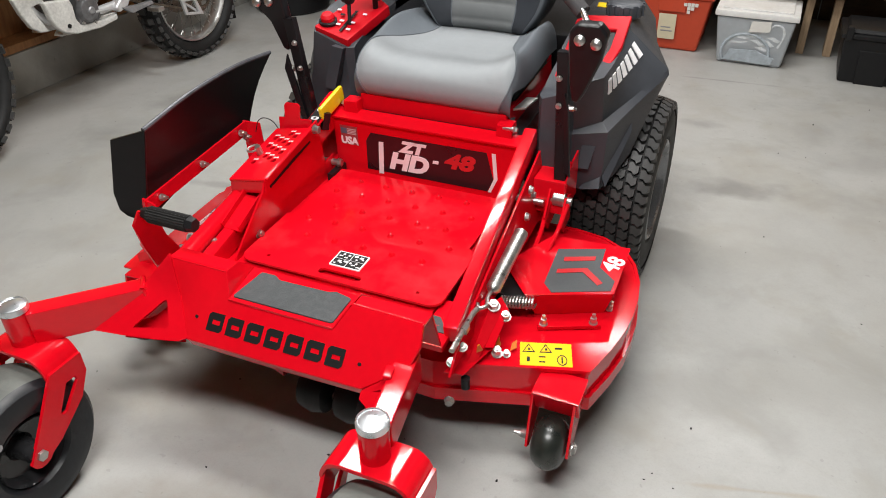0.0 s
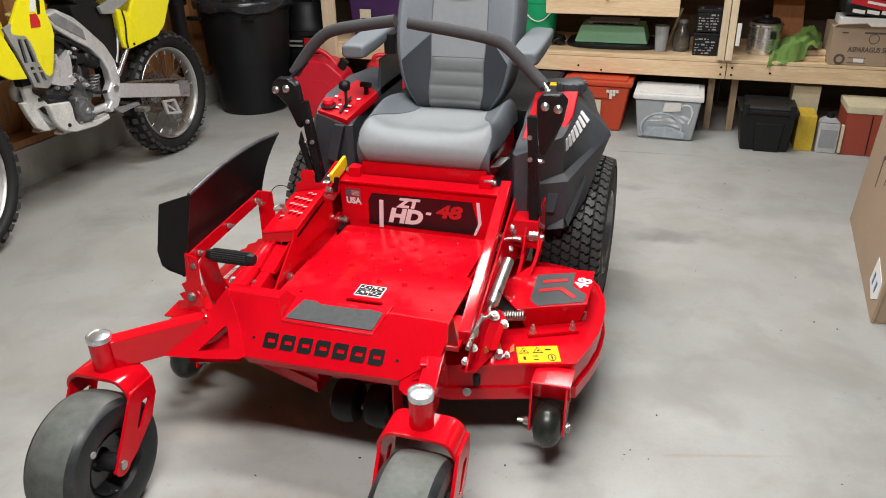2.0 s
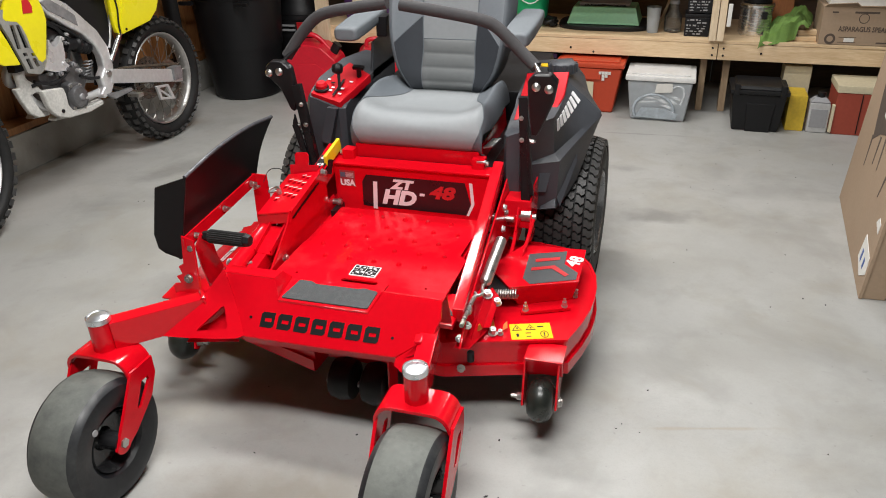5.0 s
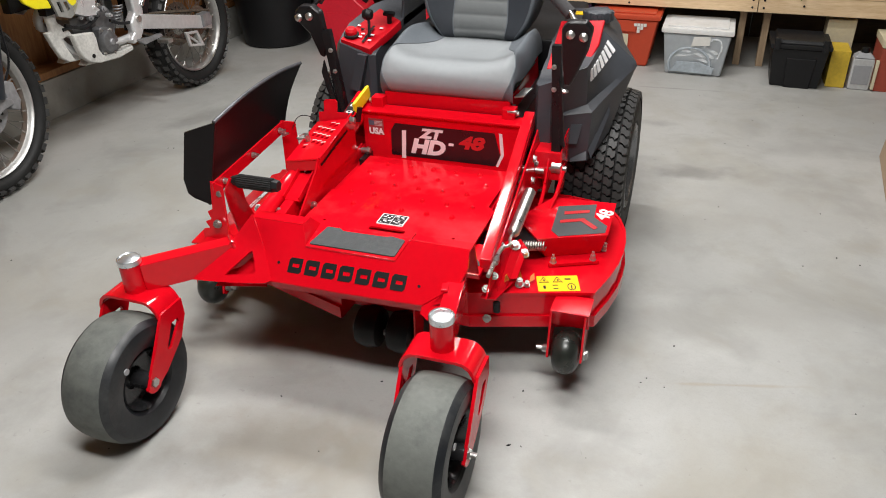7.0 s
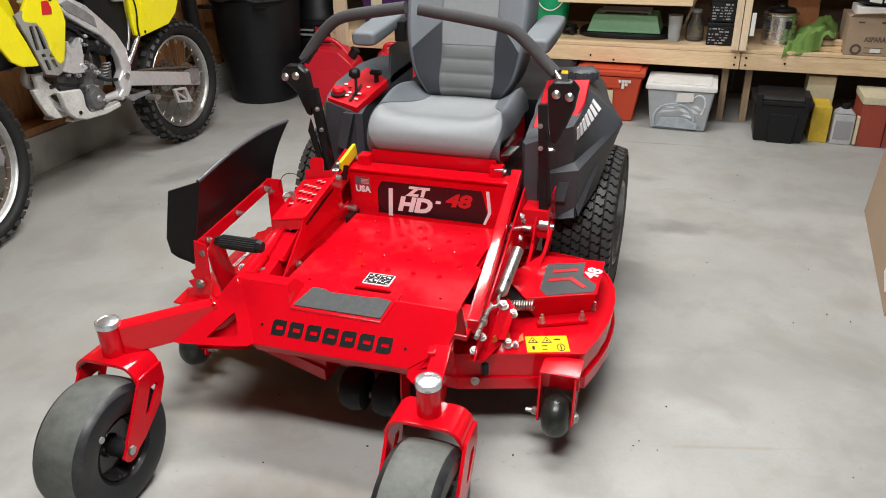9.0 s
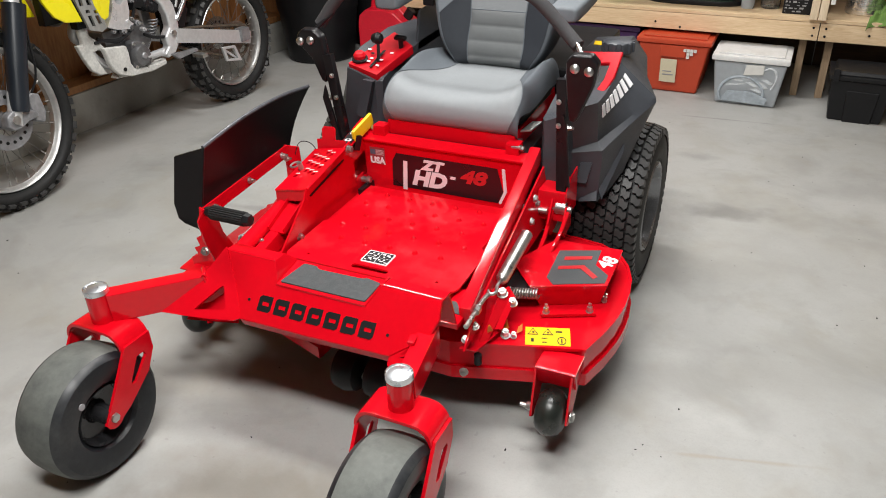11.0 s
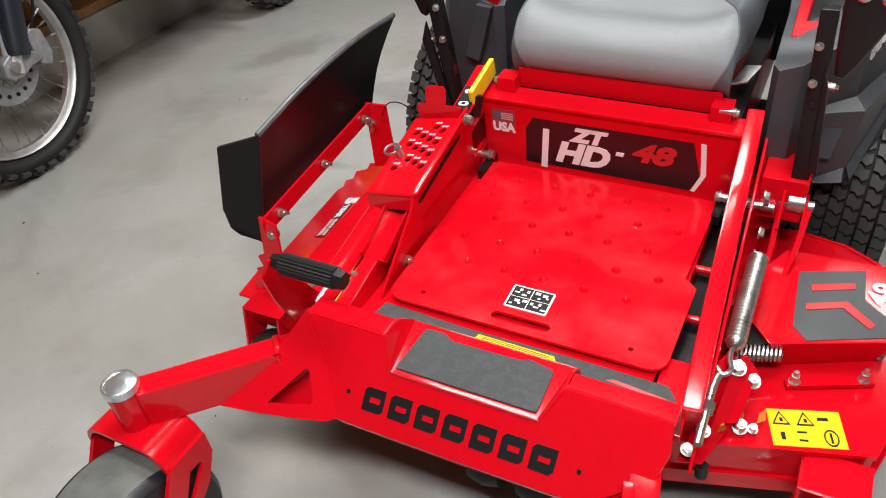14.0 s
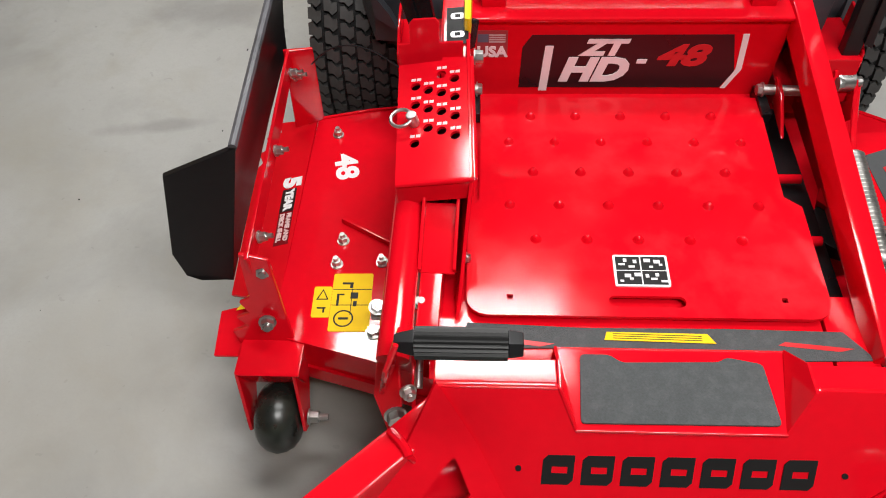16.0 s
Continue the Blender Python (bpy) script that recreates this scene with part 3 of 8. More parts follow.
part("upper_face_board", box(-0.055, 0.72, 3.2, 3.238, 0.655, 0.84, 0.003), PINE, shelf)
part("upper_deck_board", box(-1.62, 3.28, 3.24, 3.9, 0.842, 0.86, 0.002), PINE, shelf)
for x0, x1 in ((-1.56, -1.472), (0.955, 0.993), (0.997, 1.035)):
    part("post", box(x0, x1, 3.16, 3.198, 0.436 if x0 > 0 else 0.0, 1.5, 0.003), PINE_Z, shelf)
for x0, x1 in ((0.93, 0.968), (1.06, 1.098), (-0.4, -0.362), (2.2, 2.238)):
    part("leg", box(x0, x1, 3.3, 3.389, 0, 0.325, 0.003), PINE_SHADED, shelf)
for x, z in ((0.985, 0.39), (0.985, 0.35), (1.045, 0.39), (1.045, 0.35), (0.16, 0.36), (0.3, 0.34), (1.25, 0.37)):
    bolt((x, 3.2, z), (0, -1, 0), 0.005, 0.002, shelf, BLACK_PAINT)

# ---- the zero-turn mower ----
PLACE = Matrix.Identity(4)
mower = thing("riding_mower", 0, 0.6, 0, "glossy red zero-turn riding mower with grey seat and black levers", "mower")


def ring_xz(pts, y):
    return [(x, y, z) for x, z in pts]


CAP_STEEL = mat("satin_cap_steel", (0.72, 0.75, 0.78), 0.3, metal=0.9, var=0.12, scale=40)


# front caster wheels
def caster(px, py, top):
    k = 0.85
    c = thing("caster_assembly", px, py, 0)
    ay, az, r = py - 0.114, 0.161, 0.161
    prof = [(0.078, -0.058), (0.088, -0.074), (0.12, -0.084), (0.143, -0.08), (0.155, -0.066), (0.159, -0.046), (r, -0.018), (r, 0.018), (0.159, 0.046), (0.155, 0.066),
            (0.143, 0.08), (0.12, 0.084), (0.088, 0.074), (0.078, 0.058), (0.078, -0.058)]
    wx = px + 0.014         # the wheel runs a little off the middle of its fork
    m = Matrix.Translation((wx, ay, az)) @ AX
    prof = [(q, z * k) for q, z in prof]
    tyre = part("tyre", lathe(prof, 56, m), CASTER_TYRE, c, "smooth black rubber caster tyre")
    tread = [(0.1552, -0.0666), (0.1598, -0.046), (r + 0.0008, -0.018), (r + 0.0008, 0.018), (0.1598, 0.046), (0.1552, 0.0666)]
    part("tread", lathe([(q, z * k * 0.97) for q, z in tread], 56, m), TREAD_DUSTY, tyre, "dusty grey smooth tread")
    for s in (-1, 1):
        rim = [(0.079, 0.062 * s), (0.076, 0.068 * s), (0.07, 0.056 * s), (0.065, 0.028 * s), (0.03, 0.022 * s), (0.024, 0.03 * s), (0.022, 0.088 * s), (0.0, 0.088 * s)]
        part("rim", lathe([(q, z * k) for q, z in rim], 40, m), RIM_DARK, c, "dark grey steel rim")
        # fork leg with a triangular opening
        x = px + s * 0.102 * k
        outer = [(x, py + a, h) for a, h in ((-0.038, 0.312), (0.04, 0.312), (0.041, 0.264), (0.012, 0.212), (-0.062, 0.158))]
        outer += [(x, ay + 0.026 * math.cos(t), az - 0.005 - 0.024 * math.sin(t)) for t in np.linspace(0.5, 3.0, 6)] + [(x, py - 0.09, 0.228)]
        opening = [(x, py + a, h) for a, h in ((-0.012, 0.27), (0.012, 0.27), (0.015, 0.258), (-0.03, 0.208), (-0.042, 0.208), (-0.044, 0.216))]
        part("fork_leg", cut_plate(outer, [opening], 0.008), RED, c)
        bolt((x + s * 0.004, ay, az), (s, 0, 0), 0.013, 0.007, c, ZINC, 0.016 if px > 0 and s > 0 else 0)
    # bent bridge over the wheel
    prof = [(-0.112, 0.3), (-0.109, 0.314), (-0.101, 0.328), (-0.089, 0.338), (-0.075, 0.344), (-0.055, 0.346)]
    prof += [(-a, h) for a, h in prof[::-1]]
    prof += [(0.104, 0.297), (0.099, 0.312), (0.088, 0.326), (0.072, 0.335), (0.055, 0.337), (-0.055, 0.337), (-0.072, 0.335), (-0.088, 0.326), (-0.099, 0.312), (-0.104, 0.297)]
    part("fork_bridge", bevelled(loft([[(px + a * 0.945 * k, py + y, h) for a, h in prof] for y in (-0.045, 0.042)]), 0.002, 2, 50), RED, c, "", 35)
    part("valve", cyl((wx + 0.083 * k, ay - 0.065, az + 0.08), (wx + 0.083 * k + 0.003, ay - 0.065, az + 0.08), 0.008, seg=12), GREY_PAINT, tyre)
    part("pivot_tube", lathe([(0.0, 0.34), (0.0272, 0.34), (0.0272, top - 0.012), (0.0, top - 0.012)], 32, Matrix.Translation((px, py, 0))), RED, c)
    part("pivot_cap", lathe([(0.0288, top - 0.014), (0.0292, top - 0.004), (0.0282, top), (0.0255, top + 0.0015), (0.024, top - 0.0005), (0.014, top + 0.003), (0, top + 0.004)], 32, Matrix.Translation((px, py, 0))),
         CAP_STEEL, c, "satin steel cap")
    c.parent = mower
    c.matrix_parent_inverse = mower.matrix_world.inverted()
    return c


CAP_R, CAP_L = (-0.505, -0.156), (0.302, -0.148)
caster(*CAP_R, 0.436)
caster(*CAP_L, 0.43)
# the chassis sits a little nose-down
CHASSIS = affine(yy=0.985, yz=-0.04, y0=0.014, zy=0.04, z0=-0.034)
PLACE = Matrix.Identity(4)
part("caster_arm", beam((-0.275, 0.063, 0.389), (-0.49, -0.141, 0.381), 0.044, 0.076, 0.005), RED, mower)
part("weld", sweep([(-0.312, -0.004, 0.425), (-0.318, 0.008, 0.429), (-0.336, 0.026, 0.429)], 0.006, 8, 2), RED, mower)
part("weld", sweep([(-0.312, -0.003, 0.424), (-0.306, -0.002, 0.408), (-0.309, -0.008, 0.394)], 0.004, 8, 2), RED, mower)
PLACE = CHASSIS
part("caster_arm", beam((0.272, 0.06, 0.405), (0.301, -0.125, 0.405), 0.042, 0.07, 0.005), RED, mower)
part("weld", beam((0.262, 0.0, 0.446), (0.268, -0.03, 0.446), 0.016, 0.008, 0.003), RED, mower)


# front panel, sloping, with a notch for the step pad
SL = 0.78


def fp(x, z):
    return (x, 0.07 - (0.505 - z) * SL, z)


P = [(-0.287, 0.508), (-0.142, 0.508), (-0.118, 0.462), (0.12, 0.462), (0.15, 0.508), (0.298, 0.506), (0.303, 0.47), (0.29, 0.437), (0.205, 0.386), (0.0, 0.382), (-0.2, 0.381), (-0.21, 0.385)]
part("front_panel", slab([fp(x, z) for x, z in P][::-1], 0.009, 0.0042, 3), RED, mower)
# the folded lip under it, and the wing that ties the long arm in, with its triangular opening
lip = [(0.205, 0.386), (0.0, 0.382), (-0.2, 0.381)]
part("panel_lip", slab([Vector(fp(x, z)) + Vector((0, 0.002, 0)) for x, z in lip] + [Vector(fp(x, z)) + Vector((0, 0.012, -0.024)) for x, z in lip[::-1]], 0.006, 0.0015), RED, mower)
PLACE = Matrix.Identity(4)
W0, WN = Vector((-0.2, -0.028, 0.335)), Vector((0.21, -0.754, 0.62)).normalized()


def on_wing(x, z):
    return Vector((x, W0.y - (WN.x * (x - W0.x) + WN.z * (z - W0.z)) / WN.y, z))


wing = [on_wing(x, z) for x, z in ((-0.283, 0.478), (-0.315, 0.428), (-0.396, 0.352), (-0.393, 0.344), (-0.33, 0.34), (-0.27, 0.338), (-0.215, 0.338), (-0.198, 0.344), (-0.235, 0.41))]
hole = [on_wing(x, z) for x, z in ((-0.316, 0.354), (-0.311, 0.36), (-0.268, 0.4), (-0.262, 0.402), (-0.258, 0.396), (-0.243, 0.362), (-0.246, 0.357))]
part("wing_plate", cut_plate(wing[::-1], [hole], 0.008), RED, mower, "red wing plate with a triangular opening")
part("wing_backing", slab([p + WN * -0.036 for p in (on_wing(-0.35, 0.335), on_wing(-0.22, 0.335), on_wing(-0.25, 0.42), on_wing(-0.3, 0.42))], 0.006, 0), RED, mower)
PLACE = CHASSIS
PRIMER = mat("dark_red_primer", (0.17, 0.006, 0.009), 0.7, spec=0.1)
tri = [fp(x, z) for x, z in ((0.226, 0.3875), (0.249, 0.4125), (0.2525, 0.398))]
part("gusset", cut_plate([fp(x, z) for x, z in ((0.206, 0.3855), (0.206, 0.372), (0.226, 0.362), (0.256, 0.364), (0.277, 0.4), (0.2895, 0.436))], [tri], 0.008), RED, mower, "red gusset with a small triangular opening")
for x0, x1, ze in ((-0.285, -0.142, 0.505), (0.15, 0.3, 0.502)):
    part("top_flange", slab([(x0, 0.068, ze), (x1, 0.068, ze), (x1, 0.108, ze - 0.002), (x0, 0.108, ze - 0.002)], 0.006, 0.002), RED, mower)
    part("rear_flange", slab([(x0, 0.108, ze - 0.003), (x1, 0.108, ze - 0.003), (x1, 0.14, 0.395), (x0, 0.14, 0.395)], 0.005, 0.002), RED, mower)
part("step_shelf", slab([(-0.12, 0.034, 0.4655), (0.122, 0.034, 0.4655), (0.145, 0.15, 0.4605), (-0.14, 0.15, 0.4605)], 0.006, 0.002), RED, mower)
part("step_riser", slab([(-0.14, 0.15, 0.4615), (0.145, 0.15, 0.4615), (0.145, 0.165, 0.395), (-0.14, 0.165, 0.395)], 0.005, 0.002), RED, mower)
for s, xa, xb, xc in ((1, -0.12, -0.142, -0.14), (-1, 0.122, 0.15, 0.145)):
    q = [(xa, 0.034, 0.462), (xb, 0.068, 0.505), (xb, 0.108, 0.503), (xc, 0.15, 0.462)]
    part("step_side", slab(q if s > 0 else q[::-1], 0.004, 0.001), RED, mower)
def rounded(pts, r, n=4):
    """A flat outline in x and y with its corners rounded."""
    out = []
    for i, p in enumerate(pts):
        a, b_, c_ = Vector(pts[i - 1]), Vector(p), Vector(pts[(i + 1) % len(pts)])
        p0, p1 = b_ + (a - b_).normalized() * r, b_ + (c_ - b_).normalized() * r
        out += [tuple((p0.lerp(b_, t)).lerp(b_.lerp(p1, t), t)) for t in np.linspace(0, 1, n)]
    return out


pad = rounded([(-0.114, 0.043), (0.116, 0.045), (0.112, 0.128), (0.07, 0.137), (0.06, 0.13), (-0.058, 0.127), (-0.072, 0.138), (-0.108, 0.138)], 0.006)
part("step_pad", slab([(x, y, 0.4692 - 0.043 * (y - 0.034)) for x, y in pad], 0.0035, 0.001), GRIP_STRIP, mower, "gritty dark grey step pad")
# maker's mark on the panel as plain blocks
mk = face_pose(fp(0.002, 0.4215), (1, 0, 0.006), (0, -1, SL))
for k in range(7):
    x, w, h = -0.16 + k * 0.0463, 0.0395, 0.039
    ring = [(x, -h / 2), (x + w - 0.008, -h / 2), (x + w - 0.002, 0.006 - h / 2), (x + w, h / 2), (x + 0.008, h / 2), (x + 0.002, h / 2 - 0.006)]
    slot = [(x + 0.012, -0.0045), (x + w - 0.009, -0.0045), (x + w - 0.0085, 0.0045), (x + 0.0125, 0.0045)]
    part("mark_block", cut_plate([mk @ Vector((a, b_, 0.0012)) for a, b_ in ring], [[mk @ Vector((a, b_, 0.0012)) for a, b_ in slot]], 0.0012), BLACK_INK, mower, "plain black maker's mark block")
for x in (-0.185, 0.192):
    q = Vector(fp(x, 0.422))
    part("drain_hole", cyl(q, q + Vector((0, -0.0014, 0.0011)), 0.0036, seg=16), BLACK_INK, mower)

# foot deck
part("floor_pan", box(-0.3, 0.238, 0.14, 0.72, 0.372, 0.386, 0.003), RED, mower)
part("pan_front", box(0.242, 0.3, 0.14, 0.285, 0.372, 0.386, 0.003), RED, mower)
# black block added in the gap by the rail, standing for shade there
part("gap_shade_block", box(0.24, 0.3, 0.29, 0.72, 0.3, 0.352, 0.004), BLACK_PAINT, mower)
for y in (0.4, 0.53):
    part("cross_spacer", cyl((0.232, y, 0.368), (0.285, y, 0.368), 0.008, seg=14), RED, mower)
FZ = 0.402
c = 0.03
fpts = [(-0.235, 0.69), (-0.235, 0.45), (-0.252, 0.44)]
fpts += [(-0.252 + c - c * math.cos(a), 0.235 + c - c * math.sin(a)) for a in np.linspace(0, math.pi / 2, 5)]
fpts += [(0.252 - c + c * math.sin(a), 0.235 + c - c * math.cos(a)) for a in np.linspace(0, math.pi / 2, 5)]
fpts += [(0.255, 0.44), (0.232, 0.46), (0.24, 0.69)]
sl = []
for cx, a0 in ((0.045, -90), (-0.043, 90)):
    sl += [(cx + 0.0095 * math.cos(radians(a0 + d)), 0.2605 + 0.0095 * math.sin(radians(a0 + d)), FZ) for d in range(0, 181, 30)]
square = [[(x - 0.004, 0.262, FZ), (x + 0.004, 0.262, FZ), (x + 0.004, 0.27, FZ), (x - 0.004, 0.27, FZ)] for x in (-0.19, 0.19)]
part("foot_plate", cut_plate([(x, y, FZ) for x, y in fpts], [sl] + square, 0.006), RED_SCUFF, mower, "scuffed red foot plate with raised dimples")
for r, y in enumerate((0.64, 0.578, 0.509, 0.439, 0.371)):
    n = 5 if r % 2 == 0 else 6
    for k in range(n):
        x = (k - (n - 1) / 2) * 0.0755 + 0.001
        part("dimple", lathe([(0.0088, 0.0), (0.0077, 0.0014), (0.0058, 0.0056), (0.0042, 0.0079), (0.0022, 0.009), (0, 0.0092)], 16, Matrix.Translation((x, y, FZ))), RED, mower, angle=80)
icon = face_pose((0.0, 0.313, FZ), (1, 0.0, 0), (0, 0, 1))
plate = part("pictogram_plate", plate_on(icon, -0.041, 0.037, -0.028, 0.028, 0.0025, 0.003), WHITE_INK, mower, "white-edged black pictogram plate")
for i in range(2):
    for j in range(2):
        x0, y0 = -0.0375 + i * 0.0365, -0.0248 + j * 0.0255
        part("pictogram_field", plate_on(icon, x0, x0 + 0.0345, y0, y0 + 0.0238, 0.003), BLACK_INK, plate)
        for k in range(4):
            a, b_ = x0 + 0.004 + 0.007 * k, y0 + (0.004, 0.012, 0.008, 0.014)[(k + i + 2 * j) % 4]
            part("pictogram_mark", plate_on(icon, a, a + (0.005, 0.009)[(k + j) % 2], b_, b_ + (0.0035, 0.006)[(k + i) % 2], 0.0034), WHITE_INK, plate)
st = [(-0.26, 0.188), (-0.07, 0.192), (0.12, 0.192), (0.17, 0.176), (0.295, 0.18), (0.262, 0.224), (0.11, 0.226), (-0.09, 0.224), (-0.25, 0.23)]
part("grip_strip", slab([(x, y, 0.389) for x, y in st], 0.003, 0.001), GRIP_STRIP, mower, "dark grey grip strip along the front of the foot deck")
for x0, x1 in ((-0.21, -0.15), (0.17, 0.25)):
    part("strip_line", slab([(x0, 0.2, 0.3895), (x1, 0.192, 0.3895), (x1 + 0.02, 0.197, 0.3895), (x0 + 0.01, 0.206, 0.3895)], 0.0003, 0), RED_INK, mower)
part("warning_strip", slab([(-0.062, 0.204, 0.3905), (0.088, 0.201, 0.3905), (0.078, 0.216, 0.3905), (-0.058, 0.217, 0.3905)], 0.0008, 0), YELLOW_LABEL, mower, "narrow yellow warning label")
for k in range(3):
    part("print_bar", slab([(-0.05, 0.2065 + k * 0.0035, 0.3908), (0.07, 0.2045 + k * 0.0035, 0.3908), (0.07, 0.2055 + k * 0.0035, 0.3908), (-0.05, 0.2075 + k * 0.0035, 0.3908)], 0.0002, 0), BLACK_INK, mower)

# upright panel below the seat, with its model plate
part("riser_panel", box(-0.262, 0.262, 0.718, 0.728, 0.38, 0.548, 0.002), RED, mower)
part("riser_lip", slab([(-0.262, 0.708, 0.55), (0.262, 0.708, 0.55), (0.262, 0.76, 0.556), (-0.262, 0.76, 0.556)], 0.009, 0.004, 3), RED, mower)
rp = face_pose((0.014, 0.718, 0.457), (1, 0, 0), (0, -1, 0))
dec = part("model_plate", outline_on(rp, [(-0.183, -0.055), (0.165, -0.055), (0.182, -0.02), (0.163, 0.055), (-0.165, 0.055), (-0.18, 0.03)], 0.001), DECAL_BLACK, mower, "black model plate with white and red letters")
lettering("ZT", 0.042, rp @ Matrix.Translation((-0.047, 0.029, 0.0016)), WHITE_INK, dec, shear=0.25, bold=0.0026, squeeze=1.25)
lettering("HD", 0.066, rp @ Matrix.Translation((-0.06, -0.018, 0.0016)), WHITE_INK, dec, shear=0.25, bold=0.0036, squeeze=1.14)
lettering("-", 0.05, rp @ Matrix.Translation((0.02, 0.006, 0.0016)), WHITE_INK, dec, shear=0.2, bold=0.002)
lettering("48", 0.058, rp @ Matrix.Translation((0.085, 0.012, 0.0016)), RED_INK, dec, shear=0.25, bold=0.0026, squeeze=1.35)
part("print_bar", outline_on(rp, [(-0.148, -0.062), (-0.134, -0.062), (-0.128, 0.034), (-0.142, 0.034)], 0.0016), WHITE_INK, dec)
part("print_bar", outline_on(rp, [(0.167, -0.056), (0.175, -0.056), (0.193, -0.015), (0.187, 0.056), (0.177, 0.056), (0.183, -0.015)], 0.0016), WHITE_INK, dec)
us = part("origin_label", plate_on(face_pose((-0.217, 0.718, 0.494), (1, 0, 0), (0, -1, 0)), -0.026, 0.026, -0.027, 0.027, 0.0008), mat("label_red_grey", (0.3, 0.04, 0.045), 0.5), mower, "small label with a flag and white letters")
um = face_pose((-0.217, 0.718, 0.48), (1, 0, 0), (0, -1, 0))
lettering("USA", 0.029, um @ Matrix.Translation((0, -0.002, 0.0014)), WHITE_INK, us, bold=0.0012, squeeze=0.95)
part("flag_field", plate_on(um, -0.024, -0.006, 0.018, 0.034, 0.0012), mat("dull_blue_ink", (0.1, 0.12, 0.17), 0.5), us)
for k in range(4):
    part("flag_stripe", plate_on(um, -0.005, 0.022, 0.0175 + k * 0.0045, 0.02 + k * 0.0045, 0.0012), mat("faded_white_ink", (0.5, 0.42, 0.42), 0.5), us)

# seat base
part("seat_base", bevelled(loft([ring_xz([(-0.205, 0.55), (0.215, 0.55), (0.21, 0.598), (-0.2, 0.598)], 0.768), ring_xz([(-0.205, 0.55), (0.215, 0.55), (0.21, 0.62), (-0.2, 0.62)], 1.15)]), 0.005), RED, mower)
part("seat_hinge", box(-0.235, -0.195, 0.735, 0.775, 0.552, 0.585, 0.003), RED, mower)
part("seat_hinge", box(0.195, 0.235, 0.735, 0.775, 0.552, 0.585, 0.003), RED, mower)
for x in (-0.236, 0.236):
    bolt((x, 0.75, 0.57), (-1 if x < 0 else 1, 0, 0), 0.008, 0.008, mower)
part("hinge_pin", cyl((0.212, 0.74, 0.578), (0.24, 0.738, 0.578), 0.006, seg=12), ZINC, mower)
part("seat_latch", slab([(0.215, 0.80, 0.602), (0.245, 0.81, 0.605), (0.262, 0.86, 0.615), (0.232, 0.86, 0.612)], 0.006, 0.002), ZINC, mower)
part("under_seat_frame", box(-0.25, 0.25, 0.76, 1.4, 0.4, 0.552, 0.006), BLACK_PAINT, mower)
part("engine_deck", box(-0.28, 0.28, 1.2, 1.75, 0.45, 0.66, 0.02), BLACK_PLASTIC, mower)

# side rails of the foot deck
for s in (-1, 1):
    part("side_rail", beam((s * 0.305, 0.175, 0.392), (s * 0.272, 0.78, 0.548), 0.032, 0.05, 0.006), RED, mower)
    part("side_plate", slab([(s * 0.325, 0.12, 0.33), (s * 0.325, 0.8, 0.36), (s * 0.3, 0.82, 0.53), (s * 0.325, 0.18, 0.39)][::s], 0.006, 0.002), RED, mower)
    part("frame_tube", box(s * 0.31 - 0.03, s * 0.31 + 0.03, 0.72, 1.7, 0.34, 0.4, 0.005), RED, mower)
    part("pivot_rod", cyl((s * 0.24, 0.69, 0.42), (s * 0.34, 0.685, 0.42), 0.009, seg=16), ZINC, mower)
    bolt((s * 0.243, 0.69, 0.42), (-s, 0, 0), 0.0105, 0.008, mower)
    # black block at the rod, a recess's shade put into its colour
    part("rod_recess_shade", box(min(s * 0.236, s * 0.252), max(s * 0.236, s * 0.252), 0.64, 0.715, 0.388, 0.409, 0.001), BLACK_PAINT, mower)
    part("link_tab", slab([(s * 0.268, 0.6, 0.39), (s * 0.268, 0.69, 0.4), (s * 0.268, 0.7, 0.44), (s * 0.268, 0.66, 0.435)][::s], 0.006, 0.002), RED, mower)

# cutting deck
DT, DB = 0.285, 0.182
out = [(-0.6, 0.272), (-0.535, 0.262), (-0.4, 0.226), (-0.095, 0.132), (-0.09, 0.205), (0.25, 0.196), (0.566, 0.288), (0.59, 0.37), (0.604, 0.44), (0.609, 0.5), (0.608, 0.56), (0.598, 0.63), (0.575, 0.695), (0.54, 0.748), (0.48, 0.785), (0.4, 0.8),
       (0.1, 0.8), (-0.2, 0.82), (-0.45, 0.785), (-0.55, 0.76), (-0.555, 0.36)]
SIDES = ((0,), (1,), (2,), (3,), (4,), (5,), (6, 7, 8, 9, 10, 11, 12, 13, 14), (15, 16, 17), (18,))
sh_ = [(-0.553, 0.76), (-0.555, 0.33), (-0.646, 0.36), (-0.66, 0.655), (-0.65, 0.668), (-0.662, 0.697), (-0.643, 0.705), (-0.655, 0.738), (-0.625, 0.745), (-0.632, 0.775)]
part("discharge_shelf", slab([(x, y, DT + (x + 0.553) * 0.3) for x, y in sh_][::-1], 0.006, 0.001), RED, mower, "sloped red shelf with a toothed edge")
part("deck_top", slab([(x, y, DT) for x, y in out], 0.006, 0.002), RED, mower)


def skirt(z0, z1, grow, sides):
    """An upright band along some sides of the deck's outline, as one bent sheet."""
    k = len(out)

    def g(p, d):
        v = Vector((p[0] - 0.03, p[1] - 0.47))
        return v * (1 + d / v.length) + Vector((0.03, 0.47))
    line = [out[i] for i in sides] + [out[(sides[-1] + 1) % k]]
    return loft([[(*g(p, grow), z0), (*g(p, grow), z1), (*g(p, grow - 0.008), z1), (*g(p, grow - 0.008), z0)] for p in line])


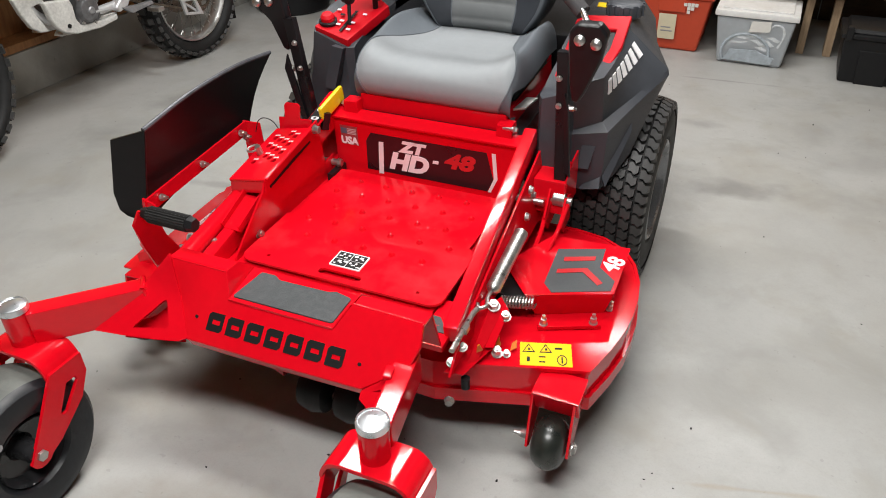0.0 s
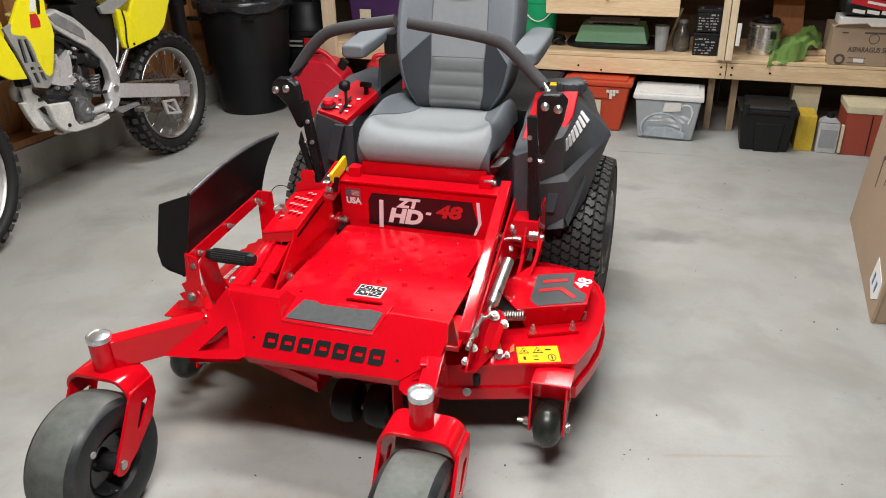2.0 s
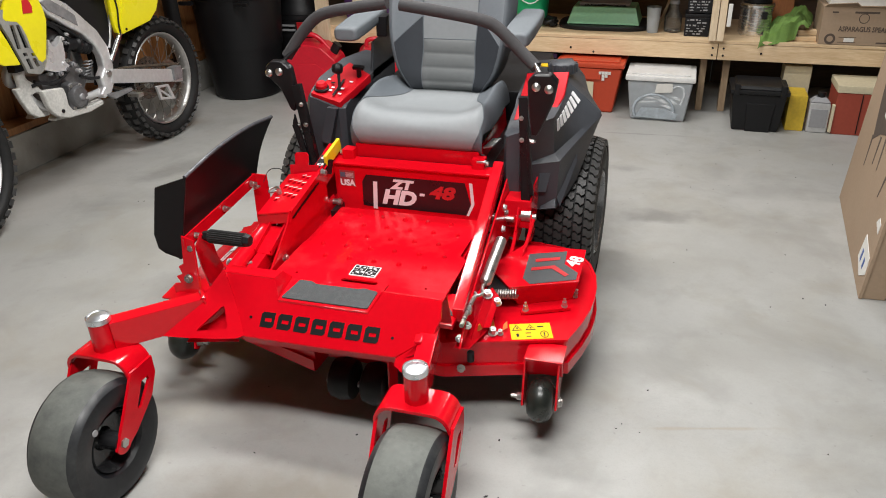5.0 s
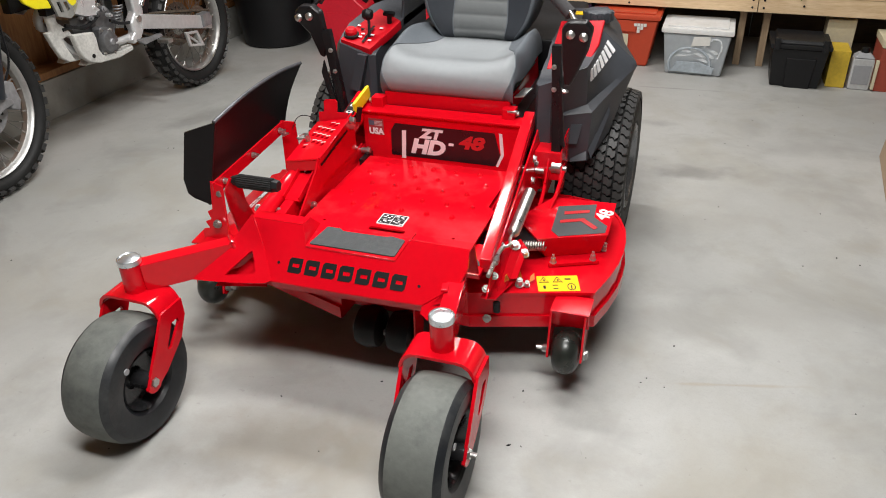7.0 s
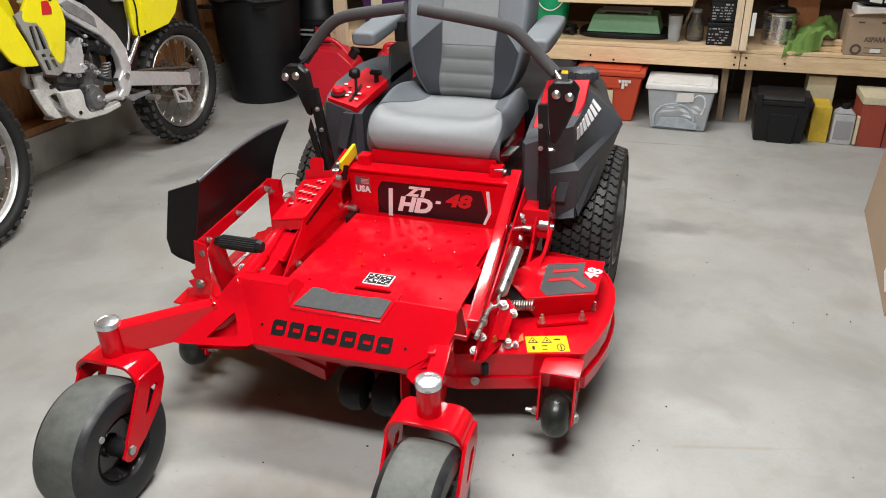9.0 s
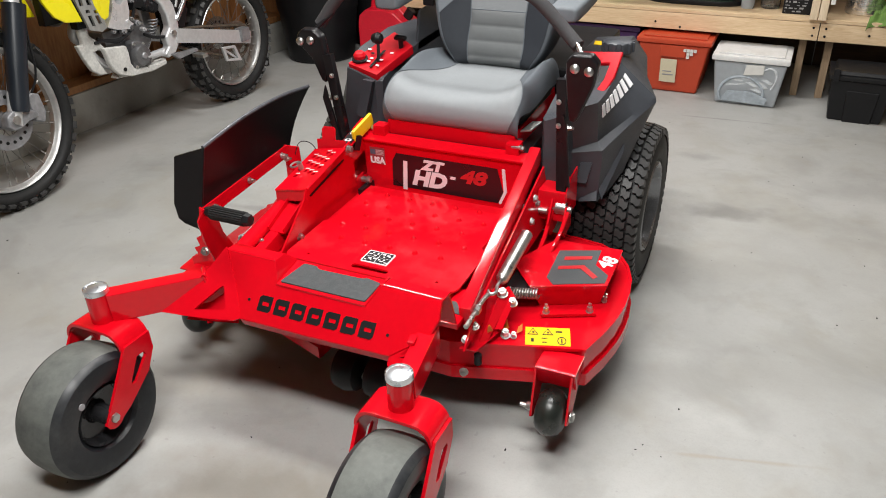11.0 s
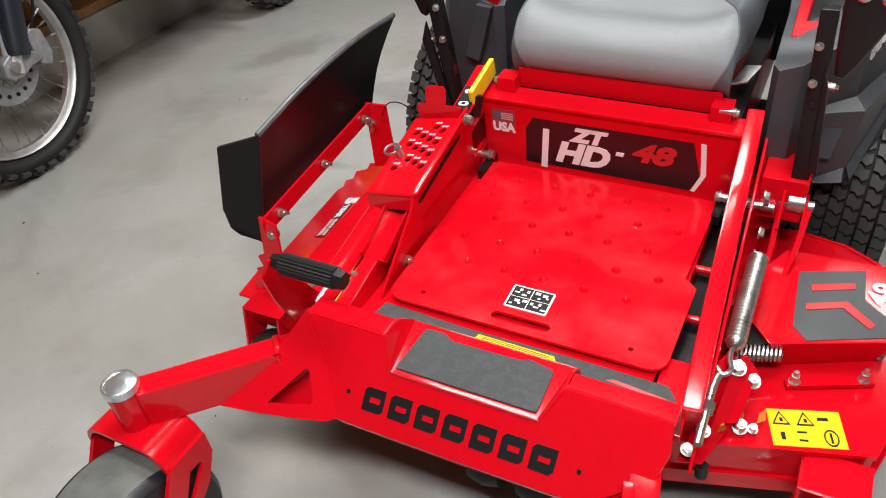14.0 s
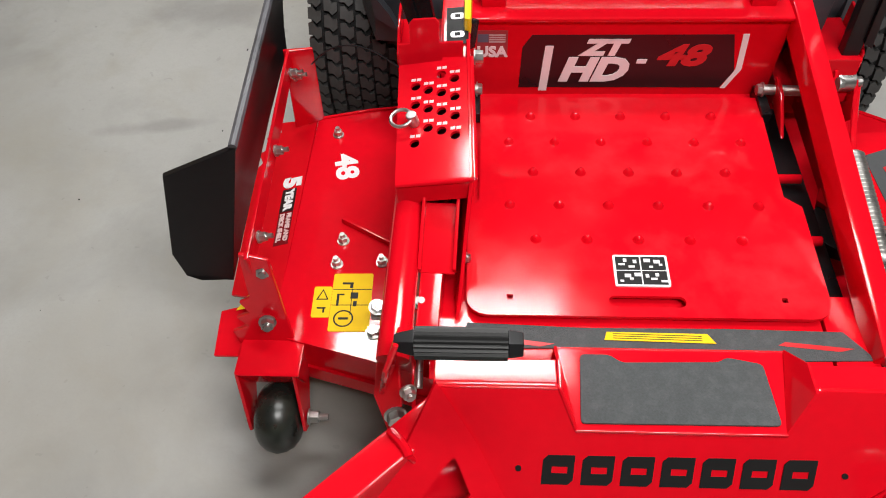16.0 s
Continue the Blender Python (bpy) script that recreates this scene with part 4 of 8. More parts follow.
for sd in SIDES:
    part("skirt_panel", skirt(DB, DT - 0.001, 0.0, sd), RED, mower, angle=50)
    part("skirt_rim", skirt(DT - 0.006, DT + 0.003, 0.004, sd), RED, mower, angle=50)
    if sd[0] < 18:
        part("skirt_band", skirt(DB - 0.004, DB + 0.032, 0.008, sd), RED, mower, angle=50)
# added black sheet that stands for the shade under the deck
part("deck_shade_sheet", box(-0.5, 0.55, 0.3, 0.75, 0.2, 0.215, 0.003), BLACK_PAINT, mower)

# belt cover with its decal
CV = [(0.305, 0.495), (0.387, 0.398), (0.57, 0.472), (0.566, 0.661), (0.378, 0.651)]
CB = [(0.325, 0.5), (0.407, 0.423), (0.55, 0.489), (0.552, 0.665), (0.385, 0.655)]
part("belt_cover", bevelled(loft([[(x, y, DT + 0.001) for x, y in CB], [(x, y, 0.357) for x, y in CV]]), 0.003), RED, mower)
part("cover_decal", slab([(x, y, 0.3585) for x, y in ((0.415, 0.453), (0.44, 0.426), (0.56, 0.479), (0.56, 0.517), (0.517, 0.557), (0.512, 0.635), (0.407, 0.594))], 0.001, 0), DECAL_GREY, mower, "dark grey decal with red stripes")
for q in ([(0.433, 0.549), (0.5, 0.578), (0.498, 0.594), (0.43, 0.566)], [(0.43, 0.498), (0.485, 0.523), (0.528, 0.486), (0.537, 0.499), (0.49, 0.542), (0.428, 0.514)]):
    part("red_stripe", slab([(x, y, 0.3598) for x, y in q], 0.0008, 0), RED_INK, mower)
cm = face_pose((0.544, 0.579, 0.3588), (0.289, 0.957, 0), (0, 0, 1))
lettering("48", 0.057, cm, WHITE_INK, mower, bold=0.0015, squeeze=1.0)
part("cover_bar", beam((0.425, 0.379, 0.292), (0.553, 0.435, 0.292), 0.016, 0.01, 0.002), RED, mower)
for p in ((0.437, 0.386), (0.538, 0.43)):
    bolt((*p, 0.296), (0, 0, 1), 0.008, 0.014, mower, ZINC, 0.012)
bolt((0.556, 0.5, 0.29), (0.3, 0, 1), 0.008, 0.012, mower, ZINC, 0.012)
lab = face_pose((0.468, 0.305, DT), (0.95, 0.31, 0), (0, 0, 1)) @ Matrix.Diagonal((0.81, 1.2, 1, 1))
lb = part("warning_label", plate_on(lab, -0.068, 0.068, -0.03, 0.03, 0.001), YELLOW_LABEL, mower, "yellow warning label with black pictograms")
for x in (-0.045, 0.0):
    part("pictogram", outline_on(lab, [(x - 0.017, 0.004), (x + 0.017, 0.004), (x, 0.027)], 0.0014), BLACK_INK, lb)
    part("pictogram_fill", outline_on(lab, [(x - 0.0125, 0.0065), (x + 0.0125, 0.0065), (x, 0.0225)], 0.0018), YELLOW_LABEL, lb)
    part("pictogram", plate_on(lab, x - 0.002, x + 0.004, 0.009, 0.015, 0.0021), BLACK_INK, lb)
for x, y, w, h in ((0.034, 0.016, 0.02, 0.005), (-0.046, -0.014, 0.008, 0.012), (-0.01, -0.007, 0.018, 0.003), (-0.01, -0.02, 0.016, 0.003)):
    part("pictogram", plate_on(lab, x - w / 2, x + w / 2, y - h / 2, y + h / 2, 0.0014), BLACK_INK, lb)
part("pictogram", lathe([(0.0135, 0), (0.0135, 0.0014), (0.011, 0.0014), (0.011, 0)], 20, lab @ Matrix.Translation((0.042, -0.014, 0))), BLACK_INK, lb)
part("pictogram", plate_on(lab, 0.04, 0.044, -0.022, -0.006, 0.0014), BLACK_INK, lb)


# rollers on the deck's front corners
def deck_roller(x, y, z, s):
    a = thing("deck_roller", x, y, z)
    part("roller", lathe([(0.0, -0.035), (0.018, -0.035), (0.03, -0.0345), (0.041, -0.031), (0.05, -0.0245), (0.0565, -0.014), (0.06, 0), (0.0565, 0.014), (0.05, 0.0245), (0.041, 0.031), (0.03, 0.0345), (0.018, 0.035), (0, 0.035)], 40, Matrix.Translation((x, y, z)) @ AX),
         ROLLER, a, "barrel-shaped black plastic roller", 60)
    for d in (-0.044, 0.044):
        part("bracket_ear", slab([(x + d, y - 0.02, z - 0.014), (x + d, y - 0.006, z - 0.024), (x + d, y + 0.018, z - 0.018), (x + d, y + 0.092, z + 0.06), (x + d, y + 0.092, z + 0.112), (x + d, y + 0.014, z + 0.116)], 0.006, 0.002), RED, a)
    part("bracket_plate", slab([(x - 0.047, y + 0.01, z + 0.117), (x + 0.05, y + 0.01, z + 0.117), (x + 0.05, y + 0.03, z + 0.06), (x - 0.047, y + 0.03, z + 0.06)][::-1], 0.006, 0.002), RED, a)
    part("bracket_top", slab([(x - 0.047, y + 0.012, z + 0.118), (x + 0.05, y + 0.012, z + 0.118), (x + 0.05, y + 0.09, z + 0.118), (x - 0.047, y + 0.09, z + 0.118)], 0.005, 0.0015), RED, a)
    bolt((x - s * 0.047, y, z), (-s, 0, 0), 0.011, 0.014, a, ZINC, 0.018)
    bolt((x + s * 0.047, y, z), (s, 0, 0), 0.012, 0.006, a, ZINC)
    a.parent = mower
    a.matrix_parent_inverse = mower.matrix_world.inverted()


deck_roller(0.52, 0.185, 0.158, 1)
deck_roller(-0.553, 0.185, 0.165, -1)
for x in (-0.02, 0.075):
    part("centre_roller", lathe([(0, -0.042), (0.03, -0.042), (0.054, -0.03), (0.061, 0), (0.054, 0.03), (0.03, 0.042), (0, 0.042)], 28, Matrix.Translation((x, 0.15, 0.15)) @ AX), BLACK_PLASTIC, mower)
part("roller_bracket", slab([(0.128, 0.11, 0.11), (0.128, 0.16, 0.11), (0.128, 0.2, 0.27), (0.128, 0.12, 0.27)], 0.006, 0.002), RED, mower)
part("roller_axle", cyl((-0.07, 0.14, 0.145), (0.13, 0.14, 0.145), 0.009), ZINC, mower)
bolt((0.132, 0.14, 0.145), (1, 0, 0), 0.011, 0.01, mower)

# discharge side: slotted flange, chute, labels
part("flange_bar", slab([(-0.563, 0.285, 0.456), (-0.572, 0.73, 0.474), (-0.572, 0.73, 0.434), (-0.563, 0.285, 0.416)], 0.006, 0.002), RED, mower)
part("flange_end", slab([(-0.59, 0.735, DT), (-0.538, 0.76, DT), (-0.528, 0.742, 0.466), (-0.576, 0.725, 0.474)], 0.006, 0.002), RED, mower)
step = [(-0.518, 0.272), (-0.56, 0.272), (-0.605, 0.272), (-0.612, 0.3), (-0.585, 0.312), (-0.6, 0.33), (-0.578, 0.34), (-0.59, 0.362), (-0.572, 0.372), (-0.572, 0.457), (-0.531, 0.446), (-0.524, 0.35)]
part("flange_front", slab([(x, 0.262 + 0.2 * (z - 0.27), z) for x, z in step], 0.007, 0.0025), RED, mower)
part("deck_toe", slab([(-0.645, 0.236, 0.27), (-0.59, 0.234, 0.272), (-0.55, 0.3, 0.277), (-0.6, 0.33, 0.277), (-0.65, 0.318, 0.272)], 0.006, 0.002), RED, mower)
for p in ((-0.555, 0.34, 0.438), (-0.558, 0.51, 0.446), (-0.561, 0.69, 0.454), (-0.56, 0.705, 0.436)):
    bolt(p, (1, 0, 0.2), 0.008, 0.01, mower, ZINC, 0.012)
for p in ((-0.55, 0.259, 0.335), (-0.545, 0.296, 0.42)):
    bolt(p, (0.2, -1, 0.3), 0.011, 0.01, mower, ZINC, 0.008)
ch = thing("discharge_chute", -0.6, 0.5, 0.45)
FT, FB, OT = (-0.538, 0.33, 0.63), (-0.607, 0.318, 0.36), (-0.636, 0.308, 0.598)
top = [(-0.538, 0.33, 0.63), (-0.533, 0.5, 0.655), (-0.54, 0.7, 0.652), (-0.556, 0.885, 0.622)]
bot = [(-0.607, 0.318, 0.36), (-0.596, 0.45, 0.40), (-0.588, 0.62, 0.43), (-0.58, 0.76, 0.45)]
bm = bmesh.new()
d = 0.009
ga = [[bm.verts.new(Vector(t).lerp(Vector(b_), k / 5) + Vector((-0.012 * math.sin(math.pi * k / 5) - o, 0, 0))) for k in range(6)] for o in (0, d) for t, b_ in zip(top, bot)]
for o in (0, 4):
    for i in range(3):
        for k in range(5):
            bm.faces.new((ga[o + i][k], ga[o + i + 1][k], ga[o + i + 1][k + 1], ga[o + i][k + 1]))
for i in range(3):
    for k in (0, 5):
        bm.faces.new((ga[i][k], ga[i + 1][k], ga[i + 5][k], ga[i + 4][k]))
for i in (0, 3):
    for k in range(5):
        bm.faces.new((ga[i][k], ga[i][k + 1], ga[i + 4][k + 1], ga[i + 4][k]))
part("chute_sheet", bm, RUBBER_SHEET, ch, "stiff black rubber discharge sheet", 50)
# grey tube along the sheet's top edge, coloured for the light it catches
part("sheet_edge", sweep([Vector(p) + Vector((-0.0045, 0, 0.0005)) for p in top], 0.0062, 8, 3), mat("lit_rubber_edge", (0.07, 0.07, 0.078), 0.4, var=0.3, scale=30), ch, "top edge of the rubber, its highlight painted in paler")
part("chute_front_flap", slab([FT, OT, (-0.668, 0.296, 0.45), (-0.66, 0.292, 0.405), (-0.642, 0.294, 0.39), FB], 0.009, 0.002), RUBBER_SHEET, ch)
ch.parent = mower
ch.matrix_parent_inverse = mower.matrix_world.inverted()
# left belt cover, decals and small hardware
lettering("48", 0.056, face_pose((-0.482, 0.632, DT), (0.2, -0.98, 0), (0, 0, 1)), WHITE_INK, mower, bold=0.002, squeeze=1.15)
fm = face_pose((-0.578, 0.6, DT - 0.0065), (0.03, -1, 0), (-0.29, 0, 0.957))
yb = part("warranty_label", plate_on(fm, 0.02, 0.074, -0.015, 0.013, 0.001), DECAL_BLACK, mower, "black and white warranty label")
part("label_end", plate_on(fm, 0.0745, 0.15, -0.015, 0.013, 0.001), PRIMER, yb)
lettering("5", 0.046, fm @ Matrix.Translation((0.004, 0.0, 0.0006)), WHITE_INK, yb, bold=0.003, squeeze=1.1)
lettering("YEAR", 0.021, fm @ Matrix.Translation((0.047, 0.0, 0.0016)), WHITE_INK, yb, bold=0.0014, squeeze=0.95)
lettering("FRAME AND", 0.0115, fm @ Matrix.Translation((0.111, 0.006, 0.0016)), FADED_INK, yb, bold=0.0006)
lettering("DECK SHELL", 0.0115, fm @ Matrix.Translation((0.111, -0.007, 0.0016)), FADED_INK, yb, bold=0.0006)
lm = face_pose((-0.452, 0.336, DT), (1, 0.02, 0), (0, 0, 1))
wl = part("warning_label", merge(plate_on(lm, -0.048, -0.019, -0.036, 0.024, 0.001, 0.003), plate_on(lm, -0.0185, 0.046, -0.062, 0.05, 0.001, 0.003)), YELLOW_LABEL, mower, "yellow warning label with black pictograms")
for x, y, w, h in ((-0.033, -0.018, 0.014, 0.003), (-0.029, -0.023, 0.003, 0.008), (0.006, 0.03, 0.018, 0.004), (0.012, 0.026, 0.005, 0.01), (-0.004, 0.008, 0.012, 0.003), (-0.008, -0.004, 0.004, 0.02), (0.018, 0.006, 0.012, 0.012), (0.02, -0.01, 0.006, 0.01), (0.004, -0.038, 0.016, 0.004), (0.014, -0.006, 0.0012, 0.05), (0.014, -0.0125, 0.062, 0.0012), (0.014, 0.018, 0.062, 0.0012)):
    part("pictogram", plate_on(lm, x - w / 2, x + w / 2, y - h / 2, y + h / 2, 0.0014), BLACK_INK, wl)
part("pictogram", lathe([(0.016, 0), (0.016, 0.0014), (0.0135, 0.0014), (0.0135, 0)], 20, lm @ Matrix.Translation((0.004, -0.038, 0))), BLACK_INK, wl)
part("pictogram", cut_plate([lm @ Vector((a, b_, 0.0014)) for a, b_ in ((-0.043, -0.002), (-0.023, -0.002), (-0.033, 0.019))], [[lm @ Vector((a, b_, 0.0014)) for a, b_ in ((-0.04, 0.0), (-0.026, 0.0), (-0.033, 0.015))]], 0.0012), BLACK_INK, wl)
part("toe_label", slab([(-0.62, 0.31, 0.287), (-0.6, 0.315, 0.2875), (-0.585, 0.35, 0.2885), (-0.6, 0.35, 0.288)], 0.001, 0), YELLOW_LABEL, mower)
for p in ((-0.465, 0.455), (-0.395, 0.41), (-0.47, 0.405), (-0.505, 0.715)):
    bolt((*p, DT), (0, 0, 1), 0.0085, 0.01, mower, ZINC, 0.01)
part("deck_rib", beam((-0.47, 0.5, DT + 0.004), (-0.35, 0.43, DT + 0.004), 0.01, 0.016, 0.002), RED, mower)

# cutting-height box with its pin, tube and foot pedal
HOLE_SHADE = mat("hole_shade", (0.03, 0.003, 0.003), 0.8, spec=0.05)
hb = thing("height_selector", -0.305, 0.49, 0.5)
BX = [(-0.362, 0.598, 0.541), (-0.25, 0.59, 0.57), (-0.246, 0.405, 0.54), (-0.352, 0.412, 0.524)]
part("selector_back_tab", slab([(-0.362, 0.618, 0.53), (-0.262, 0.613, 0.545), (-0.262, 0.62, 0.575), (-0.298, 0.622, 0.572), (-0.297, 0.627, 0.604), (-0.303, 0.628, 0.611), (-0.337, 0.628, 0.609), (-0.343, 0.627, 0.602), (-0.343, 0.622, 0.57), (-0.362, 0.622, 0.568)][::-1], 0.006, 0.002), RED, hb)
BX = [Vector(p) for p in BX]
u, v_ = (BX[1] - BX[0] + BX[2] - BX[3]) / 2, (BX[3] - BX[0] + BX[2] - BX[1]) / 2
BX[0] = sum(BX, Vector()) / 4 - u / 2 - v_ / 2
flat = [BX[0], BX[0] + u, BX[0] + u + v_ * 1.2, BX[0] + v_ * 1.2]
hm = face_pose(BX[0], u, u.cross(v_) * -1)
nz = hm.to_3x3() @ Vector((0, 0, 1))
drilled = []
for a, b0, n in ((0.244, 0.254, 4), (0.42, 0.305, 3), (0.6, 0.153, 4), (0.78, 0.21, 4)):
    for k in range(n):
        if (a, k) == (0.244, 2):
            continue
        q = BX[0] + u * a + v_ * (b0 + 0.193 * k)
        drilled.append([q + u.normalized() * 0.0074 * math.cos(t) + nz.cross(u.normalized()) * 0.0074 * math.sin(t) for t in np.linspace(0, 2 * math.pi, 14, endpoint=False)])
        for dx in (-0.0075, 0.001):
            part("print_bar", plate_on(hm @ Matrix.Translation(hm.inverted() @ q), dx, dx + 0.0065, 0.0105, 0.0155, 0.0006), FADED_INK, hb)
down = Vector((0, -0.005, -0.036))
rise = Vector((0.001, 0, 0.0005))
part("selector_side", slab([flat[1] + v_ * -0.2 + rise, flat[1] + rise, flat[2] + rise, flat[2] + Vector((-0.002, -0.012, -0.03)), (-0.259, 0.24, 0.4), (-0.262, 0.235, 0.385), (-0.262, 0.66, 0.385)], 0.006, 0.0025), RED, hb)
part("selector_fold", cyl(flat[1] + rise - nz * 0.003, flat[2] + rise - nz * 0.003, 0.0042, seg=12), RED, hb)
part("selector_side", slab([flat[0], flat[3], flat[3] + Vector((0, 0, -0.06)), flat[0] + Vector((0, 0.03, -0.12))][::-1], 0.006, 0.002), RED, hb)
part("selector_front", slab([flat[3], flat[2], flat[2] + down, flat[3] + down][::-1], 0.006, 0.002), RED, hb)
part("selector_fold", cyl(flat[3] - nz * 0.0035, flat[2] - nz * 0.0035, 0.0042, seg=12), RED, hb)
part("selector_plate", cut_plate(flat[::-1], drilled, 0.005), RED, hb, "red height plate drilled with rows of holes")
mid_ = sum(flat, Vector()) / 4
# dark sheet under the drilled plate, coloured as the shade in its holes
part("selector_inside", slab([mid_ + (p - mid_) * 0.88 - nz * 0.03 for p in flat[::-1]], 0.004, 0), HOLE_SHADE, hb)
q = BX[0] + u * 0.244 + v_ * 0.64
part("lock_pin", cyl(q, q + nz * 0.022, 0.008, b=0.002), ZINC, hb)
part("pin_ring", sweep([q + nz * 0.016 + (u.normalized() * math.cos(t) + v_.normalized() * math.sin(t)) * 0.016 - u.normalized() * 0.016 for t in np.linspace(0, 2 * math.pi, 17)], 0.0028, 8, 1), ZINC, hb)
part("lanyard", sweep([(-0.36, 0.61, 0.53), (-0.42, 0.66, 0.535), (-0.48, 0.68, 0.52), (-0.53, 0.72, 0.45)], 0.0014, 6), BLACK_PLASTIC, hb)
for p in ((-0.246, 0.6, 0.56),):
    bolt(p, (1, 0, 0), 0.01, 0.012, hb, ZINC)
hb.parent = mower
hb.matrix_parent_inverse = mower.matrix_world.inverted()
part("lift_tube", cyl((-0.346, 0.15, 0.418), (-0.334, 0.4, 0.472), 0.0225, seg=28), RED, mower)
part("lift_channel", beam((-0.292, 0.275, 0.442), (-0.288, 0.372, 0.48), 0.05, 0.006, 0.002), RED, mower)
for d in (-0.024, 0.024):
    part("channel_flange", beam((-0.292 + d, 0.275, 0.448), (-0.288 + d, 0.372, 0.488), 0.005, 0.02, 0.0015), RED, mower)
for p, d in (((-0.372, 0.225, 0.43), (0.2, -0.3, 1)), ((-0.312, 0.24, 0.42), (0, -0.3, 1)), ((-0.325, 0.115, 0.4), (0.4, -1, 0.3)), ((-0.262, 0.33, 0.405), (1, 0, 0.3))):
    bolt(p, d, 0.0095, 0.01, mower, ZINC, 0.006)
part("lift_arm", slab([(-0.322, 0.055, 0.618), (-0.32, 0.09, 0.60), (-0.335, 0.12, 0.52), (-0.35, 0.18, 0.42), (-0.356, 0.15, 0.37), (-0.36, 0.1, 0.42), (-0.345, 0.06, 0.52), (-0.335, 0.042, 0.585)], 0.007, 0.003), RED, mower)
part("lift_link", slab([(-0.375, 0.14, 0.34), (-0.365, 0.2, 0.42), (-0.34, 0.18, 0.42), (-0.335, 0.12, 0.35), (-0.35, 0.09, 0.31)], 0.006, 0.002), RED, mower)
bolt((-0.345, 0.105, 0.35), (0.3, -1, 0.2), 0.013, 0.012, mower)
bolt((-0.375, 0.19, 0.42), (0, 0, 1), 0.009, 0.008, mower)
part("link_pin", cyl((-0.388, 0.26, 0.36), (-0.33, 0.25, 0.37), 0.009), ZINC, mower)
part("link_rod", cyl((-0.315, 0.14, 0.36), (-0.315, 0.33, 0.43), 0.006), ZINC, mower)
pd = thing("foot_pedal", -0.26, 0.066, 0.606)
rib = []
for k in range(40):
    a = 2 * math.pi * k / 40
    rib.append((0.0178 if k % 2 else 0.0155, a))
bm = loft([[(x, 0.066 + r * math.cos(a), 0.606 + r * math.sin(a)) for r, a in rib] for x in (-0.3, -0.203)])
part("pedal_grip", bm, mat("pedal_rubber", (0.01, 0.01, 0.01), 0.5, var=0.1), pd, "ribbed black rubber pedal sleeve", 20)
part("pedal_end", cyl((-0.203, 0.066, 0.606), (-0.187, 0.066, 0.606), 0.0172, 0.0145, seg=6, b=0.002), BLACK_PLASTIC, pd)
part("pedal_end", cyl((-0.322, 0.066, 0.606), (-0.3, 0.066, 0.606), 0.0105, 0.0165, seg=6, b=0.002), BLACK_PLASTIC, pd)
pd.parent = mower
pd.matrix_parent_inverse = mower.matrix_world.inverted()
part("deck_lever", box(-0.262, -0.25, 0.648, 0.765, 0.562, 0.604, 0.006, Matrix.Translation((-0.245, 0.71, 0.6)) @ Matrix.Rotation(radians(10), 4, "X") @ Matrix.Translation((0.245, -0.71, -0.6))), YELLOW_GRIP, mower, "yellow plastic lever grip")
part("lever_stem", beam((-0.255, 0.66, 0.53), (-0.248, 0.67, 0.575), 0.012, 0.02, 0.002), BLACK_PAINT, mower)
lvl = face_pose((-0.272, 0.665, 0.5685), (1, 0, 0.08), (0, -0.24, 1))
part("lever_label", plate_on(lvl, -0.017, 0.017, -0.036, 0.036, 0.001), BLACK_INK, mower, "black label with white pictograms")
for k in (-1, 1):
    part("pictogram", plate_on(lvl, -0.011, 0.011, k * 0.018 - 0.006, k * 0.018 + 0.006, 0.002, 0.005), WHITE_INK, mower)
    part("pictogram", plate_on(lvl, -0.004, 0.004, k * 0.018 - 0.003, k * 0.018 + 0.003, 0.0026), BLACK_INK, mower)
part("rail_cap_plate", slab([(-0.295, 0.6, 0.548), (-0.252, 0.6, 0.5515), (-0.252, 0.77, 0.592), (-0.295, 0.77, 0.588)], 0.006, 0.002), RED, mower)

# linkage beside the foot deck: spring, clevis, adjusters
sp0, sp1 = Vector((0.338, 0.52, 0.437)), Vector((0.338, 0.332, 0.408))
pr = [(0, 0), (0.011, 0.0), (0.0165, 0.006)] + [(0.0165 - 0.0028 * (k % 2), 0.008 + k * 0.0036) for k in range(51)] + [(0.0165, 0.189), (0.012, 0.197), (0.006, 0.202), (0, 0.203)]
part("tension_spring", lathe(pr, 20, Matrix.Translation(sp0) @ rot_to(sp1 - sp0)), ZINC, mower, "bright close-coiled tension spring", 30)
part("spring_hook", sweep([(0.337, 0.325, 0.407), (0.335, 0.3, 0.404), (0.345, 0.278, 0.403), (0.332, 0.262, 0.402), (0.322, 0.278, 0.402)], 0.0045, 8, 2), ZINC, mower)
part("adjuster_rod", sweep([(0.328, 0.262, 0.402), (0.324, 0.24, 0.402), (0.326, 0.129, 0.396)], 0.006, 10, 2), ZINC, mower)
part("adjuster_nut", cyl((0.325, 0.205, 0.4), (0.325, 0.188, 0.399), 0.011, seg=6), ZINC, mower)
part("clevis_plate", slab([(0.355, 0.68, 0.35), (0.355, 0.74, 0.36), (0.355, 0.745, 0.455), (0.355, 0.69, 0.46), (0.355, 0.65, 0.40)], 0.006, 0.002), RED, mower)
part("clevis_plate", slab([(0.395, 0.68, 0.35), (0.395, 0.74, 0.36), (0.395, 0.735, 0.43), (0.395, 0.69, 0.44), (0.395, 0.65, 0.39)], 0.006, 0.002), RED, mower)
part("clevis_pin", cyl((0.345, 0.7, 0.428), (0.405, 0.7, 0.428), 0.01), ZINC, mower)
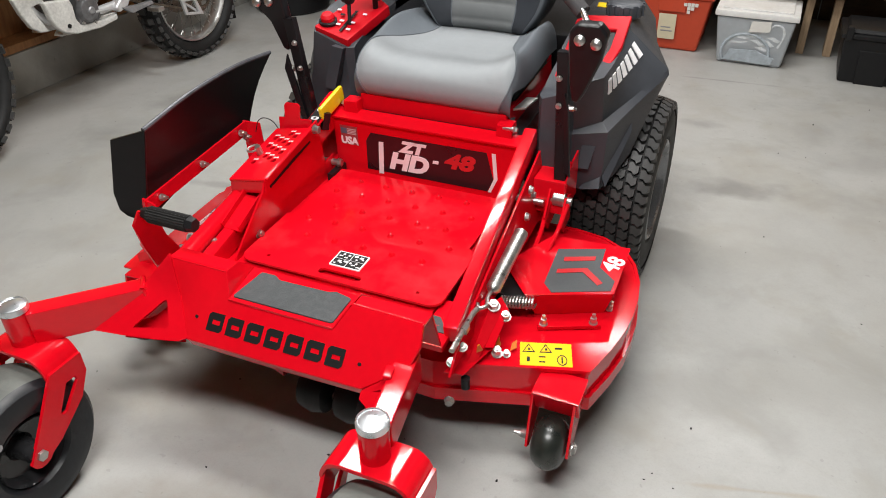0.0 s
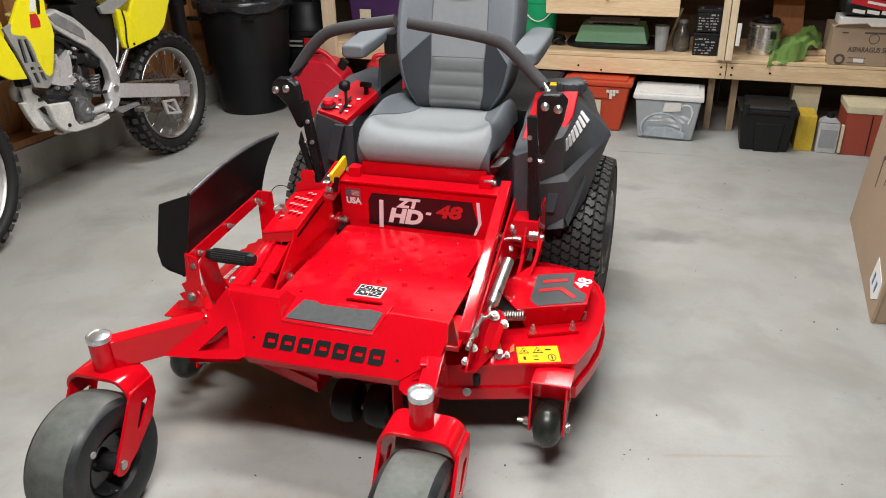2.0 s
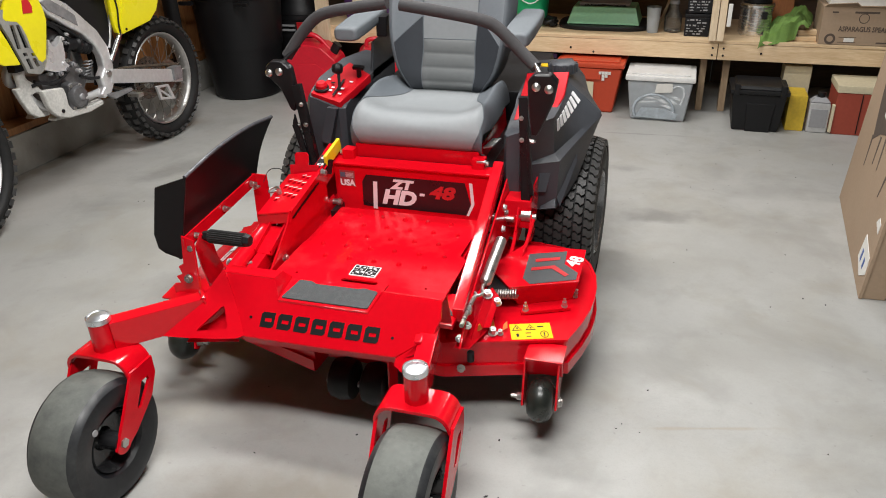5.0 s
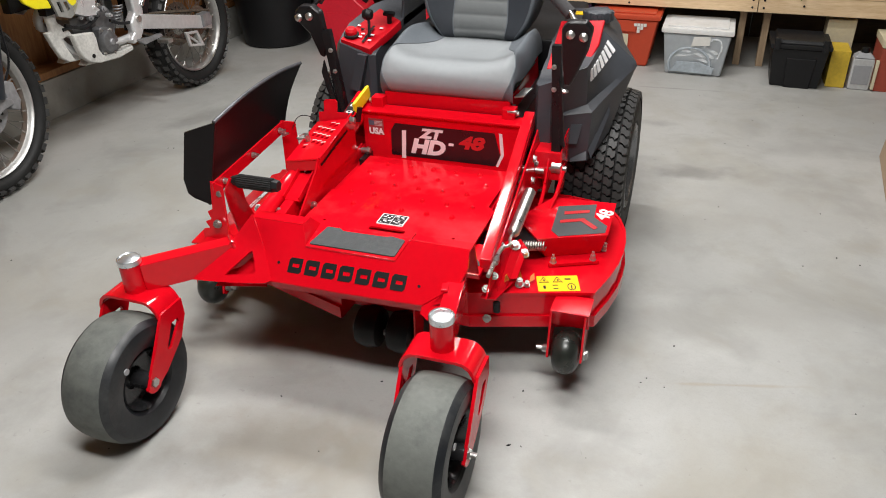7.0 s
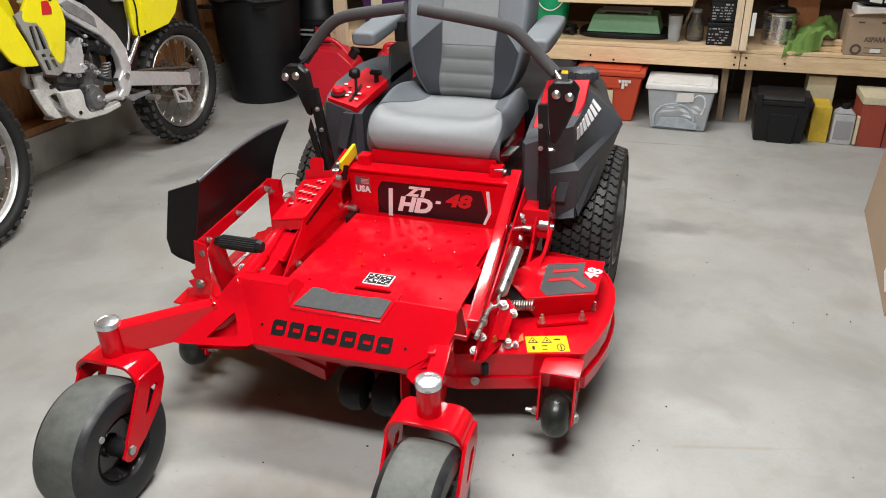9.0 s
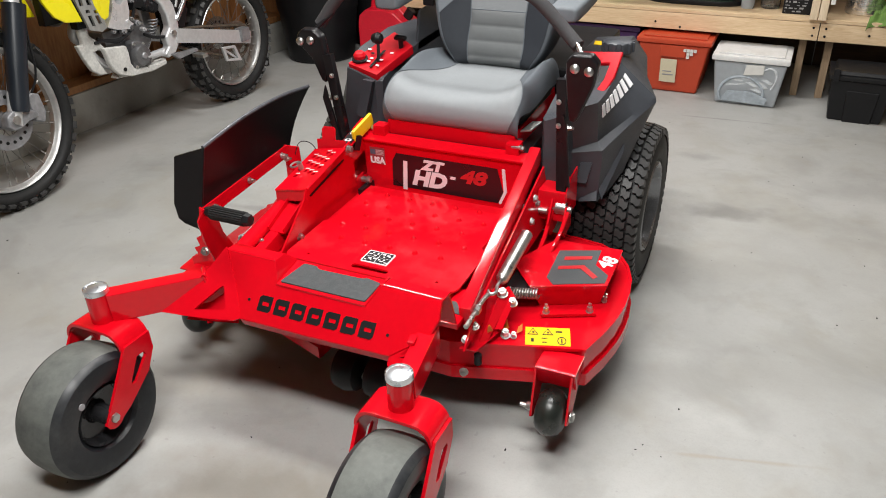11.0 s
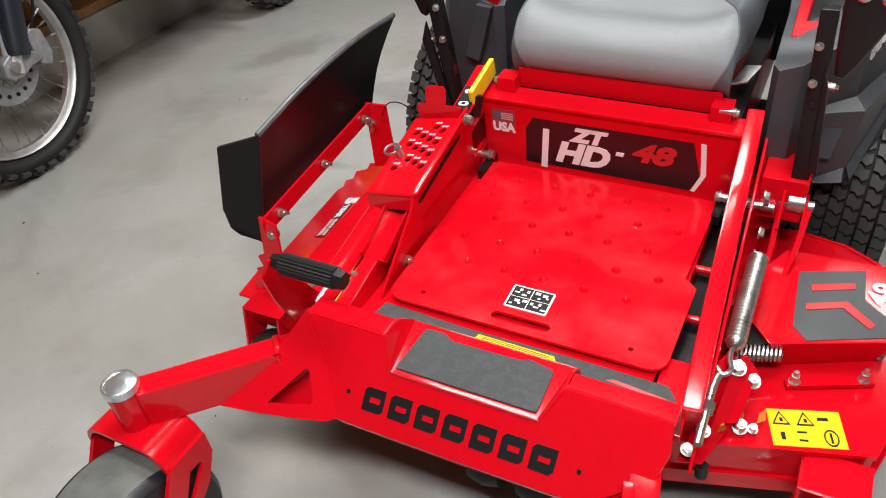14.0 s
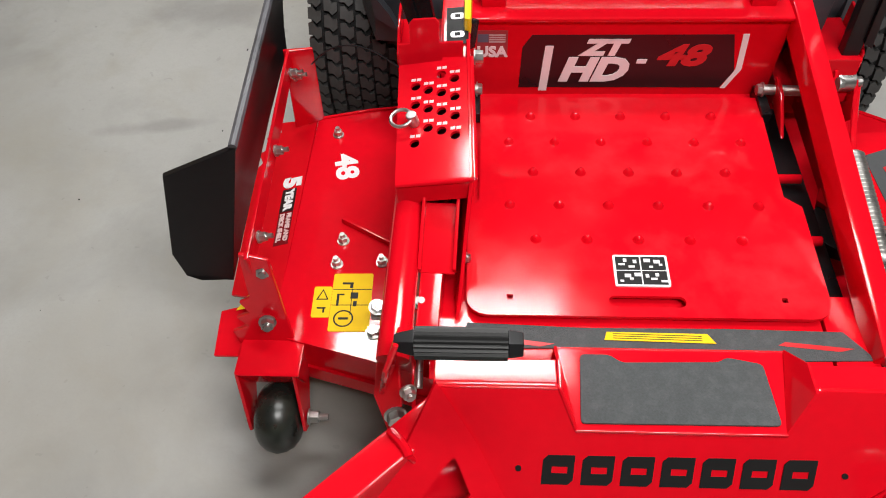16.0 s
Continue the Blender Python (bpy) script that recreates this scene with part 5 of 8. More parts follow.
part("clevis_roller", cyl((0.36, 0.7, 0.432), (0.39, 0.7, 0.432), 0.019, seg=20, b=0.003), ZINC, mower)
part("lift_rod", sweep([(0.352, 0.7, 0.43), (0.35, 0.66, 0.39), (0.352, 0.62, 0.365), (0.345, 0.56, 0.33)], 0.0058, 8, 3), RED, mower)
part("lift_rod", sweep([(0.398, 0.69, 0.425), (0.392, 0.63, 0.378), (0.388, 0.6, 0.37), (0.375, 0.53, 0.32)], 0.0058, 8, 3), RED, mower)
for d in (-0.011, 0.011):        # twin idler arms with a bolt at either end
    part("idler_arm", slab([(0.319 + d, 0.185, 0.3), (0.333 + d, 0.2, 0.292), (0.348 + d, 0.27, 0.345), (0.36 + d, 0.318, 0.385), (0.348 + d, 0.325, 0.396), (0.335 + d, 0.3, 0.392)], 0.005, 0.0015), RED, mower)
part("idler_link", slab([(0.352, 0.24, 0.32), (0.37, 0.25, 0.318), (0.382, 0.31, 0.378), (0.368, 0.32, 0.388)], 0.005, 0.0015), RED, mower)
part("idler_plate", slab([(0.298, 0.148, 0.312), (0.335, 0.165, 0.302), (0.362, 0.26, 0.304), (0.325, 0.3, 0.335)], 0.004, 0.0015), RED, mower)
for p, r, h in (((0.35, 0.302, 0.384), 0.0115, 0.012), ((0.376, 0.303, 0.362), 0.01, 0.012), ((0.373, 0.262, 0.292), 0.01, 0.018), ((0.392, 0.268, 0.29), 0.007, 0.012), ((0.326, 0.183, 0.36), 0.009, 0.008), ((0.311, 0.161, 0.332), 0.009, 0.008)):
    bolt(p, (0.1, -0.3, 1), r, h, mower, ZINC, 0.006)
ORANGE_TAG = mat("orange_ink", (0.65, 0.16, 0.01), 0.5)
for q in ([(0.366, 0.272, 0.3), (0.376, 0.276, 0.305), (0.364, 0.288, 0.338), (0.358, 0.286, 0.335)], [(0.345, 0.215, 0.325), (0.356, 0.222, 0.33), (0.352, 0.214, 0.35), (0.348, 0.212, 0.346)], [(0.396, 0.28, 0.293), (0.408, 0.286, 0.3), (0.404, 0.298, 0.312), (0.396, 0.292, 0.305)]):
    part("orange_tag", slab(q, 0.003, 0), ORANGE_TAG, mower)
co = [Vector((0.34, 0.375, 0.34)).lerp(Vector((0.41, 0.407, 0.333)), k / 110) + Vector((0, 0.013 * math.cos(k * 2 * math.pi / 10), 0.013 * math.sin(k * 2 * math.pi / 10))) for k in range(111)]
part("belt_spring", sweep(co, 0.0025, 5, 0), ZINC, mower)
part("belt_pulley", cyl((0.345, 0.45, 0.32), (0.345, 0.45, 0.345), 0.055, b=0.004), BLACK_PLASTIC, mower)
part("grease_boot", cyl((0.335, 0.175, 0.285), (0.335, 0.175, 0.258), 0.0095), BLACK_PLASTIC, mower)
bolt((0.33, 0.102, 0.288), (0.2, -1, 0), 0.009, 0.008, mower)
for p in ((0.322, 0.62, 0.49), (0.322, 0.64, 0.465), (0.327, 0.58, 0.44), (0.327, 0.55, 0.41), (0.329, 0.32, 0.38)):
    bolt(p, (1, 0, 0), 0.009, 0.007, mower)


PLACE = Matrix.Identity(4)


# rear drive wheels
def drive_wheel(s):
    x, y, r, w = s * (0.447 if s > 0 else 0.465), 1.12, 0.268, 0.108
    a = thing("drive_wheel", x, y, r)
    m = Matrix.Translation((x, y, r)) @ AX
    prof = [(0.145, -0.092), (0.16, -w), (0.195, -w - 0.006), (0.23, -w), (0.25, -0.092), (0.258, -0.045), (0.258, 0.045), (0.25, 0.092), (0.23, w), (0.195, w + 0.006), (0.16, w), (0.145, 0.092), (0.145, -0.092)]
    tyre = part("tyre", lathe(prof, 64, m), TYRE, a, "chunky black turf tyre")
    bm = bmesh.new()
    n = 54
    for k in range(n):
        for c_, (u0, u1, sk) in enumerate(((-0.111, -0.083, 0), (-0.077, -0.05, 1), (-0.0445, -0.0175, 0), (-0.0135, 0.0135, 1), (0.0175, 0.0445, 0), (0.05, 0.077, 1), (0.083, 0.111, 0))):
            t0 = 2 * math.pi * (k + 0.5 * sk) / n
            span = 2 * math.pi / n * 0.84
            ul, ur = u0 + (u1 - u0) * 0.36, u0 + (u1 - u0) * 0.64
            vs = []
            for h in (-0.012, 0.0095):
                for uu, tt in ((u0, -0.14), (ul, -0.2), (ur, 0.2), (u1, 0.14), (u1, 0.86), (ur, 1.16), (ul, 0.84), (u0, 0.78)):
                    drop = 0.011 * max(0, (abs(uu) - 0.046) / 0.062) ** 2
                    t = t0 + span * (0.5 + (tt - 0.5) * (1 - 0.07 * (h > 0)))
                    vs.append(bm.verts.new(((0.2585 + h - drop) * math.cos(t), (0.2585 + h - drop) * math.sin(t), uu * (1 - 0.02 * (h > 0)))))
            for q in ((8, 9, 14, 15), (9, 10, 13, 14), (10, 11, 12, 13)):
                bm.faces.new([vs[i] for i in q])
            for i in range(8):
                bm.faces.new([vs[i], vs[(i + 1) % 8], vs[8 + (i + 1) % 8], vs[8 + i]])
    bmesh.ops.transform(bm, matrix=m, verts=bm.verts)
    tagged(part("tread_block", bm, TREAD, tyre, angle=25), kind="stuff")
    rim = [(0.146, s * 0.098), (0.15, s * 0.106), (0.144, s * 0.11), (0.136, s * 0.102), (0.13, s * 0.075), (0.118, s * 0.06), (0.11, s * 0.035), (0.07, s * 0.03), (0.06, s * 0.05), (0, s * 0.05)]
    part("rim", lathe(rim, 48, m), RIM_STEEL, a, "grey pressed steel rim")
    part("rim_back", lathe([(0.146, -s * 0.098), (0.13, -s * 0.07), (0.0, -s * 0.06)], 32, m), BLACK_PAINT, a)
    for k in range(5):
        t = 2 * math.pi * k / 5
        bolt((x + s * 0.032, y + 0.05 * math.cos(t), r + 0.05 * math.sin(t)), (s, 0, 0), 0.009, 0.01, a)
    part("valve", cyl((x + s * 0.09, y - 0.09, r + 0.075), (x + s * 0.105, y - 0.1, r + 0.08), 0.005), BLACK_PLASTIC, a)
    a.parent = mower
    a.matrix_parent_inverse = mower.matrix_world.inverted()


drive_wheel(1)
drive_wheel(-1)
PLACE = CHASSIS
part("rear_axle", box(-0.33, 0.33, 1.06, 1.2, 0.24, 0.36, 0.02), BLACK_PAINT, mower)
part("rear_bumper", box(-0.36, 0.36, 1.78, 1.83, 0.35, 0.5, 0.01), RED, mower)

# fenders with consoles
PLACE = Matrix.Identity(4)
# stations from the inner front round the front edge to the back; in each the under edge, the ledge's outer
# and inner edge, the console edge and the inner top
RIGHT_SHELL = [[(0.297, 0.752, 0.460), (0.297, 0.745, 0.545), (0.297, 0.745, 0.553), (0.297, 0.747, 0.650), (0.285, 0.770, 0.650)],
            [(0.338, 0.752, 0.450), (0.337, 0.745, 0.545), (0.337, 0.746, 0.553), (0.337, 0.747, 0.666), (0.285, 0.775, 0.652)],
            [(0.368, 0.815, 0.391), (0.364, 0.802, 0.546), (0.364, 0.812, 0.553), (0.362, 0.785, 0.676), (0.285, 0.800, 0.656)],
            [(0.441, 0.829, 0.392), (0.450, 0.815, 0.560), (0.430, 0.833, 0.578), (0.428, 0.806, 0.700), (0.285, 0.840, 0.672)],
            [(0.469, 0.872, 0.424), (0.473, 0.860, 0.584), (0.456, 0.873, 0.599), (0.433, 0.858, 0.708), (0.285, 0.880, 0.684)],
            [(0.494, 0.912, 0.468), (0.496, 0.903, 0.607), (0.484, 0.913, 0.620), (0.436, 0.910, 0.721), (0.285, 0.920, 0.692)],
            [(0.520, 0.962, 0.560), (0.522, 0.955, 0.630), (0.514, 0.960, 0.644), (0.438, 0.960, 0.738), (0.280, 0.965, 0.708)],
            [(0.545, 1.015, 0.642), (0.551, 1.005, 0.655), (0.547, 1.008, 0.668), (0.438, 1.010, 0.758), (0.280, 1.020, 0.724)],
            [(0.480, 1.160, 0.630), (0.490, 1.160, 0.680), (0.486, 1.160, 0.690), (0.415, 1.160, 0.768), (0.280, 1.160, 0.743)],
            [(0.440, 1.350, 0.650), (0.450, 1.350, 0.690), (0.448, 1.350, 0.696), (0.400, 1.350, 0.756), (0.280, 1.350, 0.743)]]
# the other fender is narrower and starts further back
LEFT_SHELL = [[(0.300, 0.845, 0.430), (0.300, 0.860, 0.545), (0.300, 0.862, 0.553), (0.303, 0.860, 0.668), (0.280, 0.870, 0.668)],
            [(0.365, 0.842, 0.392), (0.365, 0.864, 0.556), (0.365, 0.866, 0.565), (0.358, 0.868, 0.684), (0.280, 0.875, 0.671)],
            [(0.437, 0.852, 0.392), (0.430, 0.872, 0.570), (0.427, 0.875, 0.580), (0.412, 0.878, 0.698), (0.280, 0.880, 0.675)],
            [(0.458, 0.895, 0.425), (0.456, 0.910, 0.592), (0.450, 0.913, 0.602), (0.422, 0.905, 0.706), (0.280, 0.905, 0.682)],
            [(0.476, 0.950, 0.490), (0.472, 0.950, 0.610), (0.465, 0.953, 0.620), (0.428, 0.930, 0.712), (0.280, 0.930, 0.690)],
            [(0.490, 1.020, 0.600), (0.500, 1.030, 0.650), (0.495, 1.032, 0.660), (0.430, 1.000, 0.735), (0.280, 1.000, 0.710)],
            [(0.470, 1.160, 0.630), (0.480, 1.160, 0.680), (0.476, 1.160, 0.690), (0.410, 1.160, 0.765), (0.280, 1.160, 0.735)],
            [(0.440, 1.350, 0.650), (0.450, 1.350, 0.690), (0.448, 1.350, 0.696), (0.400, 1.350, 0.756), (0.280, 1.350, 0.743)]]


def on_shell(s, k, u, la, lb, w, out):
    """A place on the fender, u of the way past station k, w of the way from level la to lb, out metres proud."""
    k, u = k + int(u), u - int(u)
    a, b = [Vector(q) for q in RIGHT_SHELL[k]], [Vector(q) for q in RIGHT_SHELL[k + 1]]
    hi, lo = a[la].lerp(b[la], u), a[lb].lerp(b[lb], u)
    nor = (b[la].lerp(b[lb], w) - a[la].lerp(a[lb], w)).cross(hi - lo).normalized()
    v = hi.lerp(lo, w) + nor * out
    return Vector((s * v.x, v.y, v.z))


for s in (-1, 1):
    f = thing("fender", s * 0.42, 1.05, 0.6)
    rings, shell = [], RIGHT_SHELL if s > 0 else LEFT_SHELL
    for k in range(len(shell) - 1):
        for u in (0, 0.25, 0.5, 0.75, 1)[:5 if k == len(shell) - 2 else 4]:
            st = [Vector(p).lerp(Vector(q), u) for p, q in zip(shell[k], shell[k + 1])]
            rings.append([st[0], st[0].lerp(st[1], 0.33), st[0].lerp(st[1], 0.67), st[1], st[2], st[2].lerp(st[3], 0.33), st[2].lerp(st[3], 0.67), st[3], st[4], Vector((st[4].x, st[4].y, st[0].z))])
    bm = bevelled(loft(rings), 0.002, 2, 16)
    part("fender_shell", bm if s > 0 else mirror_x(bm), CHARCOAL, f, "faceted charcoal plastic fender", 16)
    if s > 0:
        rim = [(0.3, 0.835, 0.677), (0.418, 0.835, 0.69), (0.438, 0.93, 0.738), (0.436, 1.03, 0.785), (0.3, 1.03, 0.775)]
        hole = [(0.32, 0.87, 0.695), (0.395, 0.875, 0.7), (0.41, 0.93, 0.73), (0.41, 0.99, 0.76), (0.325, 0.99, 0.752)]
        part("console", holed(rim, hole, 0.012, 0.002), RED_PLASTIC, f, "glossy red plastic console rim")
        part("cup_tray", slab([(x, y, z - 0.008) for x, y, z in hole], 0.004, 0.001), BLACK_PLASTIC, f)
    else:
        top_ = [(-0.295, 0.86, 0.69), (-0.25, 1.03, 0.745), (-0.37, 1.13, 0.76), (-0.41, 0.88, 0.712)]
        part("console", slab(top_, 0.03, 0.005), RED_PLASTIC, f, "glossy red plastic control console")
    if s > 0:
        for k in range(7):
            ua, ub = 0.40 + k * 0.47, 0.68 + k * 0.47
            q = [on_shell(1, 3, ua, 3, 2, 0.47, 0.003), on_shell(1, 3, ub, 3, 2, 0.47, 0.003), on_shell(1, 3, ub + 0.09, 3, 2, 0.18, 0.003), on_shell(1, 3, ua + 0.09, 3, 2, 0.18, 0.003)]
            part("mark_block", slab(q, 0.006, 0), WHITE_INK, f, "plain white maker's mark block")
        for qs in ([(2, 0.3, 0.2, 0.001), (2, 0.7, 0.22, 0.001), (2, 0.55, 0.58, 0.016), (2, 0.2, 0.56, 0.016)],
                   [(2, 0.96, 0.76, 0.001), (2, 0.99, 0.92, 0.016), (2, 0.3, 0.97, 0.012), (2, 0.34, 0.93, 0.001)],
                   [(3, 0.02, 0.76, 0.001), (4, 0.8, 0.3, 0.001), (4, 0.7, 0.42, 0.008), (3, 0.03, 0.92, 0.016)]):
            q = [on_shell(1, k, u, 1, 0, w, o) for k, u, w, o in qs]
            if (q[1] - q[0]).cross(q[2] - q[0]).dot(Vector((0.6, -0.8, 0.3))) < 0:
                q = q[::-1]
            part("fender_facet", slab(q, 0.014, 0.001), CHARCOAL, f)
    else:
        part("fender_facet", slab([(-0.364, 0.83, 0.56), (-0.331, 0.83, 0.55), (-0.300, 0.842, 0.672), (-0.337, 0.842, 0.676)], 0.025, 0.003), CHARCOAL, f)
        part("fender_facet", slab([(-0.438, 0.853, 0.53), (-0.428, 0.848, 0.455), (-0.385, 0.842, 0.43), (-0.4, 0.842, 0.465), (-0.43, 0.856, 0.5)][::-1], 0.022, 0.002), CHARCOAL, f)
    f.parent = mower
    f.matrix_parent_inverse = mower.matrix_world.inverted()
part("fuel_cap", lathe([(0, 0.02), (0.034, 0.02), (0.043, 0.014), (0.045, 0.006), (0.045, -0.012), (0.04, -0.02), (0, -0.02)], 24, Matrix.Translation((0.405, 1.1, 0.782))), CHARCOAL, mower, "black screw-on fuel cap")
for k in range(12):
    t = 2 * math.pi * k / 12
    part("cap_rib", box(-0.005, 0.005, -0.005, 0.005, -0.014, 0.014, 0.002, Matrix.Translation((0.405 + 0.045 * math.cos(t), 1.1 + 0.045 * math.sin(t), 0.782)) @ Matrix.Rotation(t, 4, "Z")), CHARCOAL, mower)
part("cap_label", plate_on(face_pose((0.345, 1.1, 0.785), (1, 0, 0), (0, -0.3, 1)), -0.012, 0.012, -0.01, 0.01, 0.002), YELLOW_LABEL, mower)
part("throttle_stem", cyl((-0.325, 0.93, 0.71), (-0.33, 0.945, 0.77), 0.005), BLACK_PLASTIC, mower)
part("throttle_knob", lathe([(0, -0.02), (0.014, -0.016), (0.02, 0), (0.015, 0.014), (0, 0.02)], 16, Matrix.Translation((-0.334, 0.948, 0.78)) @ AX), BLACK_PLASTIC, mower)
con = face_pose((-0.33, 0.93, 0.718), (1, 0.05, -0.08), (0, -0.25, 1))
part("throttle_slot", plate_on(con, -0.004, 0.004, -0.05, 0.06, 0.001), BLACK_INK, mower)
part("choke_knob", merge(cyl(con @ Vector((0.045, 0.09, 0)), con @ Vector((0.045, 0.09, 0.03)), 0.008), moved(box(-0.02, 0.02, -0.01, 0.01, 0.03, 0.042, 0.004), con @ Matrix.Translation((0.045, 0.09, 0)))), BLACK_PLASTIC, mower)
part("start_knob", lathe([(0, 0.0), (0.02, 0.0), (0.02, 0.014), (0.014, 0.022), (0, 0.024)], 16, con @ Matrix.Translation((-0.052, -0.018, 0.004))), RED_PLASTIC, mower)
part("start_knob_ring", lathe([(0.026, 0), (0.026, 0.006), (0.02, 0.008)], 20, con @ Matrix.Translation((-0.052, -0.018, 0))), BLACK_PLASTIC, mower)
for x, y, m_ in ((-0.03, 0.03, BLACK_INK), (-0.02, -0.02, WHITE_INK), (0.018, -0.035, WHITE_INK), (-0.018, 0.0, WHITE_INK), (0.016, 0.0, WHITE_INK), (0.03, 0.05, WHITE_INK), (-0.05, 0.05, WHITE_INK)):
    part("console_icon", plate_on(con, x - 0.006, x + 0.006, y - 0.004, y + 0.004, 0.0015), m_, mower)
part("side_cover", slab([(-0.28, 1.12, 0.70), (-0.28, 1.5, 0.72), (-0.28, 1.5, 0.86), (-0.28, 1.15, 0.83)], 0.01, 0.004), CHARCOAL, mower)

# steering levers
for s in (-1, 1):
    lv = thing("steering_lever", s * 0.37, 0.7, 0.48)
    xb, xt, hx = (0.37, 0.357, 0.0) if s > 0 else (-0.315, -0.358, 0.005)
    part("lever_post", beam((xb, 0.7, 0.462), (xt, 0.695, 0.79), 0.028, 0.022, 0.003, (0, 1, 0)), BLACK_PAINT, lv, "black square steel post")
    part("post_tab", slab([(xb + s * 0.01, 0.69, 0.5), (xb + s * 0.026, 0.69, 0.49), (xt + s * 0.024, 0.686, 0.66), (xt + s * 0.012, 0.686, 0.7)][::-s], 0.008, 0.002), BLACK_PAINT, lv)
    y = 0.655 if s > 0 else 0.68
    hd = [(0.374, 0.8), (0.374, 0.845), (0.392, 0.864), (0.44, 0.866), (0.459, 0.845), (0.448, 0.785), (0.415, 0.705), (0.4, 0.678), (0.384, 0.682), (0.378, 0.74)]
    if s < 0:
        hd = [(0.446, 0.814), (0.448, 0.842), (0.428, 0.86), (0.386, 0.86), (0.362, 0.84), (0.357, 0.745), (0.373, 0.698), (0.388, 0.705), (0.41, 0.775)]
    part("lever_head", slab([(s * (a + hx), y + 0.15 * (0.83 - c_), c_) for a, c_ in hd][::-1 if s > 0 else -1], 0.03, 0.012, 3), BLACK_PAINT, lv, "glossy black lever plate")
    for p in ((s * (0.399 + hx), y - 0.001, 0.83), (s * (0.435 + hx), y - 0.001, 0.825)):
        p = Vector(p)
        part("bolt", lathe([(0.0125, 0), (0.012, 0.004), (0.008, 0.0075), (0, 0.009)], 18, Matrix.Translation(p) @ rot_to((0, -1, 0.15))), ZINC, lv, "round steel bolt head")
    for z in (0.665, 0.73):
        a = (z - 0.462) / 0.328
        bolt((xb + (xt - xb) * a - s * 0.006, 0.684, z), (0, -1, 0), 0.006, 0.006, lv)
    bolt((xb + (xt - xb) * 0.6 + s * 0.014, 0.69, 0.66), (s, 0, 0), 0.007, 0.012, lv, ZINC, 0.008)
    part("lever_rod", cyl((s * 0.42, y + 0.02, 0.84), (s * 0.36, 0.745, 0.9), 0.0065), CHROME if s > 0 else BLACK_PAINT, lv)
    g = [(0.385, 0.725, 0.868), (0.335, 0.75, 0.905), (0.265, 0.757, 0.97), (0.225, 0.757, 0.988), (0.1, 0.755, 1.008), (-0.025, 0.752, 1.026)] if s > 0 else \
        [(-0.402, 0.735, 0.865), (-0.36, 0.75, 0.925), (-0.305, 0.752, 0.98), (-0.26, 0.752, 1.0), (-0.16, 0.752, 1.016), (-0.065, 0.752, 1.03)]
    part("grip_tube", sweep(g, 0.0175, 18, 3), FOAM, lv, "thick dark grey foam grip")
    xm = 0.348 if s > 0 else -0.335
    part("base_bracket", box(xm - 0.04, xm + 0.04, 0.678, 0.8, 0.385, 0.474, 0.004), RED, lv)
    part("bracket_flange", slab([(xm + s * 0.042, 0.682, 0.4), (xm + s * 0.042, 0.79, 0.4), (xm + s * 0.042, 0.785, 0.515), (xm + s * 0.042, 0.735, 0.508), (xm + s * 0.042, 0.685, 0.48)][::s], 0.005, 0.002), RED, lv)
    lv.parent = mower
    lv.matrix_parent_inverse = mower.matrix_world.inverted()

# ---- the mower's seat ----
PLACE = Matrix.Identity(4)
seat = thing("mower_seat", 0.0, 0.95, 0.66)
SX = 0.006


def spline(pts, t):
    """A value on a smooth line through pts, t from 0 to 1."""
    n = len(pts) - 1
    f = min(max(t, 0), 1) * n
    i = min(int(f), n - 1)
    f -= i
    p = [np.array(pts[min(max(i + k, 0), n)], float) for k in (-1, 0, 1, 2)]
    return 0.5 * (2 * p[1] + (p[2] - p[0]) * f + (2 * p[0] - 5 * p[1] + 4 * p[2] - p[3]) * f * f + (3 * p[1] - p[0] - 3 * p[2] + p[3]) * f ** 3)


# the cushion's middle line from under its front, over the top, to its back
CUSH = [(0.80, 0.588), (0.748, 0.594), (0.728, 0.626), (0.736, 0.666), (0.772, 0.69), (0.84, 0.688), (0.93, 0.68), (1.03, 0.676), (1.12, 0.682)]


def cushion(u, v):
    y, z = spline(CUSH, v)
    a = abs(u)
    w = 0.206 + 0.012 * math.sin(math.pi * v) + 0.018 * min(1, max(0, (v - 0.45) / 0.3)) - 0.05 * max(0, v - 0.88)
    if a > 0.8:
        t = (a - 0.8) / 0.2 * math.pi / 2
        x = w * (0.86 + 0.14 * math.sin(t))
        drop = (1 - math.cos(t)) * 0.075
    else:
        x = w * 0.86 * a / 0.8
        drop = 0
    top = min(1, max(0, (v - 0.38) / 0.2))
    ear = (0.026 + 0.04 * math.exp(-((v - 0.83) / 0.17) ** 2)) * top
    rise = ear * min(1, max(0, (a - 0.4) / 0.4)) ** 1.7
    dip = -0.006 * math.exp(-(u / 0.22) ** 2) * math.exp(-((v - 0.5) / 0.08) ** 2)
    pull = 0.03 * max(0, (a - 0.7) / 0.3) ** 2 * (1 - min(1, v / 0.5))
    return (SX + math.copysign(x, u), y + pull, z + rise + dip - drop * (0.35 + 0.65 * top))


# how far the ribbed panel reaches across: it flares towards the foot of the backrest
def lumbar(v):
    return 0.4 + 0.22 * max(0, 1 - v / 0.27) ** 1.6


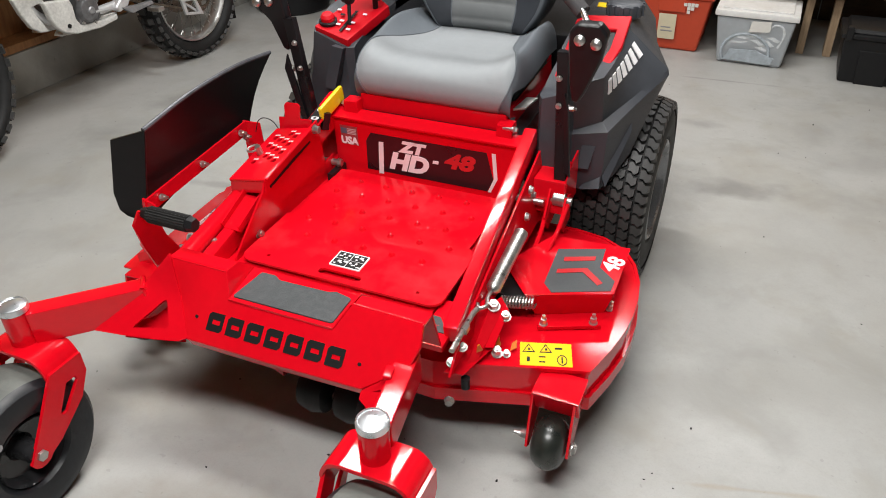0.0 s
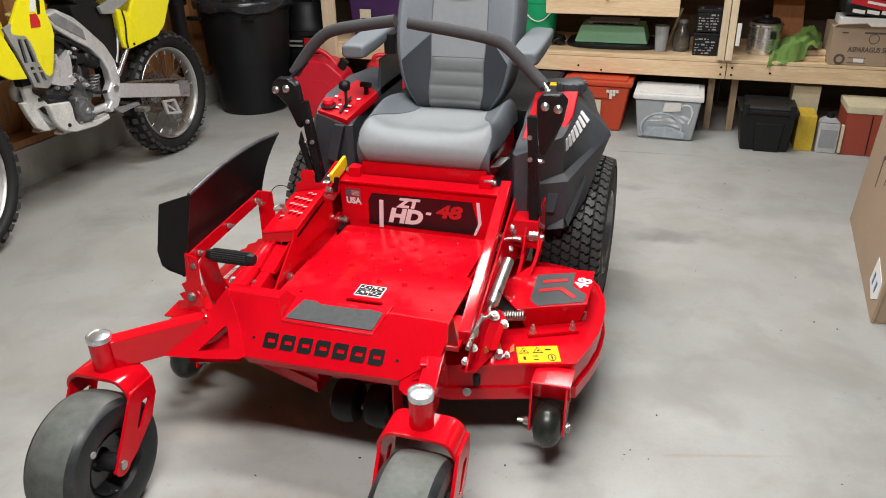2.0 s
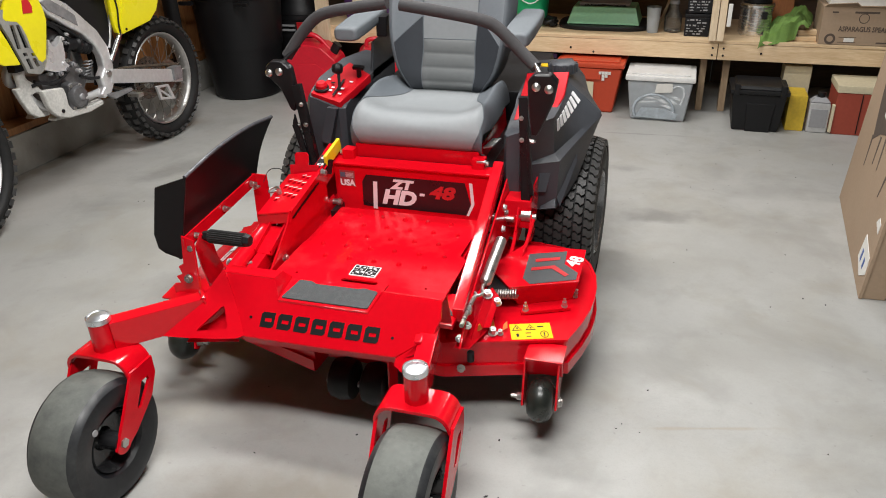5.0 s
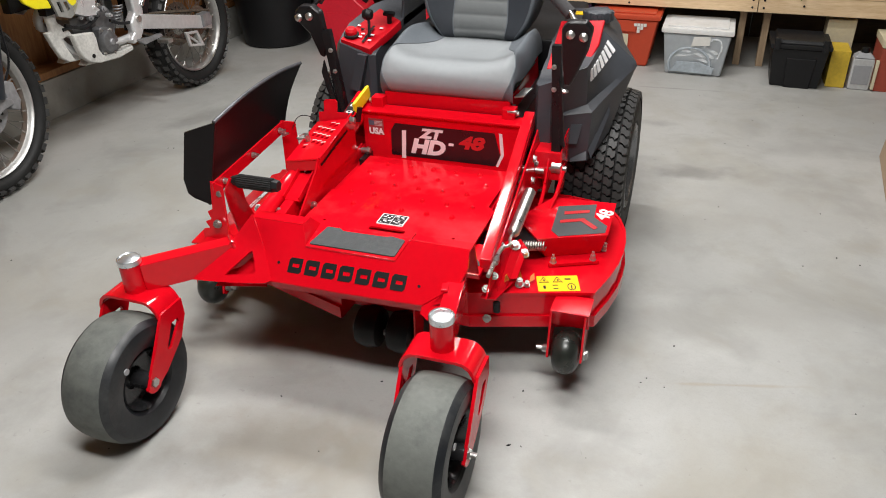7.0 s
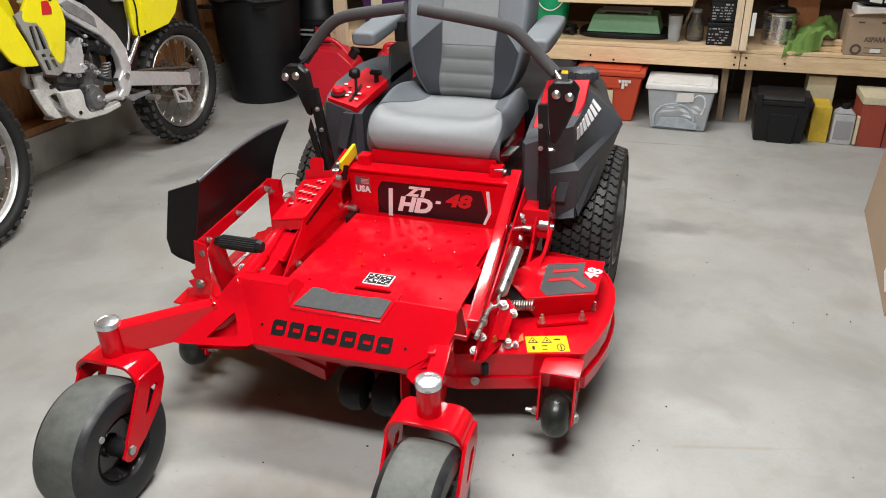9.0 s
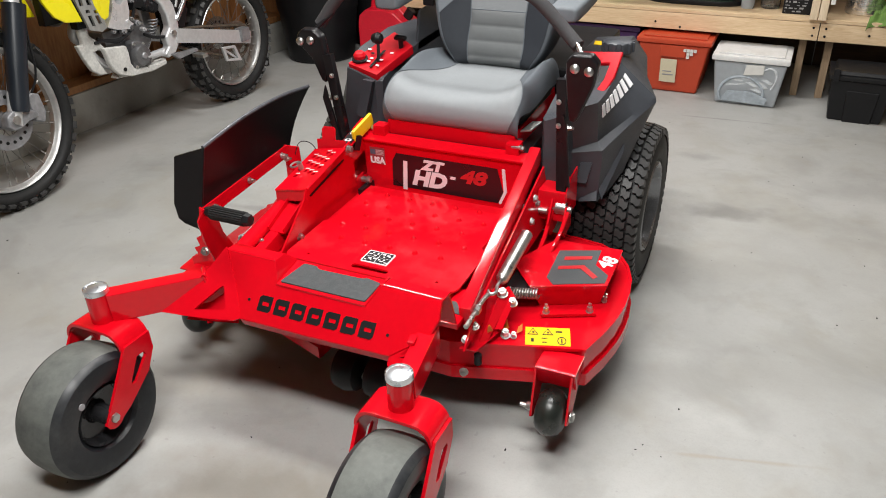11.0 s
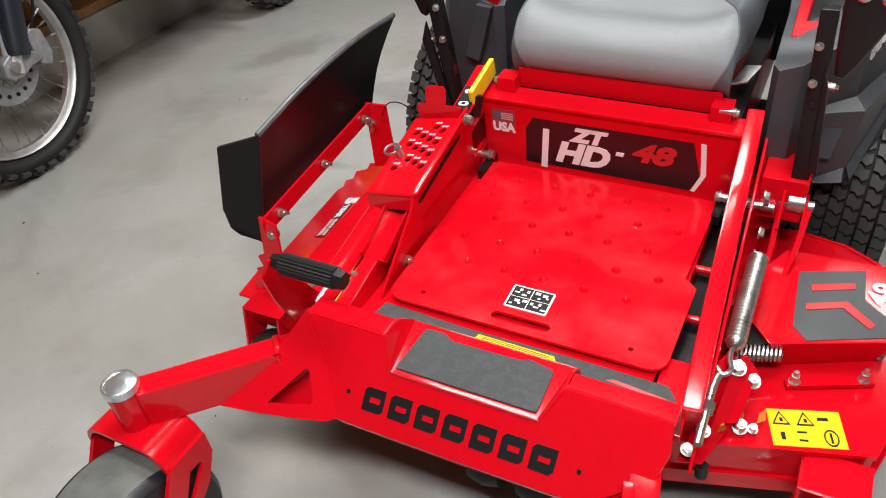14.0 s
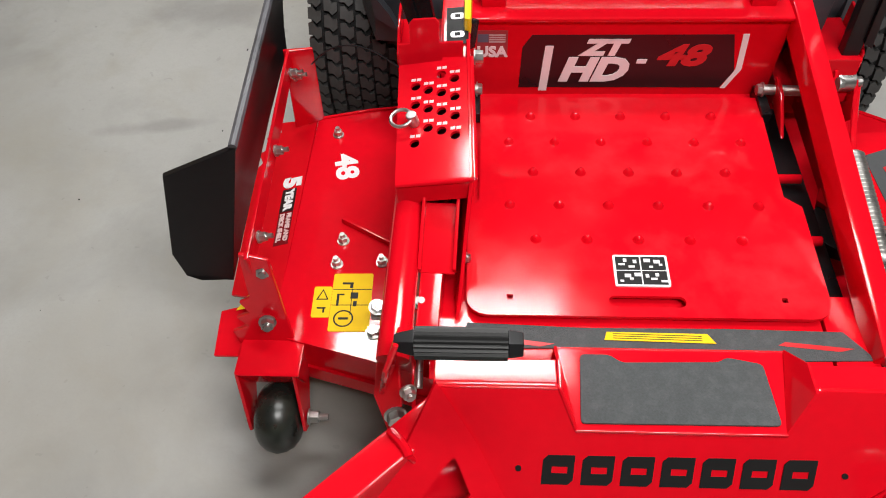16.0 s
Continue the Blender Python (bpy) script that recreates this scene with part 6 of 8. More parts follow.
# the backrest: u across, v upwards
def back(u, v):
    a = abs(u)
    z = 0.665 + 0.62 * v
    w = float(spline([(0.13,), (0.188,), (0.213,), (0.222,), (0.221,), (0.208,), (0.184,), (0.14,)], v)[0])
    y = 1.095 + 0.15 * v + 0.05 * max(0, 1 - v / 0.06) ** 2 + 0.05 * max(0, 1 - (1 - v) / 0.08) ** 2
    wing = 0.05 * max(0, (a - 0.38) / 0.4) ** 1.5 if a < 0.78 else 0.05
    wing *= math.sin(math.pi * min(1, v * 1.05 + 0.1))
    if a > 0.82:
        t = (a - 0.82) / 0.18 * math.pi / 2
        x = w * (0.9 + 0.1 * math.sin(t))
        y += (1 - math.cos(t)) * 0.085
    else:
        x = w * 0.9 * a / 0.82
    if a < lumbar(v) and v < 0.3:
        y -= 0.0045 * abs(math.sin(v / 0.3 * math.pi * 4)) ** 0.5 * min(1, (lumbar(v) - a) / 0.05)
    return (SX + math.copysign(x, u), y - wing, z)


def patch(fn, u0, u1, v0, v1, nu=18, nv=40, bulge=0.0):
    """A piece of a surface between two lines of u; v0 and v1 may change with u."""
    bm = bmesh.new()
    g = []
    for j in range(nv + 1):
        row = []
        for i in range(nu + 1):
            s = i / nu
            if callable(u0):
                v = v0 + (v1 - v0) * j / nv
                u = u0(v) + (u1(v) - u0(v)) * s
            else:
                u = u0 + (u1 - u0) * s
                a = v0(u) if callable(v0) else v0
                c = v1(u) if callable(v1) else v1
                v = a + (c - a) * j / nv
            row.append(bm.verts.new(fn(u, v)))
        g.append(row)
    for j in range(nv):
        for i in range(nu):
            bm.faces.new((g[j][i], g[j][i + 1], g[j + 1][i + 1], g[j + 1][i]))
    return bm


def ub(v):
    return float(spline([(0.8,), (0.8,), (0.84,), (0.9,), (0.9,), (0.78,), (0.62,), (0.53,), (0.5,)], v)[0])


part("cushion_centre", patch(cushion, lambda v: -ub(v), ub, 0, 1, 30, 50), VINYL_LIGHT, seat, "smooth light grey vinyl cushion", 60)
for s in (-1, 1):
    part("cushion_bolster", patch(cushion, lambda v: s * ub(v), lambda v: s * 1.0, 0, 1, 18, 50), VINYL_MID, seat, "mid-grey vinyl side bolster", 60)
    part("cushion_seam", sweep([cushion(s * ub(v), v) for v in np.linspace(0, 1, 50)], 0.0022, 6, 0), VINYL_MID, seat)
part("seat_pan", box(SX - 0.19, SX + 0.19, 0.8, 1.13, 0.565, 0.62, 0.008), BLACK_PLASTIC, seat)
part("seat_side", box(SX - 0.205, SX + 0.205, 0.8, 1.14, 0.6, 0.64, 0.02), BLACK_PLASTIC, seat)


def dark_top(u):
    return 0.42 - 0.14 * (abs(u) - 0.4) / 0.42


RIBBED = mat("ribbed_grey_vinyl", (0.13, 0.138, 0.14), 0.55, var=0.06, bump=0.35, bump_scale=520)
part("lumbar_panel", patch(back, lambda v: -lumbar(v), lumbar, 0, 0.3, 20, 40), RIBBED, seat, "ribbed grey lumbar panel", 60)
part("backrest_centre", patch(back, -0.4, 0.4, 0.3, 1, 20, 40), VINYL_LIGHT, seat, "light grey vinyl backrest", 60)
for s in (-1, 1):
    part("backrest_panel", patch(back, lambda v: s * lumbar(v), lambda v: s * 0.8, 0, 0.2867, 14, 26), VINYL_DARK, seat, "dark grey vinyl side panel", 60)
    part("backrest_panel", patch(back, s * 0.4, s * 0.8, 0.2867, dark_top, 14, 12), VINYL_DARK, seat, "dark grey vinyl side panel", 60)
    part("backrest_wing", patch(back, s * 0.4, s * 0.8, dark_top, 1, 14, 40), VINYL_WING, seat, "pale blue-grey vinyl wing", 60)
    part("backrest_side", patch(back, s * 0.8, s * 1.0, 0, 1, 10, 50), VINYL_MID, seat, "mid-grey vinyl edge", 60)
    part("backrest_seam", sweep([back(s * lumbar(v), v) for v in np.linspace(0, 1, 40)], 0.002, 6, 0), VINYL_MID, seat)
    part("backrest_seam", sweep([back(s * u, dark_top(u)) for u in np.linspace(0.4, 0.8, 16)] + [back(s * 0.8, v) for v in np.linspace(dark_top(0.8), 0, 16)], 0.0016, 6, 0), VINYL_MID, seat)
part("backrest_seam", sweep([back(u, 0.3) for u in np.linspace(-0.4, 0.4, 20)], 0.0018, 6, 0), VINYL_MID, seat)
bs = []
for v in np.linspace(0.02, 0.98, 20):
    w = abs(back(1, v)[0] - SX - 0.012) * 0.97
    yb, zb = back(1, v)[1], back(1, v)[2]
    bs.append([(SX - w, yb, zb), (SX + w, yb, zb), (SX + w * 0.9, yb + 0.05, zb), (SX - w * 0.9, yb + 0.05, zb)])
part("backrest_shell", loft(bs), BLACK_PLASTIC, seat)
bmk = face_pose((SX, 1.184, 1.075), (1, 0, 0), (0, -1, 0.24))
part("seat_badge", plate_on(bmk, -0.045, 0.045, -0.03, 0.05, 0.004, 0.014), WHITE_INK, seat, "white badge with a red border")
part("badge_border", plate_on(bmk, -0.037, 0.037, -0.022, 0.05, 0.005, 0.011), RED_INK, seat)
part("badge_field", plate_on(bmk, -0.025, 0.025, -0.012, 0.05, 0.006, 0.008), WHITE_INK, seat)
for s in (-1, 1):
    rr = []
    for y, w, h in ((0.945, 0.03, 0.016), (0.953, 0.04, 0.025), (0.972, 0.044, 0.028), (1.06, 0.047, 0.028), (1.16, 0.046, 0.026), (1.24, 0.04, 0.022)):
        rr.append([(SX - 0.016 + (0.285 if s > 0 else -0.287) + w * math.copysign(abs(math.cos(t)) ** 0.5, math.cos(t)), y, 0.891 + (y - 0.93) * 0.1 + 0.88 * h * math.copysign(abs(math.sin(t)) ** 0.5, math.sin(t))) for t in np.linspace(0, 2 * math.pi, 24, endpoint=False)])
    part("armrest", loft(rr), VINYL_ARM, seat, "padded mid-grey armrest", 50)
    part("armrest_hinge", box(SX + s * 0.25 - 0.02, SX + s * 0.25 + 0.02, 1.14, 1.22, 0.85, 0.92, 0.006), BLACK_PLASTIC, seat)
seat.parent = mower
seat.matrix_parent_inverse = mower.matrix_world.inverted()

# ---- the dirt bike ----
PLACE = affine(x0=-0.045, yy=1.022, zz=1.02)
CASE_DARK = mat("dark_engine_case", (0.17, 0.17, 0.175), 0.4, metal=0.6, var=0.3, scale=20, bump=0.4, bump_scale=150)
ALU_RIM = mat("polished_rim", (0.52, 0.515, 0.5), 0.36, metal=0.8, var=0.15, scale=14)
CHAIN_STEEL = mat("oily_chain_steel", (0.16, 0.13, 0.1), 0.45, metal=0.6, var=0.4, scale=60)
FORK_GUARD = mat("blue_black_plastic", (0.012, 0.016, 0.022), 0.35, var=0.1)
bike = thing("dirt_bike", -2.03, 1.45, 0, "yellow and white dirt bike with knobbly tyres beside the curb", "motorcycle")
BXC = -2.03


def bike_wheel(y, r, w, rim_r, spokes, side):
    a = thing("spoked_wheel", BXC, y, r)
    m = Matrix.Translation((BXC, y, r)) @ AX
    prof = [(rim_r + 0.004 + (r - 0.012 - rim_r) * (0.5 - 0.5 * math.cos(t)) / 1.0, w / 2 * math.sin(t)) for t in np.linspace(0, 2 * math.pi, 19)]
    tyre = part("tyre", lathe(prof, 56, m), TYRE, a, "black knobbly off-road tyre")
    bm = bmesh.new()
    n = 42
    for k in range(n):
        rows = ((-0.34, 0.3), (0.34, 0.3), (-0.8, 0.2), (0.8, 0.2)) if k % 2 else ((0.0, 0.42), (-0.72, 0.22), (0.72, 0.22))
        for u, du in rows:
            t0, t1 = 2 * math.pi * (k - 0.29) / n, 2 * math.pi * (k + 0.29) / n
            vs = []
            for h in (-0.006, 0.015):
                for uu, t in ((u - du / 2, t0), (u + du / 2, t0), (u + du / 2, t1), (u - du / 2, t1)):
                    ang = uu * 1.35
                    rc = (rim_r + r - 0.008) / 2
                    rad = (r - 0.012 - rim_r) / 2
                    rr = rc + (rad + h) * math.cos(ang)
                    vs.append(bm.verts.new((rr * math.cos(t), rr * math.sin(t), (w / 2 + h) * math.sin(ang))))
            for f in ((4, 5, 6, 7), (0, 1, 5, 4), (1, 2, 6, 5), (2, 3, 7, 6), (3, 0, 4, 7)):
                bm.faces.new([vs[i] for i in f])
    bmesh.ops.transform(bm, matrix=m, verts=bm.verts)
    tagged(part("knob", bm, TREAD, tyre, angle=20), kind="stuff")
    rw = w * 0.3
    part("rim", lathe([(rim_r + 0.006, -rw), (rim_r + 0.003, -rw - 0.003), (rim_r - 0.003, -rw), (rim_r - 0.008, -rw * 0.7), (rim_r - 0.015, -rw * 0.4), (rim_r - 0.015, rw * 0.4), (rim_r - 0.008, rw * 0.7), (rim_r - 0.003, rw), (rim_r + 0.003, rw + 0.003), (rim_r + 0.006, rw)], 56, m), ALU_RIM, a, "scratched aluminium rim")
    part("hub", lathe([(0, -0.06), (0.03, -0.06), (0.034, -0.045), (0.022, -0.03), (0.022, 0.03), (0.034, 0.045), (0.03, 0.06), (0, 0.06)], 24, m), ALU_CAST, a)
    bits = []
    for k in range(spokes):
        t = 2 * math.pi * k / spokes
        d = 0.32 if k % 4 < 2 else -0.32
        s = 1 if k % 2 else -1
        p0 = m @ Vector((0.03 * math.cos(t + d * 3), 0.03 * math.sin(t + d * 3), s * 0.042))
        p1 = m @ Vector(((rim_r - 0.018) * math.cos(t), (rim_r - 0.018) * math.sin(t), s * 0.008))
        bits.append(cyl(p0, p1, 0.0015, seg=5))
        part("spoke_nipple", cyl(p1, p1 + (p0 - p1).normalized() * 0.022, 0.0042, 0.003, seg=6), ZINC, a)
    tagged(part("spoke", merge(*bits), SPOKE, a), kind="stuff")
    disc = m @ Matrix.Translation((0, 0, 0.07 * side))
    part("brake_disc", lathe([(0.06, 0), (0.118, 0), (0.118, 0.004), (0.06, 0.004), (0.06, 0)], 40, disc), ALU_CAST if side > 0 else CHAIN_STEEL, a)
    for k in range(18):
        q = disc @ Vector((0.09 * math.cos(k * 0.349), 0.09 * math.sin(k * 0.349), -0.001))
        part("disc_hole", cyl(q, q + Vector((0.0065, 0, 0)), 0.007, seg=10), BLACK_INK, a)
    a.parent = bike
    a.matrix_parent_inverse = bike.matrix_world.inverted()


bike_wheel(2.2, 0.335, 0.118, 0.245, 36, -1)
NX = -1.915   # near side
GRILLE_GREY = mat("dusty_grey_plastic", (0.24, 0.235, 0.22), 0.6, var=0.2, scale=20)
SCUFFED = mat("scuffed_white_plastic", (0.52, 0.51, 0.48), 0.55, var=0.25, scale=18, fine=90, bump=0.15, bump_scale=150)


def bp(*yz, x=NX):
    return [(x, y, z) for y, z in yz]


def bslab(q, thick, b=0.006, seg=2, s=1):
    """A plate on the bike's side, its face towards s in x whichever way its outline runs."""
    area = sum(p[1] * r[2] - r[1] * p[2] for p, r in zip(q, q[1:] + q[:1]))
    return slab(q if area * s > 0 else q[::-1], thick, b, seg)



part("swingarm", beam((NX - 0.01, 1.704, 0.473), (NX - 0.01, 2.261, 0.342), 0.032, 0.07, 0.008), ALU, bike, "flat aluminium swingarm")
part("swingarm", beam((-2.135, 1.74, 0.46), (-2.135, 2.27, 0.325), 0.032, 0.075, 0.008), ALU, bike)
part("chain_guide", holed(bp((1.992, 0.349), (2.095, 0.336), (2.137, 0.244), (2.012, 0.27), x=NX + 0.012), bp((2.017, 0.334), (2.082, 0.325), (2.108, 0.262), (2.027, 0.279), x=NX + 0.012), 0.015, 0.002), ALU, bike)
part("chain_guide_brace", beam((NX + 0.006, 2.013, 0.336), (NX + 0.006, 2.117, 0.258), 0.01, 0.012, 0.002), ALU, bike)
part("axle_block", box(NX - 0.03, NX + 0.02, 2.17, 2.24, 0.335, 0.405, 0.005), ALU_CAST, bike)
sp_m = Matrix.Translation((-1.96, 2.2, 0.335)) @ AX
teeth = [(r_ * math.cos(k * math.pi / 48), r_ * math.sin(k * math.pi / 48)) for k in range(96) for r_ in ((0.1, 0.106)[k % 2],)]
wins = [[(r_ * math.cos(radians(a_)), r_ * math.sin(radians(a_))) for r_, a_ in ((0.055, k * 60 + 8), (0.055, k * 60 + 30), (0.055, k * 60 + 52), (0.086, k * 60 + 52), (0.086, k * 60 + 30), (0.086, k * 60 + 8))] for k in range(6)]
part("sprocket", cut_plate([sp_m @ Vector((a_, b_, 0)) for a_, b_ in teeth], [[sp_m @ Vector((a_, b_, 0)) for a_, b_ in w_] for w_ in wins], 0.005), CHAIN_STEEL, bike, "oily dark steel sprocket")
part("chain", sweep([(-1.955, 2.28, 0.4), (-1.955, 1.75, 0.5), (-1.955, 1.66, 0.45), (-1.955, 1.75, 0.4), (-1.955, 2.2, 0.23), (-1.955, 2.3, 0.3), (-1.955, 2.28, 0.4)], 0.008, 6, 2), CHAIN_STEEL, bike)
for s in (-1, 1):
    x = BXC + s * 0.1
    spar = [(1.351, 0.885), (1.429, 0.9), (1.528, 0.849), (1.598, 0.784), (1.682, 0.701), (1.73, 0.618), (1.742, 0.533), (1.73, 0.445), (1.69, 0.396), (1.634, 0.378), (1.612, 0.405), (1.65, 0.434), (1.638, 0.48), (1.676, 0.52), (1.672, 0.58), (1.645, 0.636), (1.585, 0.7), (1.505, 0.748), (1.41, 0.815)]
    part("frame_spar", bslab(bp(*spar, x=x + s * 0.015), 0.05, 0.014, 3, s=s), ALU_FRAME, bike, "cast aluminium frame spar", 60)
    cast = [(1.372, 0.876), (1.42, 0.885), (1.5, 0.835), (1.556, 0.792), (1.563, 0.742), (1.5, 0.782), (1.405, 0.838)]
    part("spar_casting", bslab(bp(*cast, x=x + s * 0.02), 0.012, 0.004, s=s), ALU_CAST, bike, "rougher grey casting on the spar")
    part("pivot_bolt", cyl((x + s * 0.012, 1.69, 0.49), (x + s * 0.024, 1.69, 0.49), 0.016, seg=16, b=0.002), ZINC, bike)
    if s > 0:
        part("frame_cradle", sweep([(x - s * 0.03, 1.33, 0.86), (x - s * 0.03, 1.2, 0.62), (x - s * 0.03, 1.22, 0.47), (x - s * 0.03, 1.36, 0.4), (x - s * 0.02, 1.64, 0.41)], 0.018, 12, 3), ALU, bike)
    sp = [(1.875, 0.825), (1.908, 0.872), (2.001, 0.932), (2.046, 0.985), (2.28, 0.985), (2.235, 0.894), (2.122, 0.721), (2.054, 0.677), (1.83, 0.652), (1.825, 0.7)]
    part("side_panel", bslab(bp(*sp, x=x + s * 0.035), 0.02, 0.008, s=s), YELLOW_BIKE, bike, "bright yellow side panel")
    part("side_panel", bslab(bp((1.79, 0.852), (1.872, 0.823), (1.822, 0.7), (1.826, 0.655), (1.795, 0.665), (1.785, 0.71), x=x + s * 0.03), 0.02, 0.006, s=s), YELLOW_BIKE, bike)
    part("panel_edge", sweep(bp((1.82, 0.84), (1.83, 0.78), (1.812, 0.7), (1.815, 0.66), x=x + s * 0.034), 0.004, 8, 2), BLACK_PLASTIC, bike)
    part("side_strip", bslab(bp((1.684, 0.873), (1.86, 0.918), (2.043, 0.975), (2.003, 0.938), (1.901, 0.878), (1.775, 0.829), (1.7, 0.838), x=x + s * 0.022), 0.02, 0.006, s=s), GRILLE_GREY, bike, "dull grey plastic strip under the seat")
    part("panel_screw", cyl((x + s * 0.03, 1.86, 0.672), (x + s * 0.038, 1.86, 0.672), 0.007, seg=12), BLACK_PAINT, bike)
    sh = [(1.2, 0.96), (1.26, 1.003), (1.28, 1.044), (1.353, 1.036), (1.338, 0.9), (1.352, 0.85), (1.355, 0.805), (1.324, 0.715), (1.298, 0.65), (1.272, 0.638), (1.254, 0.654), (1.231, 0.709), (1.225, 0.757), (1.212, 0.802), (1.195, 0.823), (1.14, 0.837), (1.127, 0.85), (1.142, 0.886)]
    wing_ = [(1.0, 0.99), (1.05, 0.904), (1.085, 0.844), (1.12, 0.759), (1.154, 0.657), (1.068, 0.671), (1.021, 0.702), (0.986, 0.763), (0.95, 0.86)]
    part("shroud_wing", bslab(bp(*wing_, x=x + s * 0.055), 0.018, 0.008, s=s), YELLOW_BIKE, bike)
    part("radiator_shroud", bslab(bp(*sh, x=x + s * 0.05), 0.02, 0.009, s=s), YELLOW_BIKE, bike, "bright yellow radiator shroud")
    part("shroud_badge", bslab(bp((1.235, 0.852), (1.285, 0.848), (1.29, 0.872), (1.278, 0.905), (1.245, 0.905), x=x + s * 0.0525), 0.003, 0, s=s), RED_INK, bike, "plain red mark")
    part("shroud_stripe", bslab(bp((1.25, 0.915), (1.276, 0.912), (1.3, 0.99), (1.276, 1.02), x=x + s * 0.0525), 0.003, 0, s=s), WHITE_PLASTIC, bike)
    part("shroud_stripe", bslab(bp((1.285, 0.9), (1.3, 0.9), (1.33, 1.02), (1.305, 1.0), x=x + s * 0.0525), 0.003, 0, s=s), BLACK_INK, bike)
    gr = [(1.147, 0.885), (1.214, 0.819), (1.231, 0.798), (1.242, 0.718), (1.271, 0.65), (1.273, 0.607), (1.246, 0.596), (1.182, 0.616), (1.174, 0.649), (1.136, 0.769), (1.098, 0.87)]
    slots = [[(1.154, 0.821), (1.174, 0.817), (1.179, 0.719), (1.161, 0.718)], [(1.185, 0.815), (1.202, 0.812), (1.222, 0.715), (1.2, 0.715)], [(1.182, 0.7), (1.203, 0.698), (1.205, 0.685), (1.186, 0.684)],
             [(1.223, 0.691), (1.242, 0.69), (1.246, 0.674), (1.228, 0.676)], [(1.189, 0.674), (1.207, 0.673), (1.218, 0.627), (1.201, 0.626)], [(1.225, 0.669), (1.244, 0.667), (1.255, 0.631), (1.237, 0.628)]]
    part("radiator_grille", cut_plate(bp(*gr, x=x + s * 0.036), [bp(*q, x=x + s * 0.036) for q in slots], 0.012), GRILLE_GREY, bike, "dusty grey slotted radiator guard")
    part("radiator", box(x - 0.03, x + 0.015, 1.15, 1.262, 0.62, 0.8, 0.006), BLACK_PLASTIC, bike)
    if s > 0:
        sk = [(1.244, 0.522), (1.373, 0.504), (1.381, 0.474), (1.381, 0.421), (1.4, 0.389), (1.528, 0.381), (1.6, 0.386), (1.6, 0.362), (1.499, 0.352), (1.369, 0.362), (1.311, 0.382), (1.278, 0.41), (1.258, 0.454), (1.251, 0.494)]
        part("skid_guard", bslab(bp(*sk, x=x + s * 0.03), 0.03, 0.01, 3), SCUFFED, bike, "scuffed white plastic skid guard")
        part("guard_screw", cyl((x + 0.03, 1.335, 0.405), (x + 0.034, 1.335, 0.405), 0.009, seg=12), BLACK_PAINT, bike)
        arm = [(1.162, 0.638), (1.202, 0.617), (1.22, 0.576), (1.263, 0.54), (1.288, 0.503), (1.27, 0.5), (1.247, 0.511), (1.219, 0.506), (1.227, 0.473), (1.252, 0.428), (1.269, 0.397), (1.227, 0.404), (1.187, 0.433), (1.159, 0.492), (1.139, 0.554), (1.17, 0.551), (1.171, 0.575)]
        part("frame_guard", bslab(bp(*arm, x=x - s * 0.005), 0.025, 0.008, 3), SCUFFED, bike, "scuffed white frame guard")
    sk = [(1.316, 0.361), (1.416, 0.351), (1.634, 0.361), (1.634, 0.381), (1.475, 0.391), (1.376, 0.416)]
    part("skid_guard", bslab(bp(*sk, x=x - s * 0.01), 0.05, 0.006, s=s), SCUFFED, bike)
# the front wheel and its fork lean a little towards the wall
BIKE = PLACE
PLACE = BIKE @ Matrix.Translation((-1.964, 0.692, 0.364)) @ Matrix.Rotation(0.047, 4, "Z") @ Matrix.Rotation(-0.12, 4, "Y") @ Matrix.Translation((-BXC, -0.692, -0.364))
bike_wheel(0.692, 0.364, 0.098, 0.284, 36, 1)
for s in (-1, 1):
    x = BXC + s * 0.105
    part("fork_leg", cyl((x, 0.7, 0.34), (x, 1.02, 1.12), 0.028, seg=20), ALU, bike)
    part("fork_guard", sweep([(x + s * 0.008, 0.732, 0.385), (x + s * 0.008, 0.8, 0.57), (x + s * 0.008, 0.88, 0.77)], lambda t: 0.037 + 0.008 * t, 16, 2), FORK_GUARD, bike, "black plastic fork guard")
    foot = [(0.655, 0.345), (0.665, 0.385), (0.7, 0.4), (0.745, 0.4), (0.8, 0.365), (0.805, 0.345), (0.75, 0.34), (0.71, 0.325), (0.675, 0.325)]
    part("fork_foot", bslab(bp(*foot, x=x + s * 0.022), 0.045, 0.008, 3, s=s), ALU_CAST, bike, "cast silver axle clamp")
    part("axle_nut", cyl((x + s * 0.022, 0.692, 0.364), (x + s * 0.034, 0.692, 0.364), 0.018, seg=6), ZINC, bike)
guard = [(0.79, 0.33), (0.785, 0.42), (0.81, 0.44), (0.845, 0.425), (0.85, 0.35), (0.83, 0.31)]
part("brake_caliper", bslab(bp(*guard, x=BXC + 0.115), 0.045, 0.009, 3), ALU_CAST, bike, "grey brake caliper")
part("brake_hose", sweep([(BXC + 0.1, 0.82, 0.43), (BXC + 0.115, 0.87, 0.5), (BXC + 0.115, 0.88, 0.6), (BXC + 0.1, 0.92, 0.75), (BXC + 0.07, 1.0, 1.0)], 0.0045, 8, 3), BLACK_PLASTIC, bike)
PLACE = BIKE
part("front_fender", slab([(-2.1, 0.35, 0.86), (-1.96, 0.35, 0.86), (-1.95, 0.75, 0.93), (-1.95, 1.1, 0.88), (-2.11, 1.1, 0.88), (-2.11, 0.75, 0.93)], 0.01, 0.004), YELLOW_BIKE, bike)
